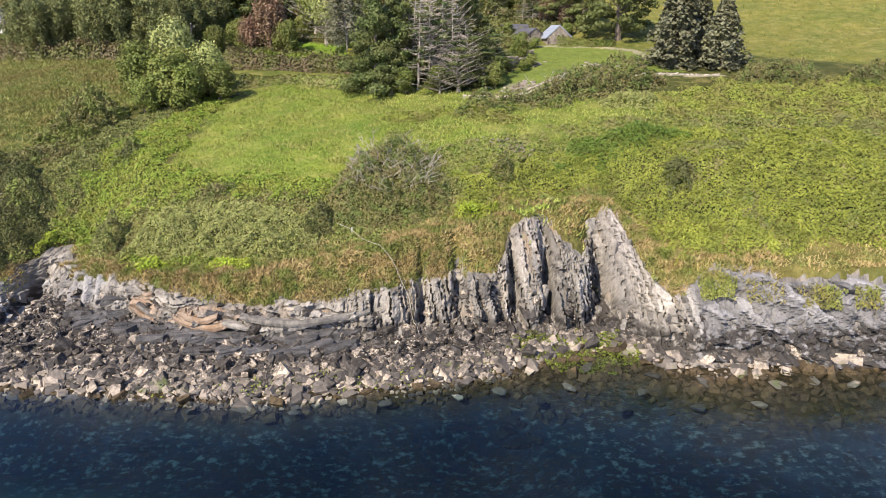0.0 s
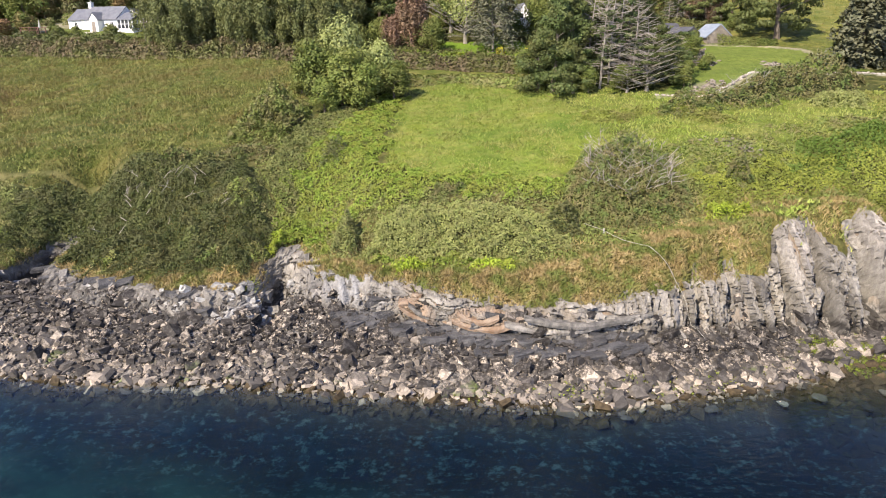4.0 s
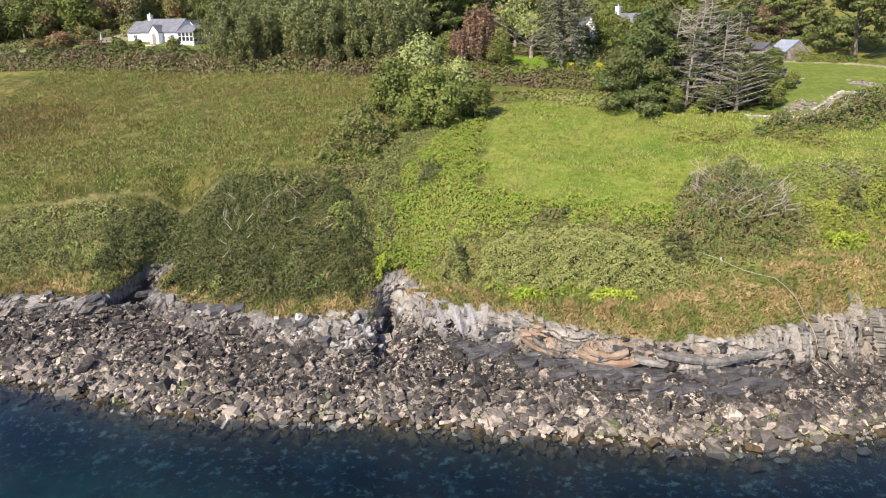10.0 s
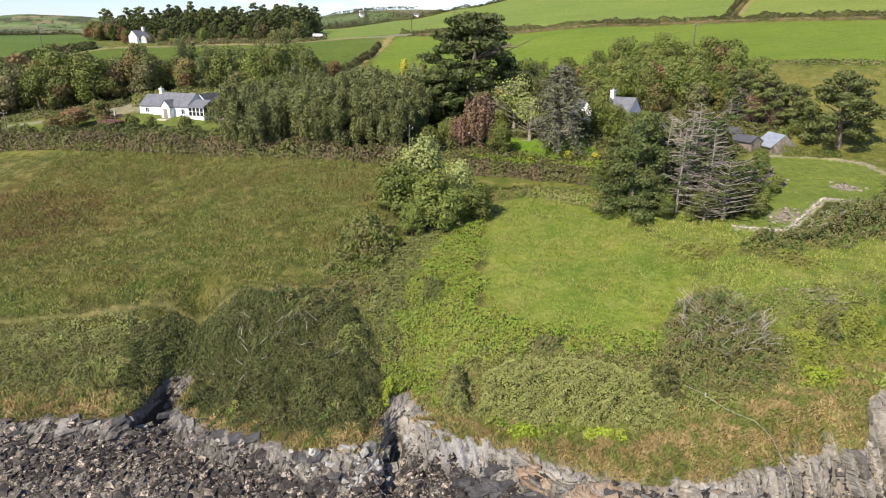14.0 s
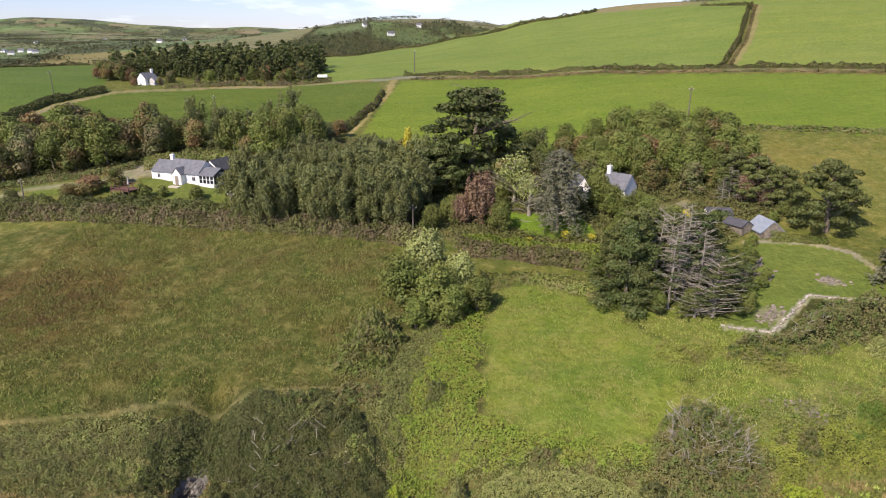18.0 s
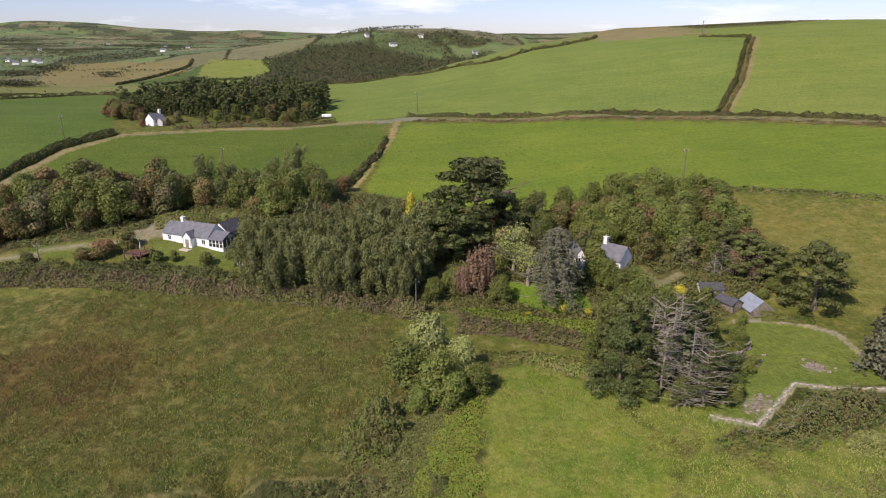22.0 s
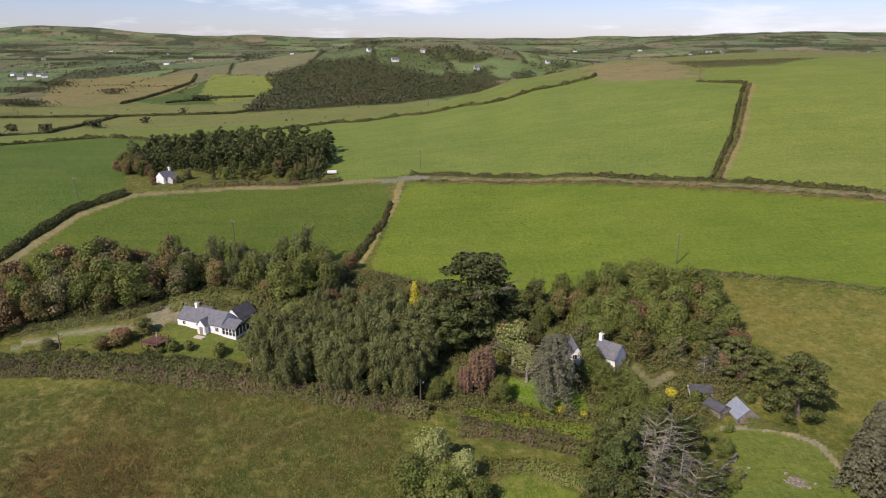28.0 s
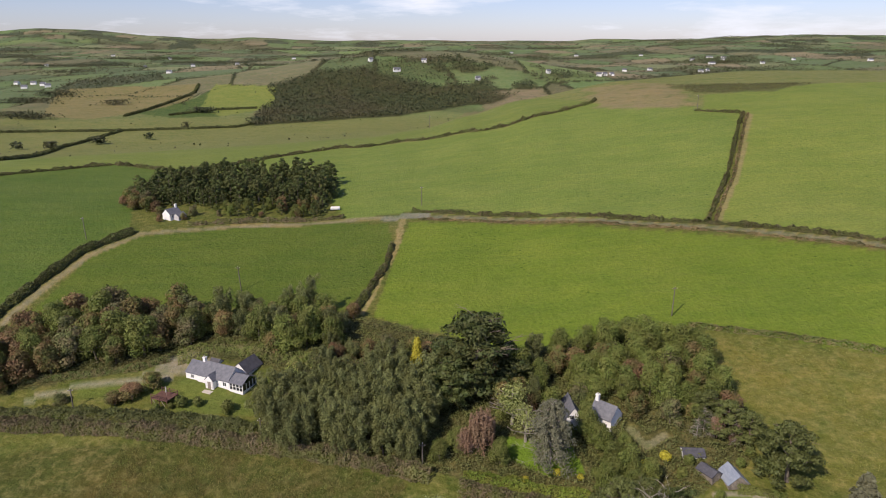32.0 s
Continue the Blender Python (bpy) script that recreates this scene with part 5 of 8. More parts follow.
LEAF_LIME = leafy("lime-green leaves", (0.2, 0.29, 0.02), (0.34, 0.42, 0.05), (0.24, 0.28, 0.04), patch=1.5)
LEAF_MOOR = leafy("dark olive scrub leaves", (0.085, 0.11, 0.028), (0.24, 0.26, 0.086), (0.15, 0.15, 0.056), patch=1.6)
LEAF_EAST = leafy("mixed scrub leaves", (0.13, 0.17, 0.028), (0.27, 0.3, 0.06), (0.17, 0.165, 0.05), patch=2.5)
LEAF_WEED = leafy("green seaweed", (0.1, 0.15, 0.015), (0.27, 0.33, 0.04), (0.12, 0.13, 0.03), patch=0.8)
LEAF_DARK = leafy("blackthorn leaves", (0.042, 0.06, 0.018), (0.13, 0.145, 0.046), (0.1, 0.105, 0.04), patch=1.6, clump=0.45)
LEAF_HEATH = leafy("olive scrub leaves", (0.105, 0.135, 0.033), (0.3, 0.32, 0.11), (0.185, 0.195, 0.068), patch=1.0)
LEAF_BRACKEN = leafy("bracken fronds", (0.1, 0.16, 0.02), (0.205, 0.265, 0.042), (0.17, 0.19, 0.036), patch=1.4)
LEAF_FERN_GREEN = leafy("deep green bracken", (0.06, 0.115, 0.018), (0.15, 0.215, 0.036), (0.1, 0.15, 0.026), patch=1.2)
LEAF_BROWN = leafy("brown-green shrub leaves", (0.1, 0.1, 0.04), (0.24, 0.2, 0.09), (0.11, 0.15, 0.04), patch=1.2)
GRASS_DRY = leafy("dry cliff grass", (0.28, 0.21, 0.085), (0.44, 0.34, 0.16), (0.17, 0.2, 0.05), patch=1.6)
GRASS_TALL = leafy("meadow grass", (0.115, 0.155, 0.032), (0.27, 0.275, 0.082), (0.2, 0.175, 0.06), patch=4)
GRASS_FRESH = leafy("green meadow grass", (0.145, 0.21, 0.032), (0.255, 0.3, 0.064), (0.255, 0.265, 0.075), patch=3)

scrub("blackthorn_scrub", [(-26.5, 61.5), (-22, 58.2), (-15, 55.2), (-9, 54.6), (-5.0, 55.4), (-4.5, 60), (-5, 62.5), (-7, 68), (-11, 71), (-17, 71.8), (-22, 71), (-27, 67)], 1.45, 150, 0.17, LEAF_DARK, "dense dark blackthorn scrub over the cliff edge", 31, 2.2, 1.5, bulk=1.5)
scrub("blackthorn_scrub", [(-33, 70), (-27, 67.5), (-20, 69), (-13, 70.5), (-10, 73), (-18, 74), (-26, 73.8), (-31, 73.4)], 1.5, 110, 0.18, LEAF_DARK, "dark olive thorn scrub beside the coast path", 32, 1.7, bulk=1.5)
scrub("coastal_scrub", [(-62, 63.4), (-45, 63), (-38, 62.4), (-33, 63.4), (-28, 66), (-32, 72.5), (-41, 72), (-50, 72), (-62, 72)], 1.0, 100, 0.165, LEAF_MOOR, "low olive coastal scrub above the cliff", 33)
scrub("coastal_scrub", [(-36, 65), (-33.5, 63.4), (-30.6, 63.4), (-30, 70), (-33, 71), (-36, 69)], 1.7, 120, 0.17, LEAF_DARK, "dark bush beside a gully in the cliff", 34, 1.2, bulk=1.5)
scrub("coastal_scrub", [(2.8, 56.6), (6.5, 54), (10, 52.8), (15, 52.2), (19, 52.8), (21.5, 55), (21, 58), (16, 61), (9, 62), (4, 61.5)], 2.0, 125, 0.155, LEAF_HEATH, "thick low olive scrub on the cliff top", 35, 1.8, 1.6)
scrub("bramble_patch", [(3.6, 55.4), (6.5, 52.8), (11, 52.2), (17, 51.8), (19, 53), (13, 54.3), (8, 54.6), (4.5, 57)], 1, 72, 0.22, LEAF_BRACKEN, "bright green brambles along the cliff edge", 36)
scrub("thorn_bush", [(0.2, 57), (1.6, 56.4), (2.9, 57.2), (3.1, 60), (1.8, 61.5), (0.4, 60.5)], 3.4, 130, 0.19, LEAF_MOOR, "clipped-looking brown thorn bush on the slope", 37, 1.6, 0.6, 0.7)
for k, poly in enumerate(([(-6.4, 58.6), (-4.4, 58.8), (-3.6, 61.5), (-5.2, 63)], [(5, 53.6), (8, 52.2), (10.5, 52.4), (8, 54.2)], [(12.6, 51.8), (16, 51.4), (16.6, 52.8), (13.4, 53.4)], [(33, 55.5), (36, 54.6), (37.6, 57), (34.5, 58)])):
    scrub("bramble_patch", poly, 1.3, 95, 0.2, LEAF_LIME, "bright lime-green brambles above the cliff", 70 + k, 0.8, 0.5, 0.8)
for k, poly in enumerate(([(-33.5, 67.5), (-30, 67), (-29, 70), (-32, 71)], [(-12, 56.2), (-8.6, 56), (-7.8, 59), (-11, 60)], [(20, 56.5), (22.5, 56), (23, 58.6), (20.5, 59.5)], [(9, 61.4), (12, 61), (13, 63), (10, 63.6)], [(-2.6, 70), (0, 69.5), (1, 73), (-1.6, 74)], [(-20, 71), (-16, 70.5), (-15, 73.4), (-19, 73.6)], [(52, 56), (55, 55.5), (56, 58.5), (53, 59.5)], [(37, 61), (39.5, 60.4), (40, 63), (37.6, 63.6)])):
    scrub("thorn_bush", poly, 1.9, 95, 0.2, (LEAF_DARK, LEAF_BROWN)[k % 2], "single dark bush standing out of the coastal scrub", 80 + k, 1.0, 0.6, 0.8)
scrub("bramble_patch", [(-5.5, 59.5), (-2, 60.8), (0.2, 59), (0.4, 63), (-2, 66), (-6, 66)], 1, 68, 0.22, LEAF_BRACKEN, "yellow-green brambles at the head of a cleft", 38)
scrub("bracken_bed", [(-6, 66), (-1, 64), (4, 62), (10, 62.4), (20, 61), (24, 62), (21, 63.6), (11, 65), (5.2, 68.3), (4.6, 76), (6.6, 88), (4, 92), (0, 84), (-4, 76)], 0.8, 85, 0.19, LEAF_BRACKEN, "fresh green bracken bed curving round the meadow", 39, 1.1, 1.4, 2.6)
scrub("coastal_scrub", [(-8, 67), (-4, 66.6), (-2.5, 76), (1, 86), (-3, 87), (-7, 79)], 0.9, 68, 0.20, LEAF_HEATH, "olive scrub belt beside the field", 40)
scrub("thorn_mound", [(21.5, 60), (22.5, 57), (27, 55.6), (32, 56.6), (34, 60), (32.5, 65), (28, 67.5), (23.5, 65.5)], 3.1, 120, 0.165, LEAF_BROWN, "rounded thorn mound with a grey leafless top", 41, 1.5, 1.7, 1.0)
# the last four bushes are added to throw shade into the cleft and gully
for k, (x, y, r, h) in enumerate(((-24.5, 62, 2.0, 2.0), (-20.5, 60, 1.8, 1.7), (-16, 58, 2.0, 1.8), (-12.5, 60.5, 2.4, 2.4), (-19, 65.5, 2.6, 2.2), (-9.5, 65, 2.2, 2.1), (-14.5, 69.5, 2.4, 1.9), (-8, 57.2, 1.6, 1.6), (-23, 69.5, 2.2, 2.0), (-34.5, 67, 2.2, 2.2), (-39, 66.5, 1.8, 1.5), (-44, 67, 2.2, 1.4), (-6.7, 56.0, 1.3, 2.3), (-6.5, 58.6, 1.5, 2.5), (-32.2, 63.6, 1.5, 2.2), (-32.0, 66.2, 1.5, 2.3))):
    scrub("thorn_bush", [(x - r, y - 0.4 * r), (x, y - r), (x + r, y - 0.3 * r), (x + 0.7 * r, y + 0.8 * r), (x - 0.6 * r, y + 0.9 * r)], h, 110, 0.18, (LEAF_DARK, LEAF_SCRUB, LEAF_MOOR, LEAF_DARK)[k % 4], "rounded bush standing out of the thorn scrub", 180 + k, 1.0, 0.8, 0.8, bulk=0.8)
bare_twigs([(24, 60), (27, 58.4), (31.4, 59.2), (32.4, 62), (29, 66), (24.6, 65.4)], 190, "bare grey branches on a rounded thorn mound", 42)
bare_twigs([(-26, 66), (-20, 62), (-12, 60), (-8, 63), (-14, 68), (-23, 69)], 24, "thin grey dead branches in blackthorn scrub", 43)
bare_twigs([(36, 75), (44, 74.5), (52, 78.5), (50, 80.5), (42, 76.8)], 30, "thin grey branches in a thorn thicket", 44)
scrub("bramble_patch", [(33, 58), (36, 55.6), (41, 57.5), (46, 58.6), (49.5, 54.5), (51, 51.5), (57, 49), (64, 48.4), (78, 48), (86, 62), (70, 66), (57, 66.5), (46, 65.5), (38, 64), (34, 62)], 0.75, 90, 0.17, LEAF_BRAMBLE, "wide yellow-green bramble slope above the cliff", 43, 1.4)
scrub("bracken_bed", [(43.5, 62.5), (48, 61), (55, 61.4), (58, 63.6), (54, 66), (46, 66)], 1.5, 110, 0.17, LEAF_FERN_GREEN, "darker green bracken patch among brambles", 44)
scrub("thorn_bush", [(57.4, 52), (59.6, 50), (61.4, 53), (60.3, 56.5), (57.8, 56)], 1.1, 76, 0.20, LEAF_BROWN, "brownish bush among the brambles", 45)
scrub("coastal_scrub", [(56, 67), (70, 66.5), (86, 63), (100, 70), (84, 80), (66, 80), (58, 74)], 0.8, 60, 0.19, LEAF_EAST, "green scrub on the eastern slope", 46, 1.6, 1.4, 4.0)
for k, poly in enumerate(([(67, 77), (74, 75.5), (79, 78.5), (76, 83), (69, 82)], [(80, 76), (90, 73), (98, 78), (92, 83), (83, 81)], [(50.5, 72.5), (55, 71), (58, 73.6), (55, 76), (51.5, 75.4)], [(70, 64), (76, 62.6), (79, 66), (74, 68.4)], [(56.5, 60), (62, 59), (65, 61.5), (60, 63.4)])):
    scrub("thorn_bush", poly, (2.6, 2.8, 1.6, 1.0, 0.9)[k], 90, 0.2, (LEAF_BROWN, LEAF_BROWN, LEAF_HEATH, LEAF_MOOR, LEAF_MOOR)[k], ("brownish thorn bush at the head of the slope", "brownish thorn bush at the head of the slope", "grey-green bush among grass", "low dark heather patch", "low dark heather patch")[k], 110 + k, 1.2, 1.0, 1.0)
scrub("thorn_mound", [(34, 74), (38, 72.5), (44, 73), (51, 74), (58, 77), (61, 81), (55, 83.2), (50.5, 83), (46.5, 80), (42, 76.6), (37, 78)], 3.6, 66, 0.22, LEAF_BROWN, "olive-brown thorn thicket below the garden wall", 47, 1.8, 1.8)
scrub("bramble_patch", [(25.5, 75.5), (30, 73.5), (36, 74), (38, 70), (42, 68.8), (42.5, 72), (37, 76), (31, 78), (27, 78)], 0.9, 85, 0.18, LEAF_EAST, "yellow-green brambles beside the meadow", 48)
scrub("thorn_bush", [(-13.5, 71), (-10, 69.8), (-7, 71), (-6.6, 74), (-9.5, 75), (-13, 74)], 1.9, 76, 0.22, LEAF_BROWN, "brown tussocky bush in the scrub belt", 49, 0.9)
scrub("thorn_mound", [(-14.5, 77.5), (-9.5, 75.5), (-5.5, 77), (-4.5, 82), (-6, 87), (-10, 87.5), (-14, 84)], 4.6, 76, 0.26, LEAF_SCRUB, "tall grey-green bush at the field edge", 50, 1.6, 2.2)
scrub("cliff_turf", [(-26, 60), (-15, 55.3), (-9, 54.6), (-6.8, 56), (-8, 58.5), (-14, 59), (-22, 62)], 0.5, 46, 0.22, GRASS_DRY, "dry grass hanging over the cliff edge", 51, 1.0, 1.0)

scrub("low_scrub", [(-8, 60), (-2, 60.5), (3, 57), (9, 53.5), (20, 52), (33, 54.5), (42, 57), (49, 55), (52, 51.5), (62, 49.5), (78, 49), (96, 66), (70, 72), (56, 70), (44, 68.5), (34, 67), (28, 66.5), (21, 62.4), (10, 63.6), (4, 66), (2, 76), (4, 90), (-4, 86), (-9, 76), (-9, 66)], 0.35, 34, 0.22, LEAF_SCRUB, "low mixed green scrub covering the coastal slope", 59, 1.2, 1.0)
scrub("low_scrub", [(-64, 66), (-38, 65), (-28, 68.5), (-12, 70), (-8, 74), (-16, 74.5), (-32, 73.5), (-64, 72)], 0.5, 34, 0.22, LEAF_MOOR, "low olive scrub below the coast path", 60, 1.2, 1.0)
steep_strip = [(-60, 60.5), (-38, 59.6), (-32, 60), (-27, 62), (-23, 58.5), (-14, 54), (-9, 53), (-6, 55), (2, 54.3), (9, 49.4), (14, 48.0), (20, 47.3), (26, 48.5), (32, 49.8), (37, 50.8), (38, 54.5), (36, 56), (26, 54.2), (20, 52.4), (14, 52.4), (9, 53.6), (2, 57), (-6, 59), (-9, 56.5), (-14, 57.5), (-23, 63.5), (-27, 67), (-32, 66), (-60, 67)]
cliff_strip = [(-60, 63), (-38, 62.5), (-33, 63), (-28, 65.5), (-24, 61.5), (-9, 54.5), (-5, 57), (2, 55), (9, 50.8), (20, 49.2), (32, 52), (42, 54.8), (48, 52.5), (50, 48.5), (55, 46), (78, 45), (78, 52), (57, 52), (51, 55), (46, 60), (36, 60), (22, 58), (15, 54), (9, 55), (2, 60), (-6, 63), (-24, 67), (-60, 70)]
tufts("cliff_grass", cliff_strip, 75, 0.24, GRASS_DRY, "dry golden grass along the cliff edge", 52, lambda x, y: land(x, y) > rock_z(x) + 0.3 * ripple(x, y, 1.1, 6))
tufts("cliff_grass", steep_strip, 210, 0.24, GRASS_DRY, "golden and rusty grass hanging down the steep cliff top", 65, lambda x, y: land(x, y) > rock_z(x) - 0.7 + 0.4 * ripple(x, y, 1.1, 6), 0.12)
scrub("cliff_turf", steep_strip, 0.22, 60, 0.17, GRASS_DRY, "matted dry turf on the steep cliff top", 66, 0.8, 0.5, 0.6)
scrub("blackthorn_scrub", [(-36, 66), (-31, 65), (-25, 65.5), (-20, 69.5), (-22, 74.6), (-31, 74.6), (-36, 72)], 1.3, 90, 0.18, LEAF_DARK, "dark bushes round the head of a gully", 67, 1.2)
tufts("cliff_grass", [(49, 50), (49.6, 46.2), (56, 44.3), (78, 43.6), (78, 48), (56, 49)], 380, 0.2, GRASS_TALL, "green and golden grass on ledges of the low cliff", 61, lambda x, y: (np.abs(land(x, y) - 4.7 - 0.8 * ripple(x, y * 0, 2.2, 4)) < 0.8) & (ripple(x, y * 0.3, 1.1, 9) > -0.1), 0.3, out=0.7)
tufts("cliff_grass", [(36, 57), (37.5, 53), (44, 53.6), (47, 54), (49.5, 49.6), (53, 47.6), (53, 53), (47, 60), (38, 60)], 130, 0.24, GRASS_DRY, "dry grass along the top of the high cliff", 62, lambda x, y: land(x, y) > rock_z(x) - 0.6 + 0.5 * ripple(x, y, 1.1, 6), 0.1)
tufts("cliff_grass", [(36, 55), (40, 51.8), (46, 53), (47, 57), (40, 58)], 26, 0.26, GRASS_FRESH, "grass on ledges of the high cliff", 68, lambda x, y: ripple(x, y, 1.0, 6) > 0.12, 0.45, out=0.5)
scrub("green_weed", [(37, 45), (39, 43.4), (43, 42.6), (47, 43.4), (48, 45.6), (45.5, 48.5), (41, 48), (38, 47)], 0.25, 70, 0.15, LEAF_WEED, "bright green seaweed over the stones of a cove", 63, 0.6, 0.4, 1.2, 0.12, category="seaweed", bulk=0)
scrub("green_weed", [(6, 40.4), (20, 39.4), (30, 40.6), (37, 43), (36, 44), (27, 42), (16, 41.2)], 0.15, 9, 0.15, LEAF_WEED, "scattered green weed along the water's edge", 64, 0.6, 0.4, 1.0, 0.12, category="seaweed", bulk=0)
tufts("cliff_grass", [(-62, 60.5), (-40, 60), (-33, 60.6), (-30.6, 63), (-31, 66), (-36, 66.5), (-62, 68)], 150, 0.26, GRASS_DRY, "rusty grass clumps hanging over the western cliff", 165, lambda x, y: ripple(x, y, 1.7, 14) > 0.0, 0.25)
tufts("cliff_grass", [(-8.8, 53), (-5.2, 54), (-5, 57), (-8.6, 57)], 260, 0.26, GRASS_DRY, "rusty grass on a rock shoulder beside a cleft", 166, lambda x, y: ripple(x, y, 0.9, 4) > -0.15, 0.2)
tufts("cliff_grass", [(48.2, 55), (49, 48), (52, 46.2), (58, 45.4), (60, 49), (53, 54)], 200, 0.24, GRASS_DRY, "dry grass on the shoulder beside the cave", 167, lambda x, y: land(x, y) > rock_z(x) - 0.5 + 0.4 * ripple(x, y, 1.1, 6), 0.1)
scrub("bramble_patch", [(49.5, 55), (50.5, 50.5), (54, 48.6), (60, 48), (60, 51), (53, 55)], 0.5, 90, 0.17, LEAF_BRAMBLE, "brambles creeping down the shoulder beside the cave", 168, 0.9, 0.5, 1.4)
tufts("meadow_grass", meadow_east, 60, 0.2, GRASS_FRESH, "long green and golden meadow grass", 53)
tufts("meadow_grass", [(-66, 121), (-38, 117), (-8, 108.6), (-7, 92), (-9, 74.6), (-21, 73), (-32, 73), (-41, 71.6), (-50, 71.6), (-66, 72)], 60, 0.25, GRASS_TALL, "long tussocky grass of the rough field", 54, loose=0.65)
tufts("meadow_grass", east_grass, 60, 0.2, GRASS_FRESH, "grass between brambles and bushes", 55)
GRASS_RUST = leafy("rusty meadow grass", (0.1, 0.07, 0.028), (0.2, 0.135, 0.06), (0.13, 0.12, 0.04), patch=2.5)
tufts("meadow_grass", [(-80, 88), (-58, 86), (-48, 92), (-47, 102), (-56, 108), (-80, 108)], 42, 0.24, GRASS_RUST, "rust-brown tussocks in the rough field", 158, lambda x, y: bump(x, y, -62, 97, 14, 9) + 0.3 * ripple(x, y, 3, 2) > 0.4, 0.04)
tufts("rough_grass", field_rough, 7, 0.2, GRASS_TALL, "long yellowish grass of the upper field", 56)

LEAF_UNDER = leafy("undergrowth leaves", (0.06, 0.078, 0.022), (0.16, 0.175, 0.055), (0.11, 0.11, 0.04), patch=2.5)
scrub("understorey", wood_floor, 1.2, 12, 0.34, LEAF_UNDER, "tangled undergrowth below the trees of the wood", 57, 2.5, 2.0)
scrub("understorey", wood_floor_west, 1.2, 12, 0.34, LEAF_UNDER, "tangled undergrowth below the western trees", 58, 2.5, 2.0)

# ---- trees and hedges ----
def conifer(name, seed, height, radius, base, n, size, mat, droop=0.25, tiers=9, slim=0.75):
    """A crown in tiers of spreading branches."""
    n, size = int(n * 2.2), size * 0.8
    rng = np.random.default_rng(seed)
    t = rng.random(n) ** 0.8
    tier = np.floor(t * tiers) / tiers + rng.normal(0, 0.02, n)
    t = np.clip(tier, 0, 1)
    k = rng.integers(0, 7, n)
    a = k * 0.9 + np.floor(t * tiers) * 1.7 + rng.normal(0, 0.16, n)
    reach = radius * (1 - t) ** slim * (0.75 + 0.25 * np.sin(k * 2.3 + np.floor(t * tiers) * 3.1 + seed))
    r = reach * np.sqrt(rng.random(n)) + 0.1
    z = base + (height - base) * t - droop * r * 0.6 + rng.normal(0, 0.16, n)
    d = np.stack([np.cos(a) * 0.4, np.sin(a) * 0.4, np.ones(n)], 1)
    v, f = leaflets(rng, np.stack([np.cos(a) * r, np.sin(a) * r, z], 1), np.full(n, size), d, 0.5)
    return mesh_from(name, v, f, (mat,))


def dead_wood(name, seed, height=11.5, reach=3.6):
    """A bleached trunk with many level branches that end in fine twigs."""
    rng = np.random.default_rng(seed)
    v, f = [], []
    lean = rng.uniform(-0.5, 0.9)
    line = [Vector((lean * (k / 6) ** 1.5 + rng.normal(0, 0.06), rng.normal(0, 0.08), height * k / 6 - (0.3 if k == 0 else 0))) for k in range(7)]
    tube(v, f, line, [0.2 * (1 - 0.14 * k) for k in range(7)], 6)
    for k in range(58):
        t = 0.14 + 0.84 * (k + rng.random()) / 58
        i = min(5, int(t * 6))
        p0 = line[i].lerp(line[i + 1], t * 6 - i)
        a = rng.uniform(0, 6.28)
        l = reach * (1.1 - 0.85 * t) * rng.uniform(0.45, 1.15) + 0.3
        d = Vector((math.cos(a), math.sin(a), rng.uniform(-0.12, 0.28)))
        p1 = p0 + d * l * 0.5 + Vector((0.1 * l, 0, rng.normal(0, 0.08)))
        p2 = p0 + d * l + Vector((0.25 * l, 0, rng.uniform(-0.05, 0.12) * l))
        tube(v, f, [p0, p1, p2], [0.045, 0.032, 0.012], 3)
        for j in range(5):
            q = p0.lerp(p2, rng.uniform(0.25, 0.95))
            b = a + rng.choice((-1, 1)) * rng.uniform(0.4, 1.1)
            tube(v, f, [q, q + Vector((math.cos(b), math.sin(b), rng.uniform(-0.25, 0.25))) * l * rng.uniform(0.2, 0.42)], [0.024, 0.008], 3)
    return mesh_from(name, v, f, (DEADWOOD,))


def swept_plates(seed, height, reach, count):
    """Flat tufts of needles at the ends of limbs, drawn out by the wind towards the east."""
    rng = np.random.default_rng(seed)
    out = []
    for k in range(count):
        t = (k + rng.random()) / count
        a, r = rng.uniform(0, 6.28), reach * rng.uniform(0.25, 1.0) * (1 - 0.5 * t)
        out.append((math.cos(a) * r + reach * 0.35 * (0.4 + t), math.sin(a) * r * 0.8, height * (0.16 + 0.8 * t), rng.uniform(0.8, 1.6), rng.uniform(0.6, 1.1), rng.uniform(0.18, 0.34)))
    return out


LEAF_SILVER = leafy("silvery spruce needles", (0.1, 0.108, 0.065), (0.24, 0.24, 0.16), (0.15, 0.155, 0.095), clump=0.4)
LEAF_GREY = leafy("grey-green pine twigs", (0.07, 0.09, 0.032), (0.16, 0.165, 0.085), (0.055, 0.085, 0.025), patch=2.0)
def dome(seed, radius, height, base, count, flat=0.42):
    """Fans of needles over a dome, the lower ones reaching furthest."""
    rng = np.random.default_rng(seed)
    out = []
    for k in range(count):
        t = (k + rng.random()) / count
        a, r = k * 2.4 + rng.normal(0, 0.3), radius * (1 - t ** 2.6) ** 0.6 * rng.uniform(0.55, 1.0)
        s = radius * rng.uniform(0.2, 0.32)
        out.append((math.cos(a) * r, math.sin(a) * r, base + (height - base) * t * rng.uniform(0.92, 1.0), s, s, s * flat))
    return out


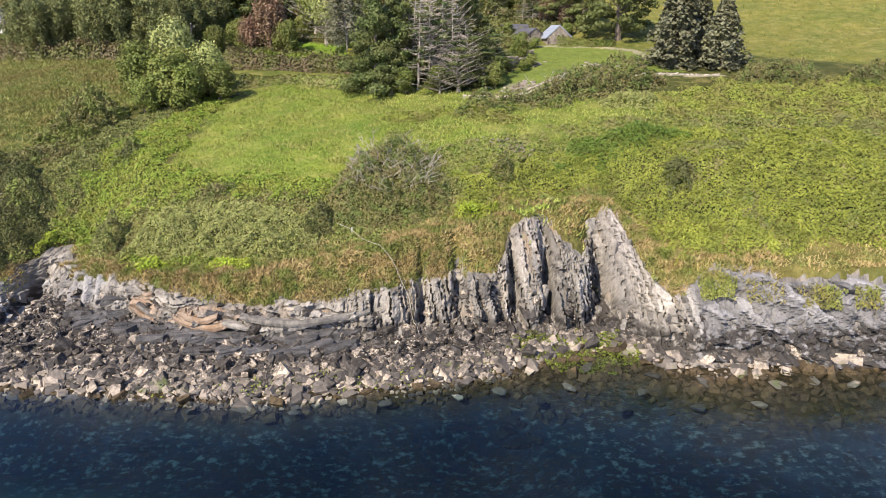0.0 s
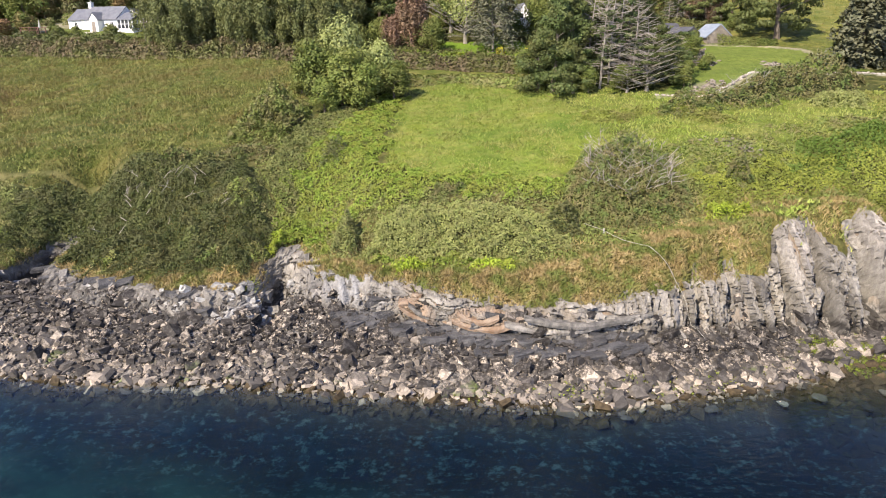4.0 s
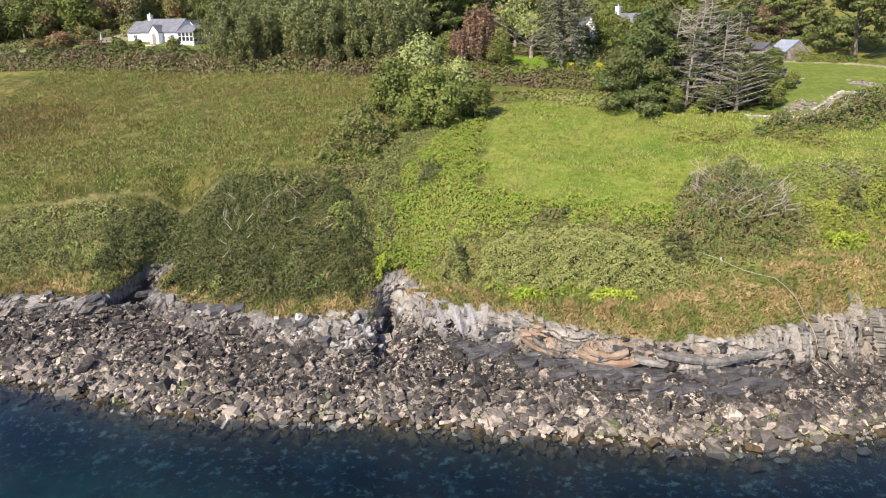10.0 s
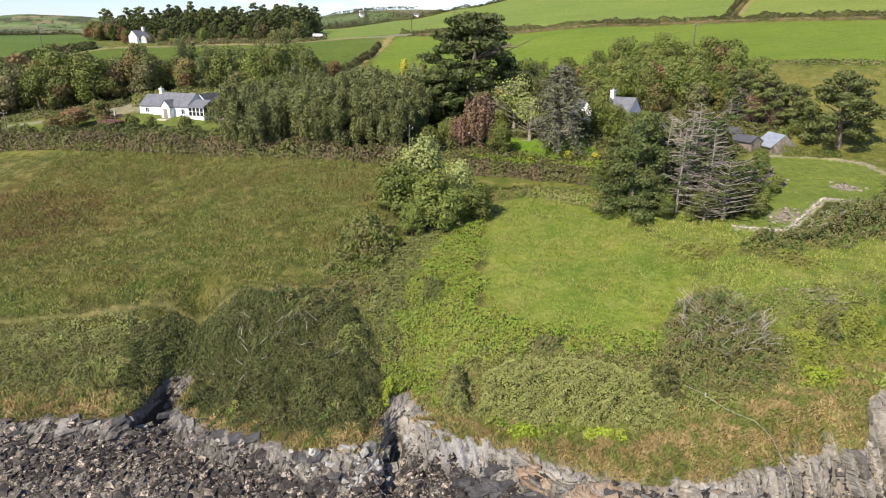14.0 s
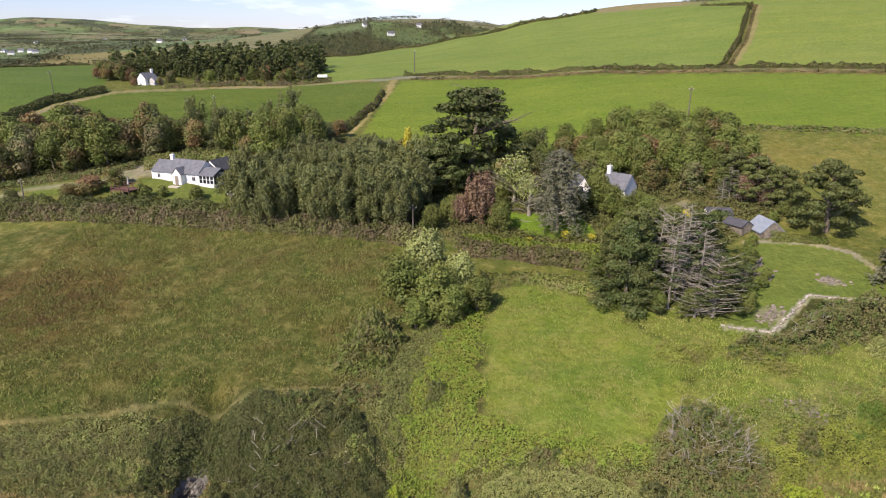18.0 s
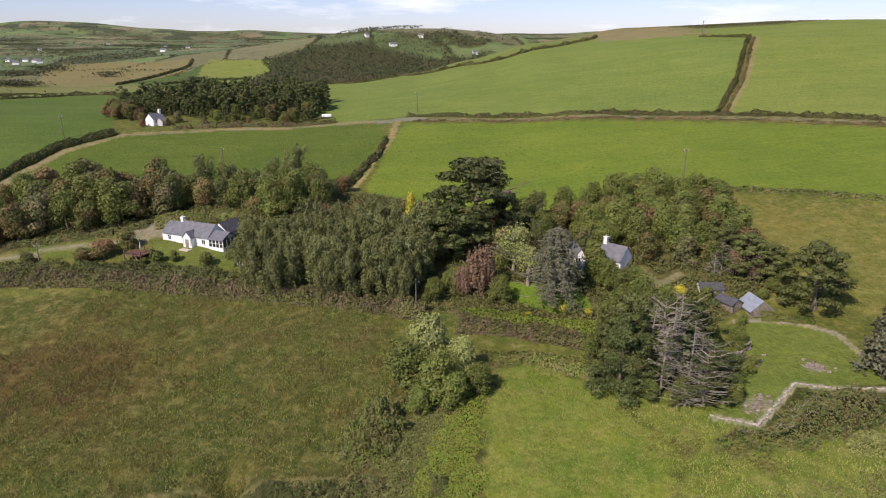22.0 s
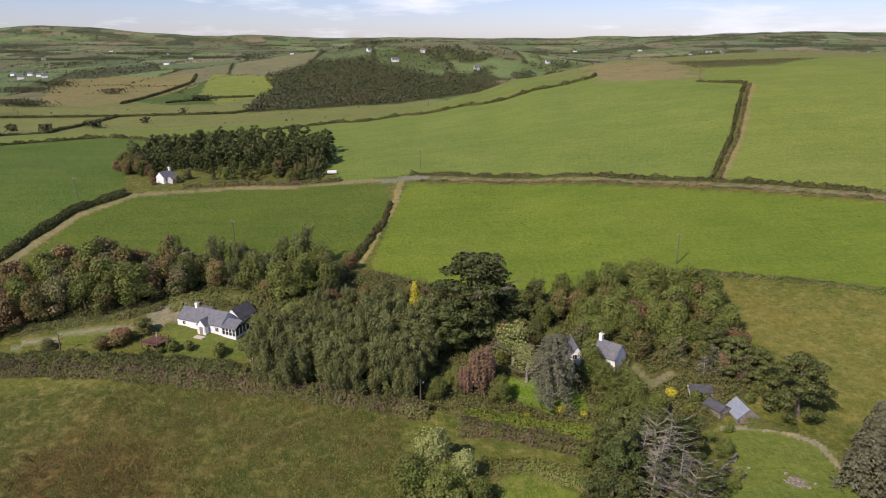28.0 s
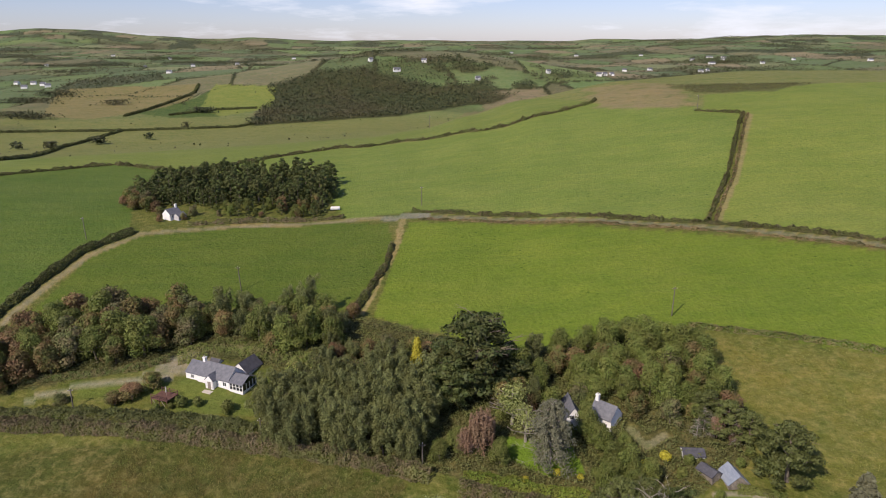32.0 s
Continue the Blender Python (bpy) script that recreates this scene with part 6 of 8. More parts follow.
rr = np.random.default_rng(7)
protos = {}
for k in range(4):
    protos["broad", k] = tree("broadleaf_tree", "leafy green broadleaf tree in the wood", "tree", crown("crown", 20 + k, lobed(rr, 3.4, 8.6, 0.8, 16), 2450, 0.4, LEAF_GREEN), trunk_mesh("trunk", k, 6.5, 0.24, 6, 3, BARK))
    protos["willow", k] = tree("willow_tree", "grey-green willow with many upright shoots in the wood", "tree", crown("crown", 40 + k, [(rr.normal(0, 1.25), rr.normal(0, 1.25), rr.uniform(2.0, 8.6), rr.uniform(0.5, 1.0), rr.uniform(0.5, 1.0), rr.uniform(0.8, 1.7)) for _ in range(32)], 2300, 0.34, LEAF_WILLOW), trunk_mesh("trunk", 10 + k, 7.5, 0.15, 10, 2.4, BARK, 0.15))
    protos["autumn", k] = tree("turning_tree", "broadleaf tree with browning leaves in the wood", "tree", crown("crown", 60 + k, lobed(rr, 3.0, 6.8, 0.6, 14), 1650, 0.44, leafy("turning leaves", *(((0.114, 0.108, 0.036), (0.237, 0.165, 0.072), (0.114, 0.144, 0.036)), ((0.134, 0.083, 0.046), (0.248, 0.15, 0.077), (0.144, 0.124, 0.046)), ((0.093, 0.129, 0.036), (0.196, 0.196, 0.062), (0.196, 0.134, 0.057)), ((0.103, 0.093, 0.046), (0.196, 0.16, 0.083), (0.114, 0.134, 0.046)))[k])), trunk_mesh("trunk", 20 + k, 5, 0.2, 6, 2.6, BARK))
for k in range(3):
    protos["fir", k] = tree("plantation_conifer", "dark conifer in a sheltering plantation", "tree", crown("crown", 80 + k, dome(180 + k, 2.5, 9.6, 0.4, 22, 0.5), 560, 0.7, LEAF_PINE), trunk_mesh("trunk", 30 + k, 9, 0.16, 2, 1, BARK))
    protos["dead", k] = tree("dead_conifer", "bleached conifer with bare branches and a few dark needles", "tree", crown("crown", 84 + k, [(rr.normal(0, 1.2) + 0.5, rr.normal(0, 1.2), rr.uniform(2, 9.5), 0.9, 0.7, 0.3) for _ in range(12)], 330, 0.34, LEAF_GREY, 0.5), dead_wood("trunk", 40 + k))
    protos["shrub", k] = tree("garden_shrub", "rounded green shrub in the garden", "shrub", crown("crown", 90 + k, lobed(rr, 1.0, 1.7, 0.1, 6), 700, 0.22, LEAF_GREEN), trunk_mesh("trunk", 50 + k, 1.0, 0.06, 4, 0.6, BARK))
LEAF_FAN = leafy("olive pine needles", (0.055, 0.078, 0.022), (0.165, 0.185, 0.056), (0.1, 0.115, 0.036), clump=0.5)
protos["pine", 0] = tree("pine_tree", "tall dark spreading pine in the wood", "tree", crown("crown", 70, dome(70, 5.4, 13.2, 1.4, 56), 5600, 0.5, LEAF_PINE), trunk_mesh("trunk", 61, 13, 0.42, 14, 6, BARK, 0.25))
protos["pine", 1] = tree("pine_tree", "dark wind-shaped pine with a bare trunk by the lawn", "tree", crown("crown", 71, dome(71, 4.3, 9.8, 1.3, 46), 4600, 0.4, LEAF_FAN), trunk_mesh("trunk", 62, 9, 0.35, 12, 4.6, BARK, 0.3))
protos["wind", 0] = tree("windswept_pine", "half-dead windswept pine with grey twigs beside the meadow", "tree", crown("crown", 79, swept_plates(79, 7.5, 3.8, 22), 1500, 0.34, LEAF_PINE, 0.5), trunk_mesh("trunk", 70, 7.2, 0.26, 34, 4.6, DEADWOOD, 0.12))
protos["cypress", 0] = tree("cypress_tree", "dense dark green cypress beside the meadow", "tree", crown("crown", 72, [(rr.normal(0, 1.9) * (1.1 - t), rr.normal(0, 1.9) * (1.1 - t), 0.8 + 12.2 * t, 1.5 * (1.15 - 0.6 * t), 1.5 * (1.15 - 0.6 * t), 0.75) for t in np.linspace(0, 1, 46)], 5200, 0.38, LEAF_PINE), trunk_mesh("trunk", 63, 12, 0.36, 6, 2, BARK))
protos["spruce", 0] = tree("spruce_tree", "grey-green drooping spruce on the garden lawn", "tree", conifer("crown", 73, 15.5, 6.4, 2.0, 5200, 0.36, LEAF_SILVER, 0.3, 11, 0.45), dead_wood("trunk", 64, 15.0, 5.6))
protos["spruce", 1] = tree("spruce_tree", "dense grey-green conifer beside the lawn", "tree", conifer("crown", 74, 10, 5.0, 0.3, 5200, 0.46, LEAF_SPRUCE, 0.1, 11), trunk_mesh("trunk", 65, 9, 0.3, 8, 2, BARK))
protos["rust", 0] = tree("copper_shrub", "rust-brown upright bushy tree with bare shoots", "tree", crown("crown", 75, [(1.5 * math.cos(k * 2.4) * (k / 44) ** 0.5, 1.5 * math.sin(k * 2.4) * (k / 44) ** 0.5, 4.2 - 1.6 * k / 44 + rr.normal(0, 0.4), 0.28, 0.28, 2.2) for k in range(44)], 3000, 0.26, LEAF_RUST, 0.5), trunk_mesh("trunk", 66, 6, 0.14, 16, 2.2, BARK, 0.1))
protos["bare", 0] = tree("garden_tree", "pale-limbed spreading tree with thin foliage on the lawn", "tree", crown("crown", 81, lobed(rr, 3.6, 7.6, 2.6, 12), 520, 0.36, LEAF_PALE), trunk_mesh("trunk", 71, 6.8, 0.3, 22, 4.0, DEADWOOD, 0.22))
protos["gold", 0] = tree("golden_conifer", "bright yellow conifer in the wood", "tree", crown("crown", 76, [(0, 0, 2.2, 1.3, 1.3, 2.2), (0.3, 0.2, 4.2, 0.8, 0.8, 1.4)], 1200, 0.34, LEAF_YELLOW), trunk_mesh("trunk", 67, 3.6, 0.15, 3, 1, BARK))
protos["pale", 0] = tree("silver_tree", "pale silvery-green tree in the field boundary", "tree", crown("crown", 77, lobed(rr, 3.1, 7.4, 0.4, 22, 0.9), 3600, 0.34, LEAF_PALE), trunk_mesh("trunk", 68, 5.5, 0.2, 8, 2.6, BARK))
protos["yellow", 0] = tree("golden_shrub", "yellow-green golden shrub in the garden", "shrub", crown("crown", 78, lobed(rr, 1.2, 1.8, 0.1, 6), 800, 0.26, LEAF_YELLOW), trunk_mesh("trunk", 69, 1.0, 0.06, 4, 0.6, BARK))
count = {}


def put(kind, x, y, s=1.0, tall=1.0, label="", turn=None):
    n = count[kind] = count.get(kind, -1) + 1
    variants = [k for a, k in protos if a == kind]
    return plant(protos[kind, variants[n % len(variants)]], x, y, s, turn, tall, label)


def grove(kinds, poly, step, lo, hi, seed, keep_off=()):
    """Trees on an uneven grid in a polygon."""
    g = random.Random(seed)
    p = np.array(poly)
    (x0, y0), (x1, y1) = p.min(0), p.max(0)
    y = y0
    while y < y1:
        x = x0 + g.uniform(0, step)
        while x < x1:
            px, py = x + g.uniform(-0.35, 0.35) * step, y + g.uniform(-0.35, 0.35) * step
            if inside(poly, px, py) and all(math.hypot(px - a, py - b) > r for a, b, r in keep_off):
                put(g.choice(kinds), px, py, g.uniform(lo, hi), g.uniform(0.88, 1.14))
            x += step
        y += step * 0.86


clear = [(-52, 137, 12), (33, 118, 4.6), (38, 113, 4.5), (50, 103, 5), (47, 107, 4), (-6.5, 136, 3), (6.4, 130, 4), (19, 111, 5)]
grove(["autumn", "autumn", "autumn", "broad"], [(-122, 134), (-112, 156), (-98, 167), (-76, 167), (-60, 161), (-62, 150), (-72, 146.5), (-92, 144), (-100, 139)], 4.9, 1.0, 1.5, 1)
grove(["autumn", "broad", "willow"], [(-62, 157), (-48, 151), (-40, 146), (-28, 143), (-22, 158), (-32, 163), (-60, 165)], 4.5, 0.85, 1.15, 2)
grove(["willow"], [(-39, 122), (-35, 116.5), (-20, 112.5), (-6, 110.8), (-3, 118), (-4, 131), (-16, 136), (-30, 134), (-40, 128)], 3.5, 0.85, 1.12, 3, clear)
grove(["autumn", "willow", "autumn"], [(-30, 135), (-12, 137), (2, 136), (4, 142), (-14, 147), (-28, 146)], 4.4, 0.7, 0.95, 4, clear)
grove(["broad", "autumn", "willow"], [(10, 122), (20, 118), (24, 132), (30, 143), (14, 142), (8, 138)], 4.6, 0.7, 1.0, 5, clear)
grove(["broad", "broad", "autumn", "broad"], [(24, 122), (30, 124), (40, 118), (45, 112), (56, 116), (55, 138), (48, 143), (30, 142)], 4.5, 0.75, 1.02, 6, clear)
for x, y, k in ((27.4, 116.4, 0.8), (23.6, 115.4, 0.55), (29.0, 112.6, 0.7)):
    put("broad", x, y, k, 1.0, "bushy green tree before the old house")
grove(["broad"], [(28, 100.5), (32, 99.5), (38, 101), (36, 107), (31, 112), (29, 108)], 4.2, 0.6, 0.85, 7, clear)
for x, y, s, h in ((6.4, 131.5, 1.75, 0.8), (1.0, 128, 0.9, 0.85)):
    put("pine", x, y, s, h)
    count["pine"] = -1
count["pine"] = 0
for x, y, s in ((60.5, 103, 1.15), (29.6, 94.5, 1.05),  (53.5, 113, 0.8), (50.5, 116, 0.75), (57, 111, 0.7), (33.5, 95.5, 0.9), (26.4, 94.5, 0.85), (38, 94.5, 0.75)):
    put("pine", x, y, s)
    count["pine"] = 0
for x, y, s, h in ((25.2, 86.6, 0.86, 1.05), (27.6, 88.8, 0.82, 1.1), (23.4, 88.6, 0.62, 0.85), (27.2, 85.2, 0.55, 0.8)):
    put("cypress", x, y, s, h)
for x, y, s, h, a in ((35.4, 82.2, 0.95, 0.7, 0), (36.8, 84.8, 1.0, 0.85, -15), (33.2, 82.6, 0.7, 0.55, 12), (39.0, 88.2, 0.85, 0.8, 5), (36.0, 92.6, 1.0, 1.35, -8), (32.6, 91.6, 0.95, 1.5, 20)):
    put("wind", x, y, s, h, "", a)
put("spruce", 19.6, 110.5, 0.95, 0.98)
put("spruce", 64.0, 88.0, 1.12, 1.05)
count["spruce"] = 0
put("spruce", 68.5, 93.5, 0.95, 1.05)
count["spruce"] = 0
put("spruce", 69.5, 86.5, 0.9, 1.0)
for x, y, s, h in ((30.6, 85.4, 0.9, 1.05), (32.2, 87.4, 0.95, 1.15), (35.0, 86.4, 0.85, 1.05), (36.8, 87.4, 0.75, 0.85), (34.0, 89.6, 0.95, 1.15), (30.0, 89.8, 0.9, 1.1), (49.5, 114, 0.6, 0.8), (51, 112.5, 0.55, 0.8), (54.5, 111, 0.6, 0.8), (47.6, 112.5, 0.5, 0.8), (55.8, 142, 0.35, 0.7)):
    put("dead", x, y, s, h)
put("rust", 6.8, 114.6, 1.6, 0.85)
put("rust", 3.4, 114, 1.1, 0.75)
put("rust", 51.4, 112.6, 0.85, 0.9, "brown leafless shoots of a tall shrub")
put("rust", 54.4, 111.2, 0.8, 0.85, "brown leafless shoots of a tall shrub")
put("bare", 15.6, 116.6, 1.0, 1.0)
put("bare", 13.2, 121.0, 1.15, 1.1)
put("gold", -6.6, 138.5, 1.1, 1.5)
for x, y, k in ((-4.6, 91.6, 0.62), (-2.2, 90.4, 0.55), (0.8, 94, 0.6)):
    put("willow", x, y, k, 0.95, "upright bushy willow in the field boundary")
put("pale", -2.4, 93.8, 1.2, 1.12)
put("pale", 2.6, 91.8, 0.95, 1.0)
for x, y, s in ((-5.0, 90.5, 1.05), (-1.5, 88, 0.95), (0.6, 90, 0.9), (-1.8, 97, 0.8), (5.0, 88.4, 0.7), (1.6, 86.4, 0.75), (-7.5, 93, 0.6), (-3.5, 85, 0.6)):
    put("broad", x, y, s, 0.85, "bushy green tree in the field boundary")
for x, y, s in ((28.2, 116.4, 0.6), (27.6, 125.5, 0.85), (30, 112.5, 0.6), (33.5, 110.5, 0.62), (36, 103.5, 0.75), (33, 106, 0.8), (30, 104, 0.8), (10, 111, 0.7), (-1.5, 112, 0.6), (1.5, 114.5, 0.65), (27, 97.5, 0.6), (23, 95, 0.5), (33, 84, 0.4), (29, 84.5, 0.42), (40, 82.5, 0.42), (44.5, 93.5, 0.5), (27, 86, 0.4)):
    put("broad", x, y, s, 0.9, "bushy green tree beside the garden")
for x, y, s, h in ((-66, 135.5, 0.85, 0.75), (-69.5, 132.5, 0.9, 0.7), (-73, 131.5, 0.8, 0.6), (-86, 133.5, 0.6, 0.6), (-74, 133.5, 0.4, 0.7)):
    put("autumn", x, y, s, h, "bushy tree beside the cottage drive")
for x, y, s in ((-57.2, 128.8, 1.6), (-53.6, 128.8, 1.3), (-46.6, 126.8, 1.7), (-62.5, 128, 1.1), (-40, 130, 1.3), (-59.5, 128.6, 0.9)):
    put("shrub", x, y, s, 1.0, "rounded clipped garden shrub on the cottage lawn")
for x, y, s in ((40.5, 108.5, 1.1), (36.5, 107.6, 0.8), (20.5, 108, 0.8), (24.6, 106.4, 0.7), (14.5, 106.8, 0.7)):
    put("yellow", x, y, s)
for x, y, s in ((44.5, 107, 1.3), (42.5, 104.5, 1.2), (47.5, 99.4, 1.0), (30, 108, 1.2), (22, 107.4, 1.0), (27.5, 106.6, 1.2), (53.5, 106, 1.1), (56, 108, 1.2), (45.5, 89.6, 1.0), (44.2, 87.6, 0.9)):
    put("shrub", x, y, s)
grove(["fir"], [(-122, 262), (-119, 290), (-100, 292), (-50, 286), (-44, 276), (-43, 248), (-60, 247), (-88, 247), (-106, 246), (-116, 250)], 4.0, 0.5, 1.12, 8, [(-97, 236, 9)])
grove(["fir", "autumn", "fir", "broad"], [(-89, 234), (-43, 233), (-43, 248), (-89, 248)], 4.6, 0.3, 0.62, 18, [(-97, 236, 9)])
grove(["autumn"], [(-124, 250), (-112, 238), (-105, 240), (-114, 250), (-122, 262)], 4, 0.7, 0.95, 9)
for x, y, s in ((-103, 236, 0.6), (-101, 230.5, 0.4), (-93, 232, 0.42), (-91, 236.5, 0.6), (-48, 245, 0.85), (-61, 244.5, 0.75), (-52, 243.5, 0.6), (-72, 243, 0.4), (-80, 242.5, 0.45), (-24, 161, 0.7), (-33, 160, 0.6)):
    put("autumn", x, y, s, 1.0, "rust-tinged tree at the plantation edge")


def hedge(line, height, width, per_m, leaf, mat, label, seed, ragged=0.35):
    """A grown-out hedge along a line, one mesh of leaf clumps."""
    rng = np.random.default_rng(seed)
    pts = np.array(line, float)
    seg = np.hypot(*np.diff(pts, axis=0).T)
    total = seg.sum()
    n, leaf = int(total * per_m * 2.3), leaf * 0.66
    s = rng.random(n) * total
    c = np.concatenate([[0], np.cumsum(seg)])
    i = np.clip(np.searchsorted(c, s) - 1, 0, len(seg) - 1)
    t = (s - c[i]) / seg[i]
    p = pts[i] * (1 - t)[:, None] + pts[i + 1] * t[:, None]
    d = (pts[i + 1] - pts[i]) / seg[i][:, None]
    a = rng.uniform(-0.15, math.pi + 0.15, n)
    wob = 1 + ragged * ripple(s, s * 0, 2.2, seed) + ragged * 0.6 * ripple(s, s * 0 + 3, 0.9, seed + 1)
    r = np.sqrt(rng.uniform(0.5, 1, n)) * wob
    off, up = np.cos(a) * r * width, np.abs(np.sin(a)) * r * height
    x, y = p[:, 0] - d[:, 1] * off, p[:, 1] + d[:, 0] * off
    nrm = np.stack([-d[:, 1] * np.cos(a), d[:, 0] * np.cos(a), np.abs(np.sin(a)) + 0.2], 1)
    root = tagged(new("hedge"), label, "hedge")
    # a row of shrubs, each about six metres long
    shrubs = max(2, int(total / (6 if total < 120 else 11)))
    which = np.clip(((s + rng.normal(0, 0.5, n)) / total * shrubs).astype(int), 0, shrubs - 1)
    pos = np.stack([x, y, land(x, y) + up], 1)
    for k in range(shrubs):
        m = which == k
        if m.any():
            part("shrub", mesh_from("shrub", *leaflets(rng, pos[m], np.full(m.sum(), leaf), nrm[m], 0.7), (mat,)), root)
    return root


LEAF_FERN = leafy("withered bracken", (0.16, 0.115, 0.055), (0.29, 0.22, 0.115), (0.12, 0.12, 0.045), patch=3)
hedge([(-120, 132), (-96, 127.5), (-80, 124.8), (-57, 121), (-38, 117.5), (-20, 113), (-8, 109.6), (-3, 108)], 2.5, 1.7, 120, 0.42, LEAF_HEDGE, "grown-out brownish hedge along the rough field", 61)
hedge([(-120, 134.5), (-96, 130), (-80, 127.6), (-62, 125.2), (-44, 121.5), (-39, 120.5)], 2.6, 2.1, 100, 0.42, LEAF_DARK, "thick dark green hedge below the cottage garden", 62)
hedge([(2, 104.5), (10, 103.2), (18, 100.6), (25, 97.2)], 2.2, 1.6, 120, 0.4, LEAF_HEDGE, "dark hedge below the garden", 63)
hedge([(3, 107.8), (12, 106.4), (20, 103.6), (26, 102)], 1.3, 1.4, 90, 0.36, LEAF_BRACKEN, "green hedge bank along the garden", 64)
hedge([(6, 95.5), (14, 96), (22, 92.6), (25, 90)], 0.9, 2.2, 80, 0.34, LEAF_SCRUB, "low green thicket at the meadow head", 65)
hedge([(57, 147.5), (75, 141.5), (94, 133.8), (112, 126), (140, 112)], 1.0, 1.1, 40, 0.42, LEAF_BROWN, "low brown hedge bank between two fields", 66)
scrub("gorse_thicket", gorse, 0.8, 1.0, 0.5, LEAF_BANK, "dark gorse and bracken on the hill top", 170, 5, 2, 9, category="gorse", bulk=0)
hedge([(-12, 233), (21, 224), (50, 215.5), (79, 204.5), (96, 197), (121, 184.5), (150, 171)], 1.2, 1.0, 50, 0.5, LEAF_BANK, "dark hedge beside the road", 67, 0.75)
hedge([(-10, 225.5), (21, 218.3), (50, 209.6), (79, 198.5), (121, 178.4), (150, 165)], 0.6, 0.7, 30, 0.45, LEAF_FERN, "withered bracken bank beside the road", 68, 0.8)
hedge([(82, 205.5), (92, 225), (101.6, 242.5), (118, 278), (128, 300), (137, 318), (131, 322), (118, 328)], 1.2, 0.75, 40, 0.5, LEAF_BANK, "dark hedge bank climbing the hill", 69, 0.85)
hedge([(84, 205), (94, 224.5), (103.8, 242), (120, 277), (130, 299), (139, 317.5)], 0.6, 0.6, 18, 0.5, LEAF_FERN, "withered bracken edge of a hedge bank", 70, 0.8)
hedge([(-36, 231), (-55, 230.5), (-75, 229.5), (-90, 227.5)], 1.3, 1.2, 55, 0.5, LEAF_HEDGE, "hedge below the plantation", 71, 0.7)
hedge([(-106, 221), (-116.5, 205), (-119.5, 186), (-122.5, 166), (-128, 140)], 2.2, 1.6, 80, 0.55, LEAF_DARK, "tall dark hedge along the road", 72)
hedge([(-17.2, 204), (-17.8, 190), (-21.6, 175), (-24, 165)], 1.5, 1.0, 60, 0.45, LEAF_BANK, "dark hedge along a farm lane", 73, 0.7)
hedge([(-260, 287), (-201, 304), (-161, 328), (-124, 310), (-100, 328), (-57, 365), (-10, 360), (32, 353.5), (60, 368), (81, 383), (84, 392)], 1.3, 1.1, 30, 0.7, LEAF_BANK, "dark hedge bank over the hill", 74, 0.9)
hedge([(-130, 272), (-123, 296), (-124, 309)], 1.4, 1.2, 30, 0.6, LEAF_HEDGE, "hedge beside the plantation", 75)
hedge([(51, 101.2), (55, 100.4), (59, 99.2)], 1.0, 0.8, 140, 0.26, LEAF_GREEN, "clipped green hedge above the lawn", 76)
hedge([(-64, 146), (-54, 149), (-42, 147), (-32, 144), (-30, 139), (-36, 141)], 2.0, 3.2, 130, 0.45, LEAF_SCRUB, "green scrub bank behind the cottage", 77)
hedge([(-71, 127.6), (-63, 126.2), (-56, 124.8), (-49, 123.6), (-43, 122.8)], 1.5, 1.5, 150, 0.3, LEAF_MOOR, "clipped dark hedge below the cottage lawn", 179, 0.25)
hedge([(-100, 143), (-84, 142.6), (-72, 143.4), (-66, 146)], 1.2, 1.2, 80, 0.4, LEAF_BROWN, "low brown hedge along the cottage drive", 78)

hedge([(-254, 384), (-308, 544), (-310, 654), (-208, 683), (-188, 742)], 2.2, 1.8, 16, 1.4, LEAF_DARK, "dark hedge winding through the valley", 79)
hedge([(-419, 642), (-369, 648), (-310, 654)], 2.2, 1.8, 16, 1.5, LEAF_DARK, "dark hedge across the valley floor", 80)
hedge([(-360, 771), (-353, 868), (-344, 954), (-361, 1021)], 2.6, 2.2, 14, 1.9, LEAF_DARK, "dark hedge beside a tan field", 81)
hedge([(-313, 780), (-275, 822), (-228, 836)], 2.4, 2.0, 14, 1.8, LEAF_DARK, "dark hedge below a bright green field", 82)
for p in protos.values():
    for o in (*p.children_recursive, p):
        bpy.data.objects.remove(o)


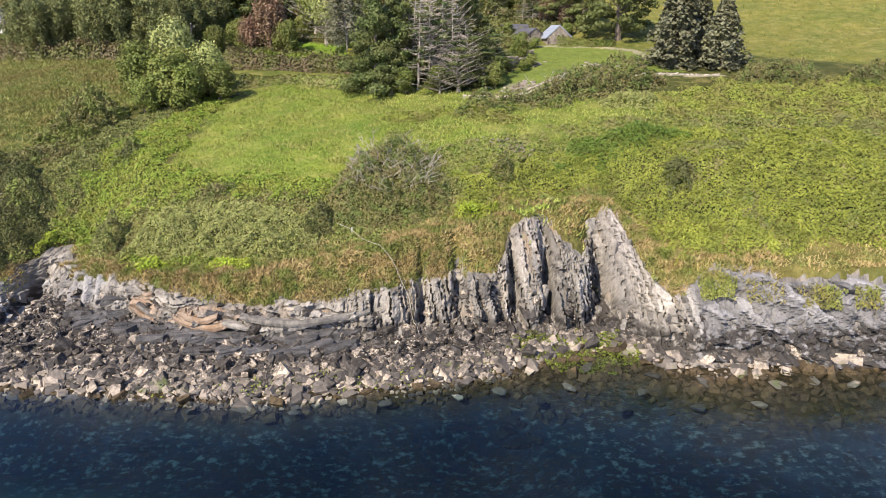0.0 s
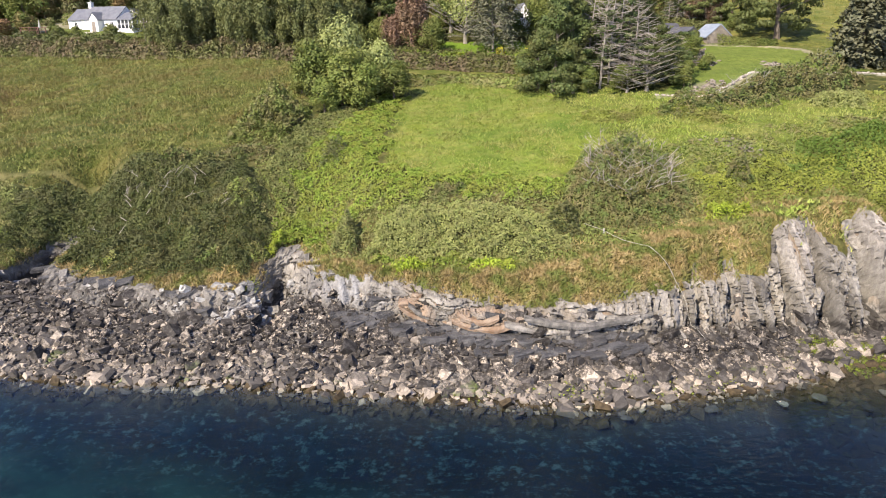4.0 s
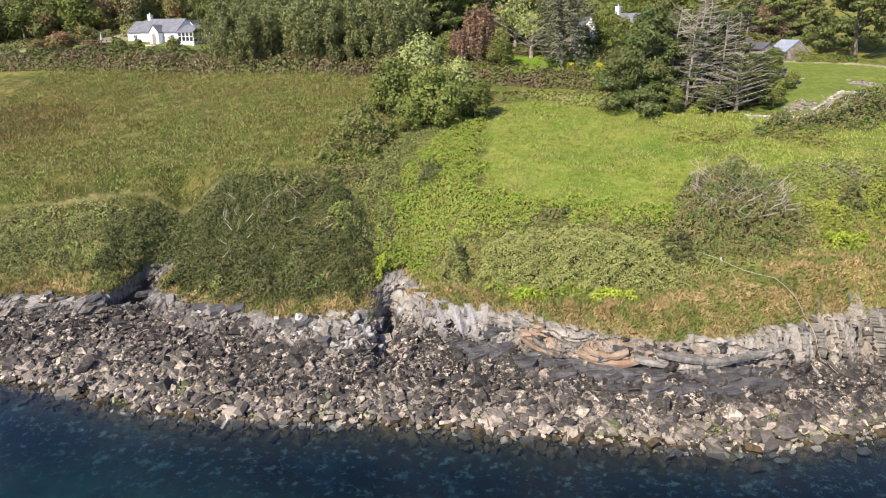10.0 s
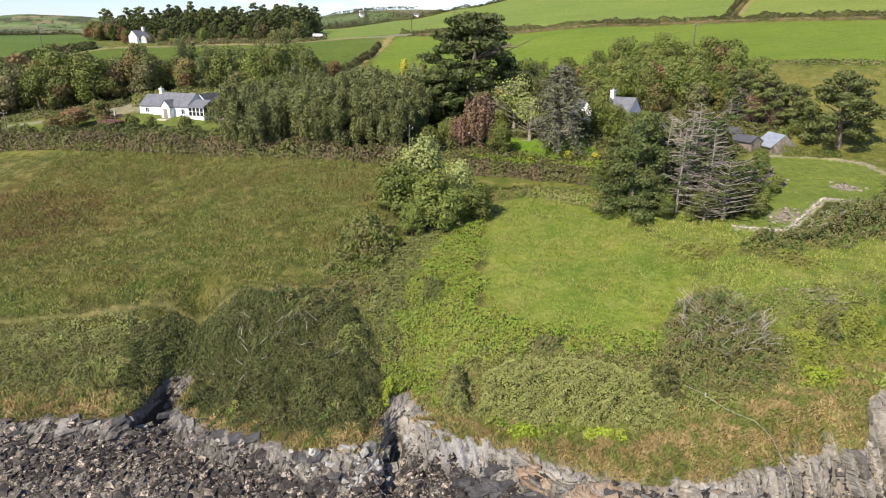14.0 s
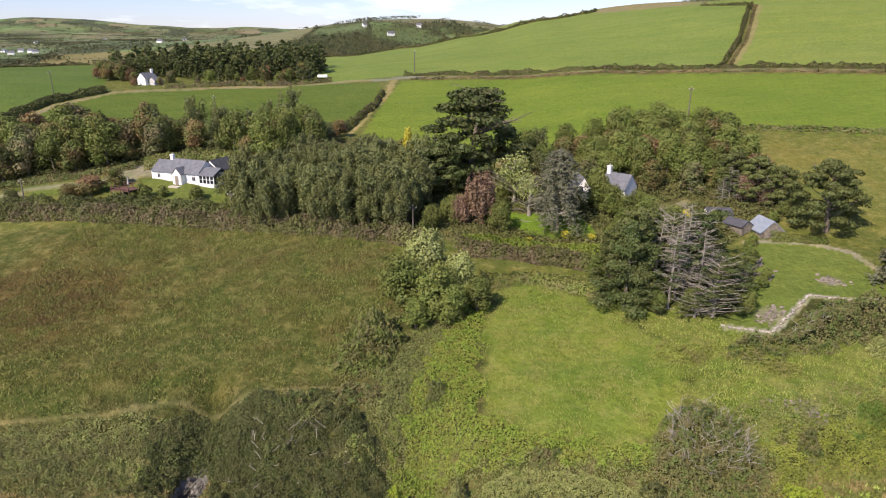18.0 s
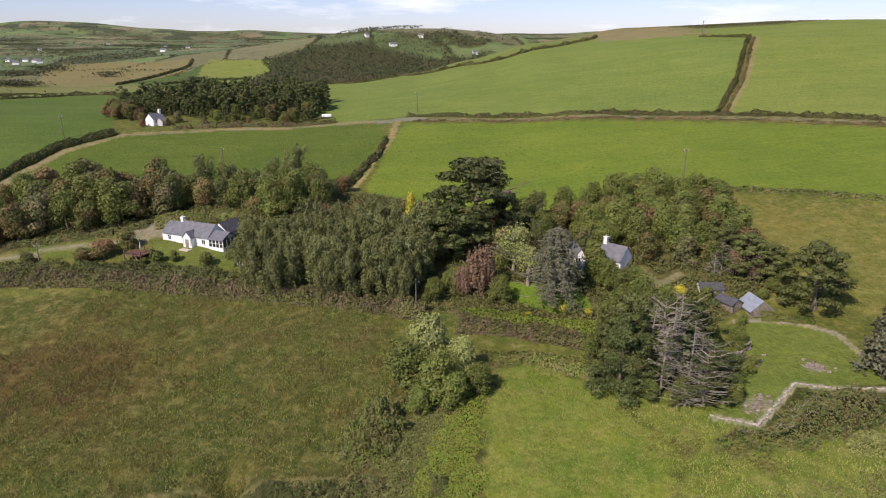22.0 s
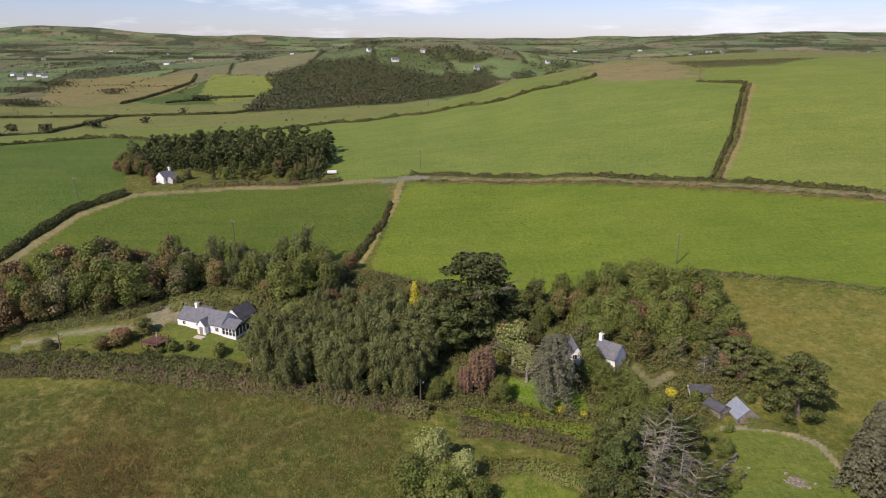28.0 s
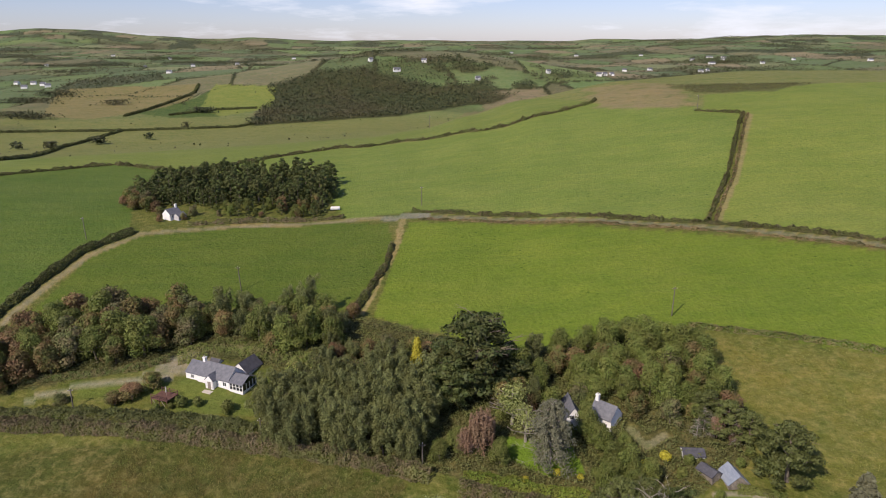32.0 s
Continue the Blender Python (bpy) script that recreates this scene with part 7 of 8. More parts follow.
def far_woods():
    """Woods, hedges and single trees of the country behind the hill."""
    rng = np.random.default_rng(90)
    n = 620000
    y = np.exp(rng.uniform(math.log(440), math.log(3800), n))
    x = rng.uniform(-0.85, 0.85, n) * y
    who, gap = parcels(x, y)
    line = (gap < 0.03) & (y > 860)
    wood = ((ripple(x, y, 140, 12) > 0.3) & (y > 880)) | ((who > 0.7) & (who < 0.8) & (y > 900))
    hill = (inner(hill_wood, x, y) + 8 * ripple(x, y, 20, 4) > 0) | ((inner(hill_scrub, x, y) > 0) & (ripple(x, y, 34, 9) > 0.1))
    crest = 395 + 0.55 * np.clip(x, -260, 260)
    ok = (((line & (rng.random(n) < 0.85)) | (wood & (rng.random(n) < 0.5)) | hill | (rng.random(n) < 0.0015)) & (y > crest + 60))
    tall = np.where(wood[ok] | hill[ok], 1.2, 0.6)
    x, y = [x[ok]], [y[ok]]
    k = 9000
    hx, hy = rng.uniform(-250, 190, k), rng.uniform(695, 1095, k)
    on = (inner(hill_wood, hx, hy) + 8 * ripple(hx, hy, 20, 4) > 0) | ((inner(hill_scrub, hx, hy) > 0) & (ripple(hx, hy, 34, 9) > 0.15))
    x.append(hx[on])
    y.append(hy[on])
    tall = np.concatenate([tall, np.full(on.sum(), 1.5)])
    # single clumps of trees in the valley: place, half width, half depth, number
    clumps = ((-545, 904, 34, 12, 700), (-540, 963, 30, 12, 600), (-478, 766, 26, 8, 600), (-448, 747, 24, 7, 450), (-417, 870, 16, 7, 260), (-852, 2179, 110, 22, 900), (-930, 2099, 90, 20, 700), (-725, 1347, 60, 14, 600),
              (-308, 530, 5, 4, 220), (-289, 568, 5, 4, 220), (-282, 803, 13, 6, 420), (-332, 525, 4, 3, 120), (-259, 596, 3, 2, 90), (-257, 679, 3, 2, 80), (690, 1759, 60, 14, 500))
    for cx, cy, rx, ry, k in clumps:
        x.append(cx + rng.normal(0, rx * 0.55, k))
        y.append(cy + rng.normal(0, ry * 0.55, k))
        tall = np.concatenate([tall, np.full(k, 1.5)])
    x, y = np.concatenate(x), np.concatenate(y)
    hgt = rng.uniform(1, 6, len(x)) * tall
    d = np.stack([rng.normal(0, 0.5, len(x)), rng.normal(-0.4, 0.4, len(x)), np.ones(len(x))], 1)
    v, f = blades(rng, np.stack([x, y, land(x, y) + hgt * 0.7], 1), 1.3 + y * 0.0009, d)
    tagged(new("far_woods", mesh_from("far_woods", v, f, (LEAF_FAR,))), "dark woods, hedges and trees of distant farmland", "woods", kind="stuff")


LEAF_FAR = leafy("distant foliage", (0.034, 0.05, 0.022), (0.078, 0.09, 0.038), (0.075, 0.072, 0.034), patch=60, clump=6)
far_woods()

# ---- buildings ----
WHITE = surface("white render", (0.8, 0.8, 0.78), (0.74, 0.74, 0.72), size=1.5, fine=0.1, bump_by=0.1, rough=0.8)
SLATE = surface("blue-grey slate", (0.105, 0.11, 0.125), (0.17, 0.175, 0.19), size=0.8, fine=0.12, rough=0.6, bump_by=0.4, depth=0.03)
SLATE_DARK = surface("dark slate", (0.06, 0.06, 0.07), (0.1, 0.1, 0.11), size=0.8, fine=0.12, rough=0.6)
STONE = surface("rubble stone", (0.19, 0.165, 0.135), (0.37, 0.32, 0.255), (0.11, 0.097, 0.08), size=0.45, fine=0.1, bump_by=0.9, depth=0.08, by_object=0.2)
PALE_STONE = surface("pale wall stone", (0.34, 0.3, 0.26), (0.52, 0.47, 0.41), (0.22, 0.195, 0.17), size=0.4, fine=0.1, bump_by=0.7, depth=0.05, by_object=0.15)
TIN = surface("pale blue roof sheet", (0.2, 0.235, 0.285), (0.29, 0.325, 0.37), size=0.8, fine=0.15, rough=0.5, bump_by=0.2, stretch=(3, 0.5, 1))
GREY_RENDER = surface("grey render", (0.42, 0.42, 0.42), (0.52, 0.52, 0.51), size=1.2)
GLASS = surface("dark window glass", (0.02, 0.025, 0.03), (0.04, 0.045, 0.05), size=2, rough=0.08, spec=0.6, bump_by=0)
FRAME = surface("white window frame", (0.8, 0.8, 0.8), (0.76, 0.76, 0.76), size=1, rough=0.5, bump_by=0)
WOOD = surface("weathered timber", (0.2, 0.17, 0.14), (0.3, 0.27, 0.23), size=0.5, fine=0.05, stretch=(1, 1, 0.2))
POLE_WOOD = surface("dark tarred timber", (0.1, 0.088, 0.075), (0.17, 0.15, 0.125), size=0.5, fine=0.05, stretch=(1, 1, 0.2))
DECK = surface("red-brown deck timber", (0.095, 0.05, 0.04), (0.16, 0.085, 0.065), size=0.5, fine=0.05)
PAVING = surface("pale paving", (0.42, 0.38, 0.32), (0.52, 0.48, 0.42), size=0.6, fine=0.1)


def box_mesh(name, lo, hi, mat, bevel=0.0):
    bm = bmesh.new()
    bmesh.ops.create_cube(bm, size=1)
    for q in bm.verts:
        q.co = [(lo[k] + hi[k]) / 2 + q.co[k] * (hi[k] - lo[k]) for k in range(3)]
    if bevel:
        bmesh.ops.bevel(bm, geom=bm.edges[:], offset=bevel, segments=1, affect="EDGES")
    me = bpy.data.meshes.new(name)
    bm.to_mesh(me)
    bm.free()
    me.materials.append(mat)
    return me


def gable_walls(name, lx, wy, eave, ridge, mat, along_x=True, holes=(), thick=0.35):
    """Walls of a gabled house round (0, 0): four walls with thickness, openings cut in the front (y = -wy / 2)."""
    bm = bmesh.new()
    def slab(x0, x1, z0, z1):
        c = [bm.verts.new((x, y, z)) for y in (-wy / 2, -wy / 2 + thick) for x, z in ((x0, z0), (x1, z0), (x1, z1), (x0, z1))]
        for q in ((0, 1, 2, 3), (7, 6, 5, 4), (0, 4, 5, 1), (1, 5, 6, 2), (2, 6, 7, 3), (3, 7, 4, 0)):
            bm.faces.new([c[k] for k in q])
    x = -lx / 2
    for a, b, z0, z1 in sorted(holes):
        slab(x, a, -1.2, eave)
        slab(a, b, -1.2, z0)
        slab(a, b, z1, eave)
        x = b
    slab(x, lx / 2, -1.2, eave)
    y0, y1 = -wy / 2 + thick, wy / 2
    c = [bm.verts.new(q) for q in ((-lx / 2, y1 - thick, -1.2), (lx / 2, y1 - thick, -1.2), (lx / 2, y1, -1.2), (-lx / 2, y1, -1.2), (-lx / 2, y1 - thick, eave), (lx / 2, y1 - thick, eave), (lx / 2, y1, eave), (-lx / 2, y1, eave))]
    for q in ((0, 3, 2, 1), (4, 5, 6, 7), (0, 1, 5, 4), (1, 2, 6, 5), (2, 3, 7, 6), (3, 0, 4, 7)):
        bm.faces.new([c[k] for k in q])
    for s in (-1, 1):
        xo, xi = s * lx / 2, s * (lx / 2 - thick)
        prof = [(y0, -1.2), (y1 - thick, -1.2), (y1 - thick, eave), (0, ridge), (y0, eave)]
        prof[2] = (wy / 2 - 0.02, eave)
        prof[4] = (-wy / 2 + 0.02, eave)
        prof[1], prof[0] = (y1 - thick, -1.2), (y0, -1.2)
        va, vb = [bm.verts.new((xo, y, z)) for y, z in prof], [bm.verts.new((xi, y, z)) for y, z in prof]
        bm.faces.new(va if s < 0 else va[::-1])
        bm.faces.new(vb[::-1] if s < 0 else vb)
        for k in range(5):
            bm.faces.new((va[k], va[(k + 1) % 5], vb[(k + 1) % 5], vb[k]))
    bmesh.ops.recalc_face_normals(bm, faces=bm.faces)
    me = bpy.data.meshes.new(name)
    bm.to_mesh(me)
    bm.free()
    me.materials.append(mat)
    return me


def gable_roof(name, lx, wy, eave, ridge, mat, over=0.25, thick=0.14):
    """Two pitches with thickness; the ridge runs along x."""
    k = (ridge - eave) / (wy / 2)
    w = wy / 2 + over
    prof = [(-w, eave - over * k + 0.03), (0, ridge + 0.03), (w, eave - over * k + 0.03), (w, eave - over * k + thick + 0.03), (0, ridge + thick + 0.03), (-w, eave - over * k + thick + 0.03)]
    v = [(x, y, z) for x in (-lx / 2 - 0.12, lx / 2 + 0.12) for y, z in prof]
    bm = bmesh.new()
    vs = [bm.verts.new(q) for q in v]
    for j in range(6):
        bm.faces.new((vs[j], vs[(j + 1) % 6], vs[6 + (j + 1) % 6], vs[6 + j]))
    for b in (0, 6):
        bm.faces.new([vs[b + j] for j in (0, 1, 4, 5)])
        bm.faces.new([vs[b + j] for j in (1, 2, 3, 4)])
    bmesh.ops.recalc_face_normals(bm, faces=bm.faces)
    me = bpy.data.meshes.new(name)
    bm.to_mesh(me)
    bm.free()
    me.materials.append(mat)
    return me


def window(parent, x, y, z0, z1, w, bars=1, name="window"):
    """A sash in an opening of a front wall: frame, sill, panes."""
    f = part(name, box_mesh(name, (x - w / 2, y + 0.1, z0), (x + w / 2, y + 0.14, z1), GLASS), parent, "dark glazed window in a white frame")
    for a, b, c, d in ((-w / 2, -w / 2 + 0.09, z0, z1), (w / 2 - 0.09, w / 2, z0, z1), (-w / 2 + 0.09, w / 2 - 0.09, z0, z0 + 0.09), (-w / 2 + 0.09, w / 2 - 0.09, z1 - 0.09, z1)):
        part("window_frame", box_mesh("window_frame", (x + a, y + 0.03, c), (x + b, y + 0.097, d), FRAME), f)
    for k in range(bars):
        c = x - w / 2 + w * (k + 1) / (bars + 1)
        part("glazing_bar", box_mesh("glazing_bar", (c - 0.03, y + 0.04, z0 + 0.09), (c + 0.03, y + 0.096, z1 - 0.09), FRAME), f)
    part("window_sill", box_mesh("window_sill", (x - w / 2 - 0.08, y - 0.1, z0 - 0.1), (x + w / 2 + 0.08, y - 0.003, z0 - 0.003), FRAME), f)


def chimney(parent, x, y, z0, z1, w=0.7, mat=None):
    c = part("chimney", box_mesh("chimney", (x - w / 2, y - w / 2, z0), (x + w / 2, y + w / 2, z1), mat or WHITE, 0.03), parent)
    part("chimney_cap", box_mesh("chimney_cap", (x - w / 2 - 0.08, y - w / 2 - 0.08, z1 + 0.003), (x + w / 2 + 0.08, y + w / 2 + 0.08, z1 + 0.13), mat or WHITE, 0.02), c)
    v, f = [], []
    tube(v, f, [(x, y, z1 + 0.13), (x, y, z1 + 0.5)], [0.14, 0.12], 8)
    part("chimney_pot", mesh_from("chimney_pot", v, f, (PALE_PLASTIC,)), c)


def cottage():
    """Long white cottage, its front towards the sea; the east end is a glazed sun room."""
    ax, ay, bx, by = -59.6, 138.4, -44.6, 131.9
    a = math.degrees(math.atan2(by - ay, bx - ax))
    z = 23.75
    root = tagged(new("cottage"), "long white single-storey cottage with a blue-grey slate roof", "house")
    mx, my = (ax + bx) / 2, (ay + by) / 2
    nx, ny = -math.sin(radians(a)), math.cos(radians(a))
    root.matrix_basis = pose(mx + nx * 2.6, my + ny * 2.6, z, 0, 0, a)
    # west end, main house and sun room in a row along x
    for name, x0, x1, wy, ev, rg, holes in (("west_wing", -8.2, -4.6, 4.8, 2.35, 4.2, ((-0.35, 0.55, 0.9, 1.9),)), ("main_house", -4.6, 4.4, 5.2, 2.45, 4.6, ((-2.3, -1.2, 0.85, 1.95), (0.3, 1.1, 0.05, 2.05), (2.6, 3.6, 0.85, 1.95)))):
        g = part(name, gable_walls("wall", x1 - x0, wy, ev, rg, WHITE, holes=holes), root, at=pose((x0 + x1) / 2, 0, 0))
        part("roof", gable_roof("roof", x1 - x0 - (0.2 if name == "main_house" else 0.3), wy, ev, rg, SLATE), g, "blue-grey slate roof")
        for h in holes:
            if h[2] > 0.5:
                window(g, (h[0] + h[1]) / 2, -wy / 2, h[2], h[3], h[1] - h[0])
            else:
                part("door", box_mesh("door", (h[0], -wy / 2 + 0.1, 0), (h[1], -wy / 2 + 0.15, h[3]), GLASS), g, "dark front door")
    porch = part("porch", gable_walls("wall", 1.6, 2.2, 2.3, 3.5, WHITE), root, "white gabled porch", at=pose(-0.2, -3.0, 0, 0, 0, 90))
    part("roof", gable_roof("roof", 2.2, 2.2, 2.3, 3.5, SLATE, 0.15), porch, at=pose(0.3, 0, 0))
    part("door", box_mesh("door", (-0.87, -0.42, 0.02), (-0.81, 0.42, 2.0), WOOD), porch, "porch door")
    sun_room = part("sun_room", box_mesh("wall", (4.4, -2.75, -1.2), (8.2, 2.0, 0.75), WHITE), root, "white sun room with a row of windows")
    for k in range(5):
        x = 4.5 + 3.62 * k / 4
        part("post", box_mesh("post", (x - 0.08, -2.74, 0.753), (x + 0.08, -2.58, 2.3), FRAME), sun_room)
    for k in range(4):
        y = -2.58 + 4.4 * (k + 1) / 4
        part("post", box_mesh("post", (8.03, y - 0.08, 0.753), (8.19, y + 0.08, 2.3), FRAME), sun_room)
    for k in range(4):
        x = 4.5 + 3.62 * (k + 0.5) / 4
        p = part("pane", box_mesh("pane", (x - 0.36, -2.68, 0.76), (x + 0.36, -2.65, 2.29), GLASS), sun_room)
        part("glazing_bar", box_mesh("glazing_bar", (x - 0.36, -2.72, 1.5), (x + 0.36, -2.685, 1.58), FRAME), p)
    for k in range(4):
        y = -2.58 + 4.4 * (k + 0.5) / 4
        part("pane", box_mesh("pane", (8.1, y - 0.45, 0.76), (8.13, y + 0.45, 2.29), GLASS), sun_room)
    part("roof", gable_roof("roof", 3.7, 4.7, 2.3, 3.5, SLATE, 0.2), sun_room, "blue-grey slate roof", at=pose(6.3, -0.37, 0))
    back = part("rear_wing", gable_walls("wall", 5.5, 4.2, 2.4, 4.3, WHITE), root, "rear wing with a dark slate roof", at=pose(3.2, 5.0, 0, 0, 0, 90))
    part("roof", gable_roof("roof", 5.4, 4.2, 2.4, 4.3, SLATE_DARK), back, "dark slate roof")
    shed = part("store", gable_walls("wall", 2.6, 2.2, 2.0, 2.8, WHITE), root, "small store behind the house", at=pose(-5.4, 4.6, 0))
    part("roof", gable_roof("roof", 2.5, 2.2, 2.0, 2.8, SLATE_DARK), shed)
    chimney(root, -4.4, 0, 3.9, 5.4)
    step = tagged(new("door_step", box_mesh("door_step", (-1.2, -0.6, -0.3), (1.2, 0.6, 0.12), PAVING, 0.02)), "pale paved step before the porch", "step")
    step.matrix_basis = pose(mx - nx * 2.1, my - ny * 2.1, 23.75, 0, 0, a)


cottage()


def deck():
    """Raised red-brown deck with railings on the cottage bank."""
    d = tagged(new("garden_deck"), "raised red-brown timber deck with railings beside the cottage", "deck")
    d.matrix_basis = pose(-61.8, 131.4, ground(-61.8, 131.4), 0, 0, -20)
    part("platform", box_mesh("platform", (-2.2, -1.8, 0.9), (2.2, 1.8, 1.05), DECK), d)
    for x in (-2.1, 0, 2.1):
        for y in (-1.7, 1.7):
            part("post", box_mesh("post", (x - 0.07, y - 0.07, -0.9), (x + 0.07, y + 0.07, 2.0), DECK), d)
    for y in (-1.7, 1.7):
        for z in (1.45, 1.9):
            part("rail", box_mesh("rail", (-2.02, y - 0.03, z), (2.02, y + 0.03, z + 0.1), DECK), d)
    for k in range(2):
        v, f = [], []
        tube(v, f, [(1.6 - k * 2.4, -1.7, -0.7), (0.6 - k * 2.4, -1.75, 0.85)], [0.08, 0.08], 4)
        part("brace", mesh_from("brace", v, f, (WOOD,)), d, "pale timber brace")
    u = tagged(new("parasol"), "folded pale parasol standing on the deck", "parasol")
    u.matrix_basis = d.matrix_basis @ pose(0.4, 0.2, 1.05)
    v, f = [], []
    tube(v, f, [(0, 0, 0), (0, 0, 2.3)], [0.03, 0.03], 6)
    part("pole", mesh_from("pole", v, f, (WOOD,)), u)
    v, f = [], []
    tube(v, f, [(0, 0, 0.9), (0, 0, 1.3), (0, 0, 2.25)], [0.2, 0.17, 0.04], 8)
    part("canopy", mesh_from("canopy", v, f, (PALE_PLASTIC,)), u)


deck()


def house(name, label, x, y, z, turn, lx, wy, eave, ridge, wall, roof, stacks=(), wins=0):
    root = tagged(new(name), label, "house")
    root.matrix_basis = pose(x, y, z, 0, 0, turn)
    holes = [(-lx / 2 + lx * (k + 0.5) / wins - 0.45, -lx / 2 + lx * (k + 0.5) / wins + 0.45, 0.9, 2.0) for k in range(wins)]
    part("wall", gable_walls("wall", lx, wy, eave, ridge, wall, holes=holes), root)
    for h in holes:
        window(root, (h[0] + h[1]) / 2, -wy / 2, h[2], h[3], 0.9)
    part("roof", gable_roof("roof", lx - 0.1, wy, eave, ridge, roof), root)
    for s in stacks:
        chimney(root, s, 0, ridge - 0.5, ridge + 1.1, 0.7, wall)
    return root


# old house in the wood: a steep wing and a lower white range
h = house("wood_house", "grey-roofed house half hidden by trees", 31.8, 119.6, 23.7, -44, 5.0, 4.2, 3.0, 5.2, WHITE, SLATE, (-2.0,), 2)
h = house("gable_house", "white steep-gabled house with dark windows behind garden trees", 25.2, 121.6, 22.7, -88, 6.5, 6.2, 1.3, 5.6, WHITE, SLATE, (), 0)
for y, z, w, hh in ((-0.7, 1.0, 1.0, 1.3), (-0.5, 3.3, 0.8, 0.8), (1.6, 0.9, 0.9, 1.2)):
    p = part("window", box_mesh("window", (3.28, y - w / 2, z), (3.3, y + w / 2, z + hh), GLASS), h, "dark gable window")
    for a, b, c, d in ((y - w / 2 - 0.08, y - w / 2 - 0.003, z - 0.08, z + hh + 0.08), (y + w / 2 + 0.003, y + w / 2 + 0.08, z - 0.08, z + hh + 0.08), (y - w / 2, y + w / 2, z + hh + 0.003, z + hh + 0.08), (y - w / 2, y + w / 2, z - 0.08, z - 0.003), (y - 0.03, y + 0.03, z, z + hh)):
        part("window_frame", box_mesh("window_frame", (3.27, a, c), (3.34, b, d), FRAME), p)
h = house("boat_shed", "low shed with a dark roof and white wall", 46.0, 109.6, 22.4, -4, 4.0, 2.8, 1.9, 2.6, WHITE, SLATE_DARK, (), 2)
h = house("lean_shed", "small stone shed with dark roof", 47.3, 104.6, 22.0, -60, 3.6, 2.4, 1.7, 2.4, STONE, SLATE_DARK)
h = house("stone_hut", "old stone hut with a pale blue sheet roof", 51.2, 103.4, 21.9, -84, 4.4, 3.7, 1.3, 2.9, STONE, TIN)
h = house("farm_house", "white gabled farmhouse beside the plantation", -98, 234.5, 37.2, 62, 5.0, 3.9, 2.3, 4.0, WHITE, SLATE, (1.9,), 2)
part("annex", gable_walls("wall", 3.4, 2.8, 1.7, 2.7, GREY_RENDER), h, at=pose(0.5, -3.3, 0))
part("annex_roof", gable_roof("roof", 3.4, 2.8, 1.7, 2.7, SLATE), h, at=pose(0.5, -3.3, 0))
for x, y, t, l in ((-70, 1006, 20, 14), (-32, 1046, -10, 11), (45, 980, 15, 10), (683, 1962, 0, 18), (620, 1645, 10, 22), (722, 1842, -20, 16), (-112, 1056, 30, 9), (-846, 2171, 10, 14), (-633, 1047, 20, 12), (241, 2589, 0, 16),
                   (-652, 1105, 10, 11), (-690, 1124, -20, 12), (-600, 1052, 30, 12), (-620, 1075, 5, 11), (-467, 1186, 0, 12), (-539, 1824, 20, 14), (-500, 1700, -8, 12), (-857, 2193, 0, 16), (-1099, 2337, 15, 16), (-468, 2180, 0, 15), (-380, 2050, 25, 13),
                   (417, 1438, 12, 13), (486, 1342, -10, 14), (505, 1360, 30, 10), (758, 2038, 0, 26), (788, 2011, 14, 20), (152, 1041, 20, 9), (234, 1072, -15, 11), (260, 1100, 8, 9), (762, 1700, 0, 15), (444, 2408, 10, 18), (620, 2250, -5, 16),
                   (246, 1088, 12, 10), (-930, 1640, 0, 12), (-520, 1450, 20, 12), (900, 1500, 5, 14), (330, 1300, -15, 11), (-640, 1500, 30, 10), (-470, 1750, 10, 13), (860, 1750, 25, 12)):
    house("far_house", "small white house in the distant farmland", x, y, ground(x, y) + 0.4, t, l * 0.72, 5.2, 2.7, 5.2, WHITE, SLATE)


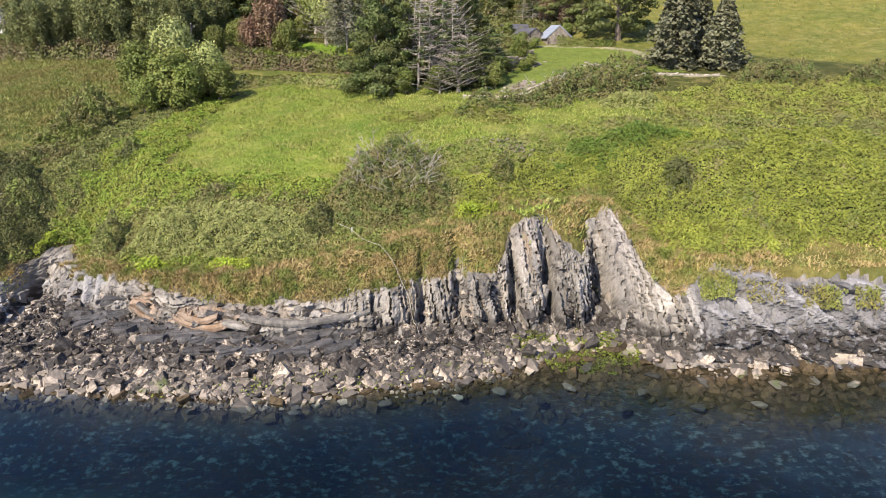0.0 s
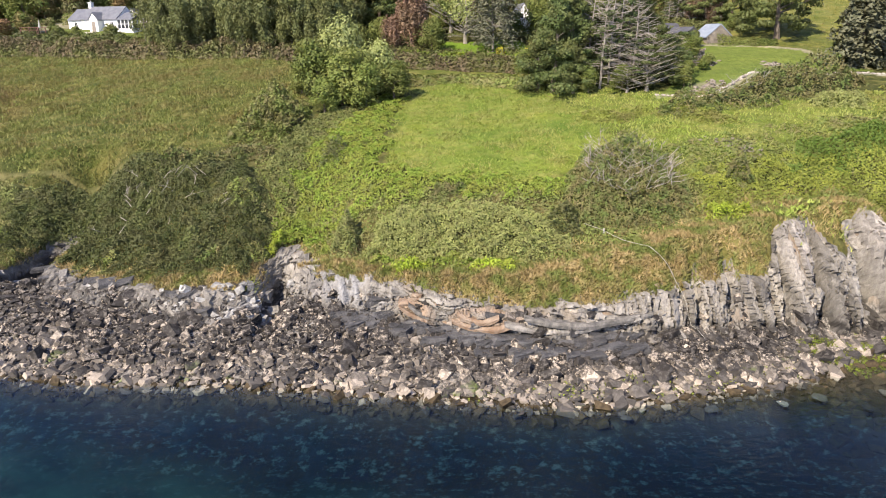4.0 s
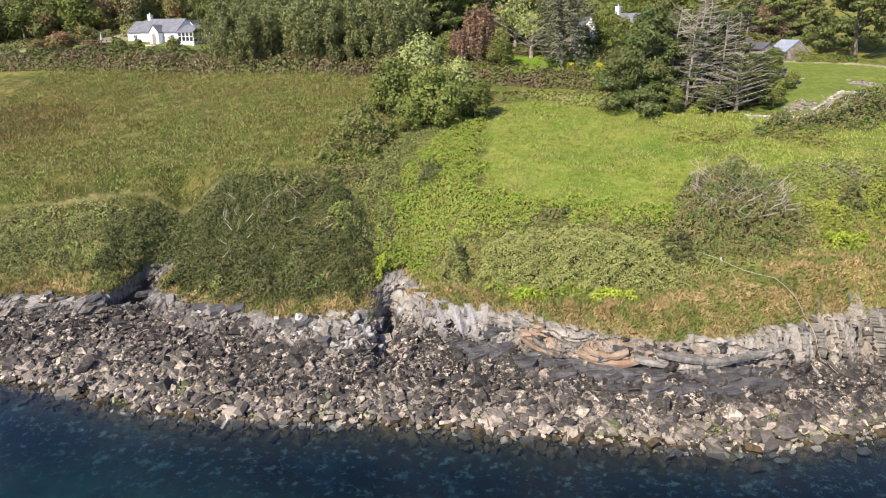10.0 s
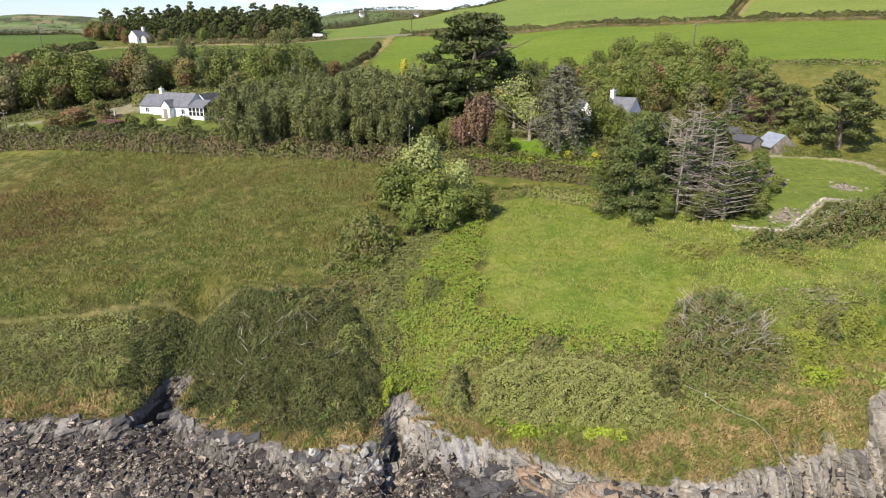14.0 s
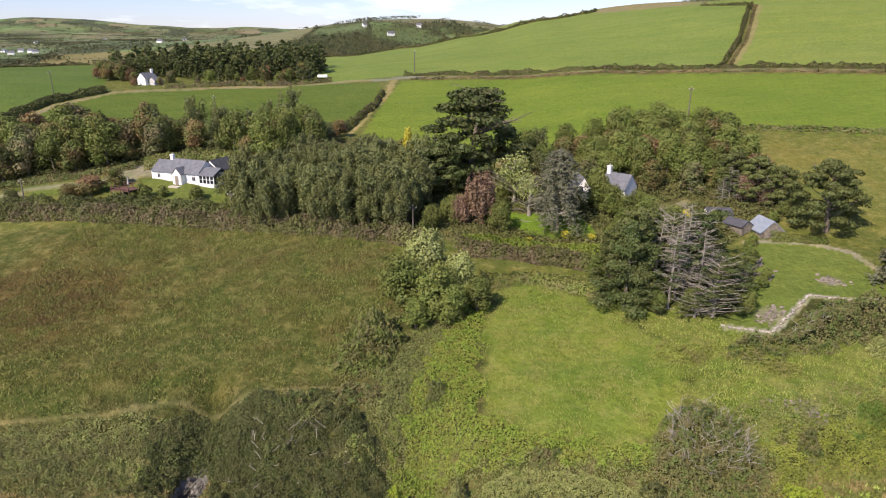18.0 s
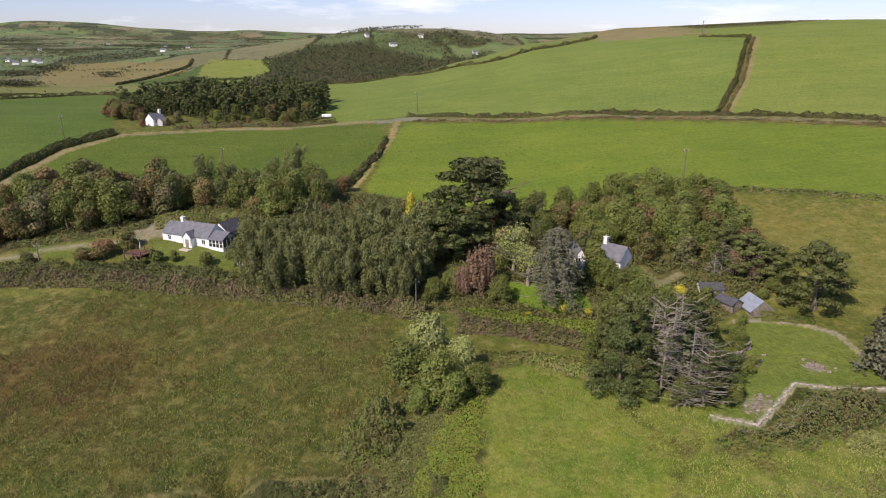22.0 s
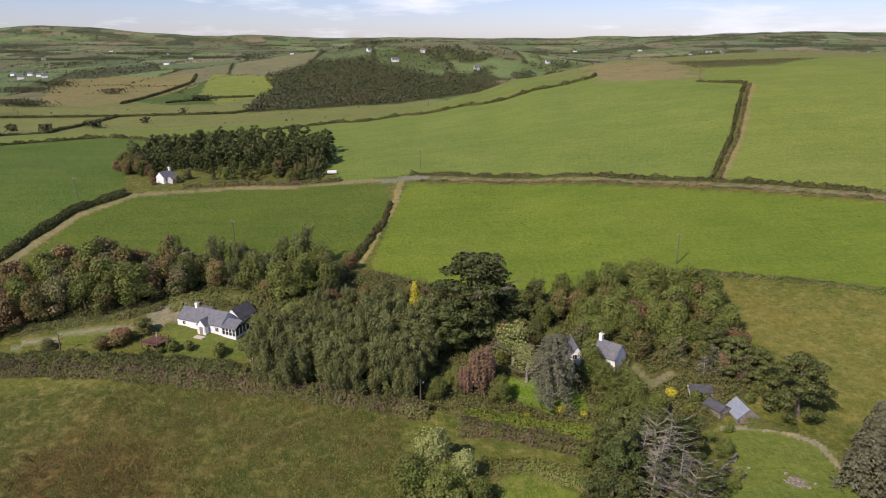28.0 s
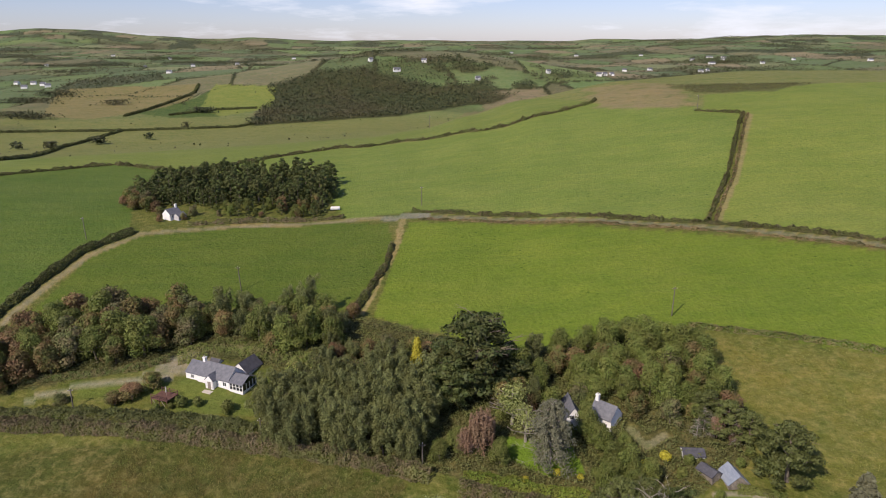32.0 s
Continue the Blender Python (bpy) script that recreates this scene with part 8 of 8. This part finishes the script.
def garden_walls():
    """Low stone walls and paths of the lawn, laid stone by stone."""
    rng = np.random.default_rng(77)
    w = tagged(new("garden_wall"), "low rough stone wall at the edge of the lawn", "wall", kind="structure")
    meshes = [mesh_from("stone", *rock_shape(500 + k, (1, 0.8, 0.75), 14), (PALE_STONE,)) for k in range(8)]
    k = 0
    for row, z in ((0, 0.08),):
        for x, y, a in along(garden_wall, 0.5):
            ob = new("stone", meshes[k % 8])
            ob.parent = w
            s = rng.uniform(0.3, 0.5)
            ob.matrix_basis = pose(x + rng.normal(0, 0.1) + row * 0.2, y + rng.normal(0, 0.1), ground(x, y) + z, rng.normal(0, 8), rng.normal(0, 8), math.degrees(a) + rng.normal(0, 15))
            ob.scale = (s * 1.2, s, s * 0.8)
            k += 1
    ruin = tagged(new("ruined_wall"), "broken grey rubble wall standing on the lawn edge", "wall")
    rough = [mesh_from("stone", *rock_shape(520 + k, (1, 0.8, 0.7), 14), (STONE,)) for k in range(8)]
    for row in range(4):
        for i, (x, y, a) in enumerate(along([(40.6, 88.6), (43.4, 91.0), (46.6, 93.6)], 0.55)):
            if row > 1 and math.sin(i * 0.9 + row) < (-0.2, 0.35)[row - 2]:
                continue
            ob = new("stone", rough[(i + row * 3) % 8])
            ob.parent = ruin
            ob.matrix_basis = pose(x + rng.normal(0, 0.06), y + rng.normal(0, 0.06), ground(x, y) + 0.12 + 0.34 * row, rng.normal(0, 7), rng.normal(0, 7), math.degrees(a) + rng.normal(0, 8))
            ob.scale = (rng.uniform(0.62, 0.78), rng.uniform(0.5, 0.65), rng.uniform(0.46, 0.56))
    flat_stones = [mesh_from("stone", *rock_shape(540 + k, (1, 0.75, 0.3), 12), (STONE,)) for k in range(8)]
    for cx, cy, ex, ey, turn, n in ((53.9, 88.4, 1.9, 1.1, -0.3, 44), (42.8, 81.4, 2.6, 1.1, 0.65, 50), (39.9, 65.8, 2.6, 0.8, -0.6, 36), (46.0, 90.8, 1.3, 1.2, 0.2, 24)):
        u, q = rng.normal(0, 0.5, n) * ex, rng.normal(0, 0.5, n) * ey
        x, y = cx + u * math.cos(turn) - q * math.sin(turn), cy + u * math.sin(turn) + q * math.cos(turn)
        root = tagged(new("rock_outcrop"), "low broken pale rock outcrop in the grass", "rock")
        for i in range(n):
            ob = new("stone", flat_stones[i % 8])
            ob.parent = root
            s = rng.uniform(0.3, 0.8)
            ob.matrix_basis = pose(x[i], y[i], ground(x[i], y[i]) + 0.04, rng.normal(0, 12), rng.normal(0, 12), rng.uniform(0, 360))
            ob.scale = (s, s, s)


def utility_pole(x, y, height, lean=0.0):
    p = tagged(new("utility_pole"), "slender weathered timber utility pole in a field", "pole", "utility poles")
    p.matrix_basis = pose(x, y, ground(x, y), 0, lean, 0)
    v, f = [], []
    tube(v, f, [(0, 0, -0.4), (0, 0, height)], [0.15, 0.11], 8)
    part("shaft", mesh_from("shaft", v, f, (POLE_WOOD,), True), p)
    part("cross_arm", box_mesh("cross_arm", (-0.6, -0.06, height - 0.5), (0.6, 0.06, height - 0.38), POLE_WOOD), p)
    for k in (-0.5, 0, 0.5):
        v, f = [], []
        tube(v, f, [(k, 0, height - 0.38 if k else height), (k, 0, height - 0.2 if k else height + 0.18)], [0.05, 0.04], 6)
        part("insulator", mesh_from("insulator", v, f, (FRAME,)), p)


garden_walls()
for x, y, hh, lean in ((-57.8, 178.3, 7.2, -3), (-119.6, 215.5, 7.5, -2), (-8.9, 239, 7, 0), (54.4, 151.6, 7.5, 1), (-4.7, 110.9, 5.0, 0), (-37.4, 118.5, 5.5, 0), (-82, 131, 5, 0), (120, 330, 7, 0), (-10, 420, 8, 0)):
    utility_pole(x, y, hh, lean)

van = tagged(new("parked_van"), "white parked van beside the roadside hedge", "van")
van.matrix_basis = pose(-40.5, 240.5, ground(-40.5, 240.5), 0, 0, 4)
part("body", box_mesh("body", (-1.7, -0.75, 0.35), (1.7, 0.75, 1.35), WHITE, 0.15), van)
part("windscreen", box_mesh("windscreen", (1.4, -0.65, 0.95), (1.72, 0.65, 1.25), GLASS), van)
for x in (-1.1, 1.1):
    for y in (-0.75, 0.75):
        v, f = [], []
        tube(v, f, [(x, y - 0.1, 0.34), (x, y + 0.1, 0.34)], [0.34, 0.34], 12)
        part("wheel", mesh_from("wheel", v, f, (GLASS,)), van)
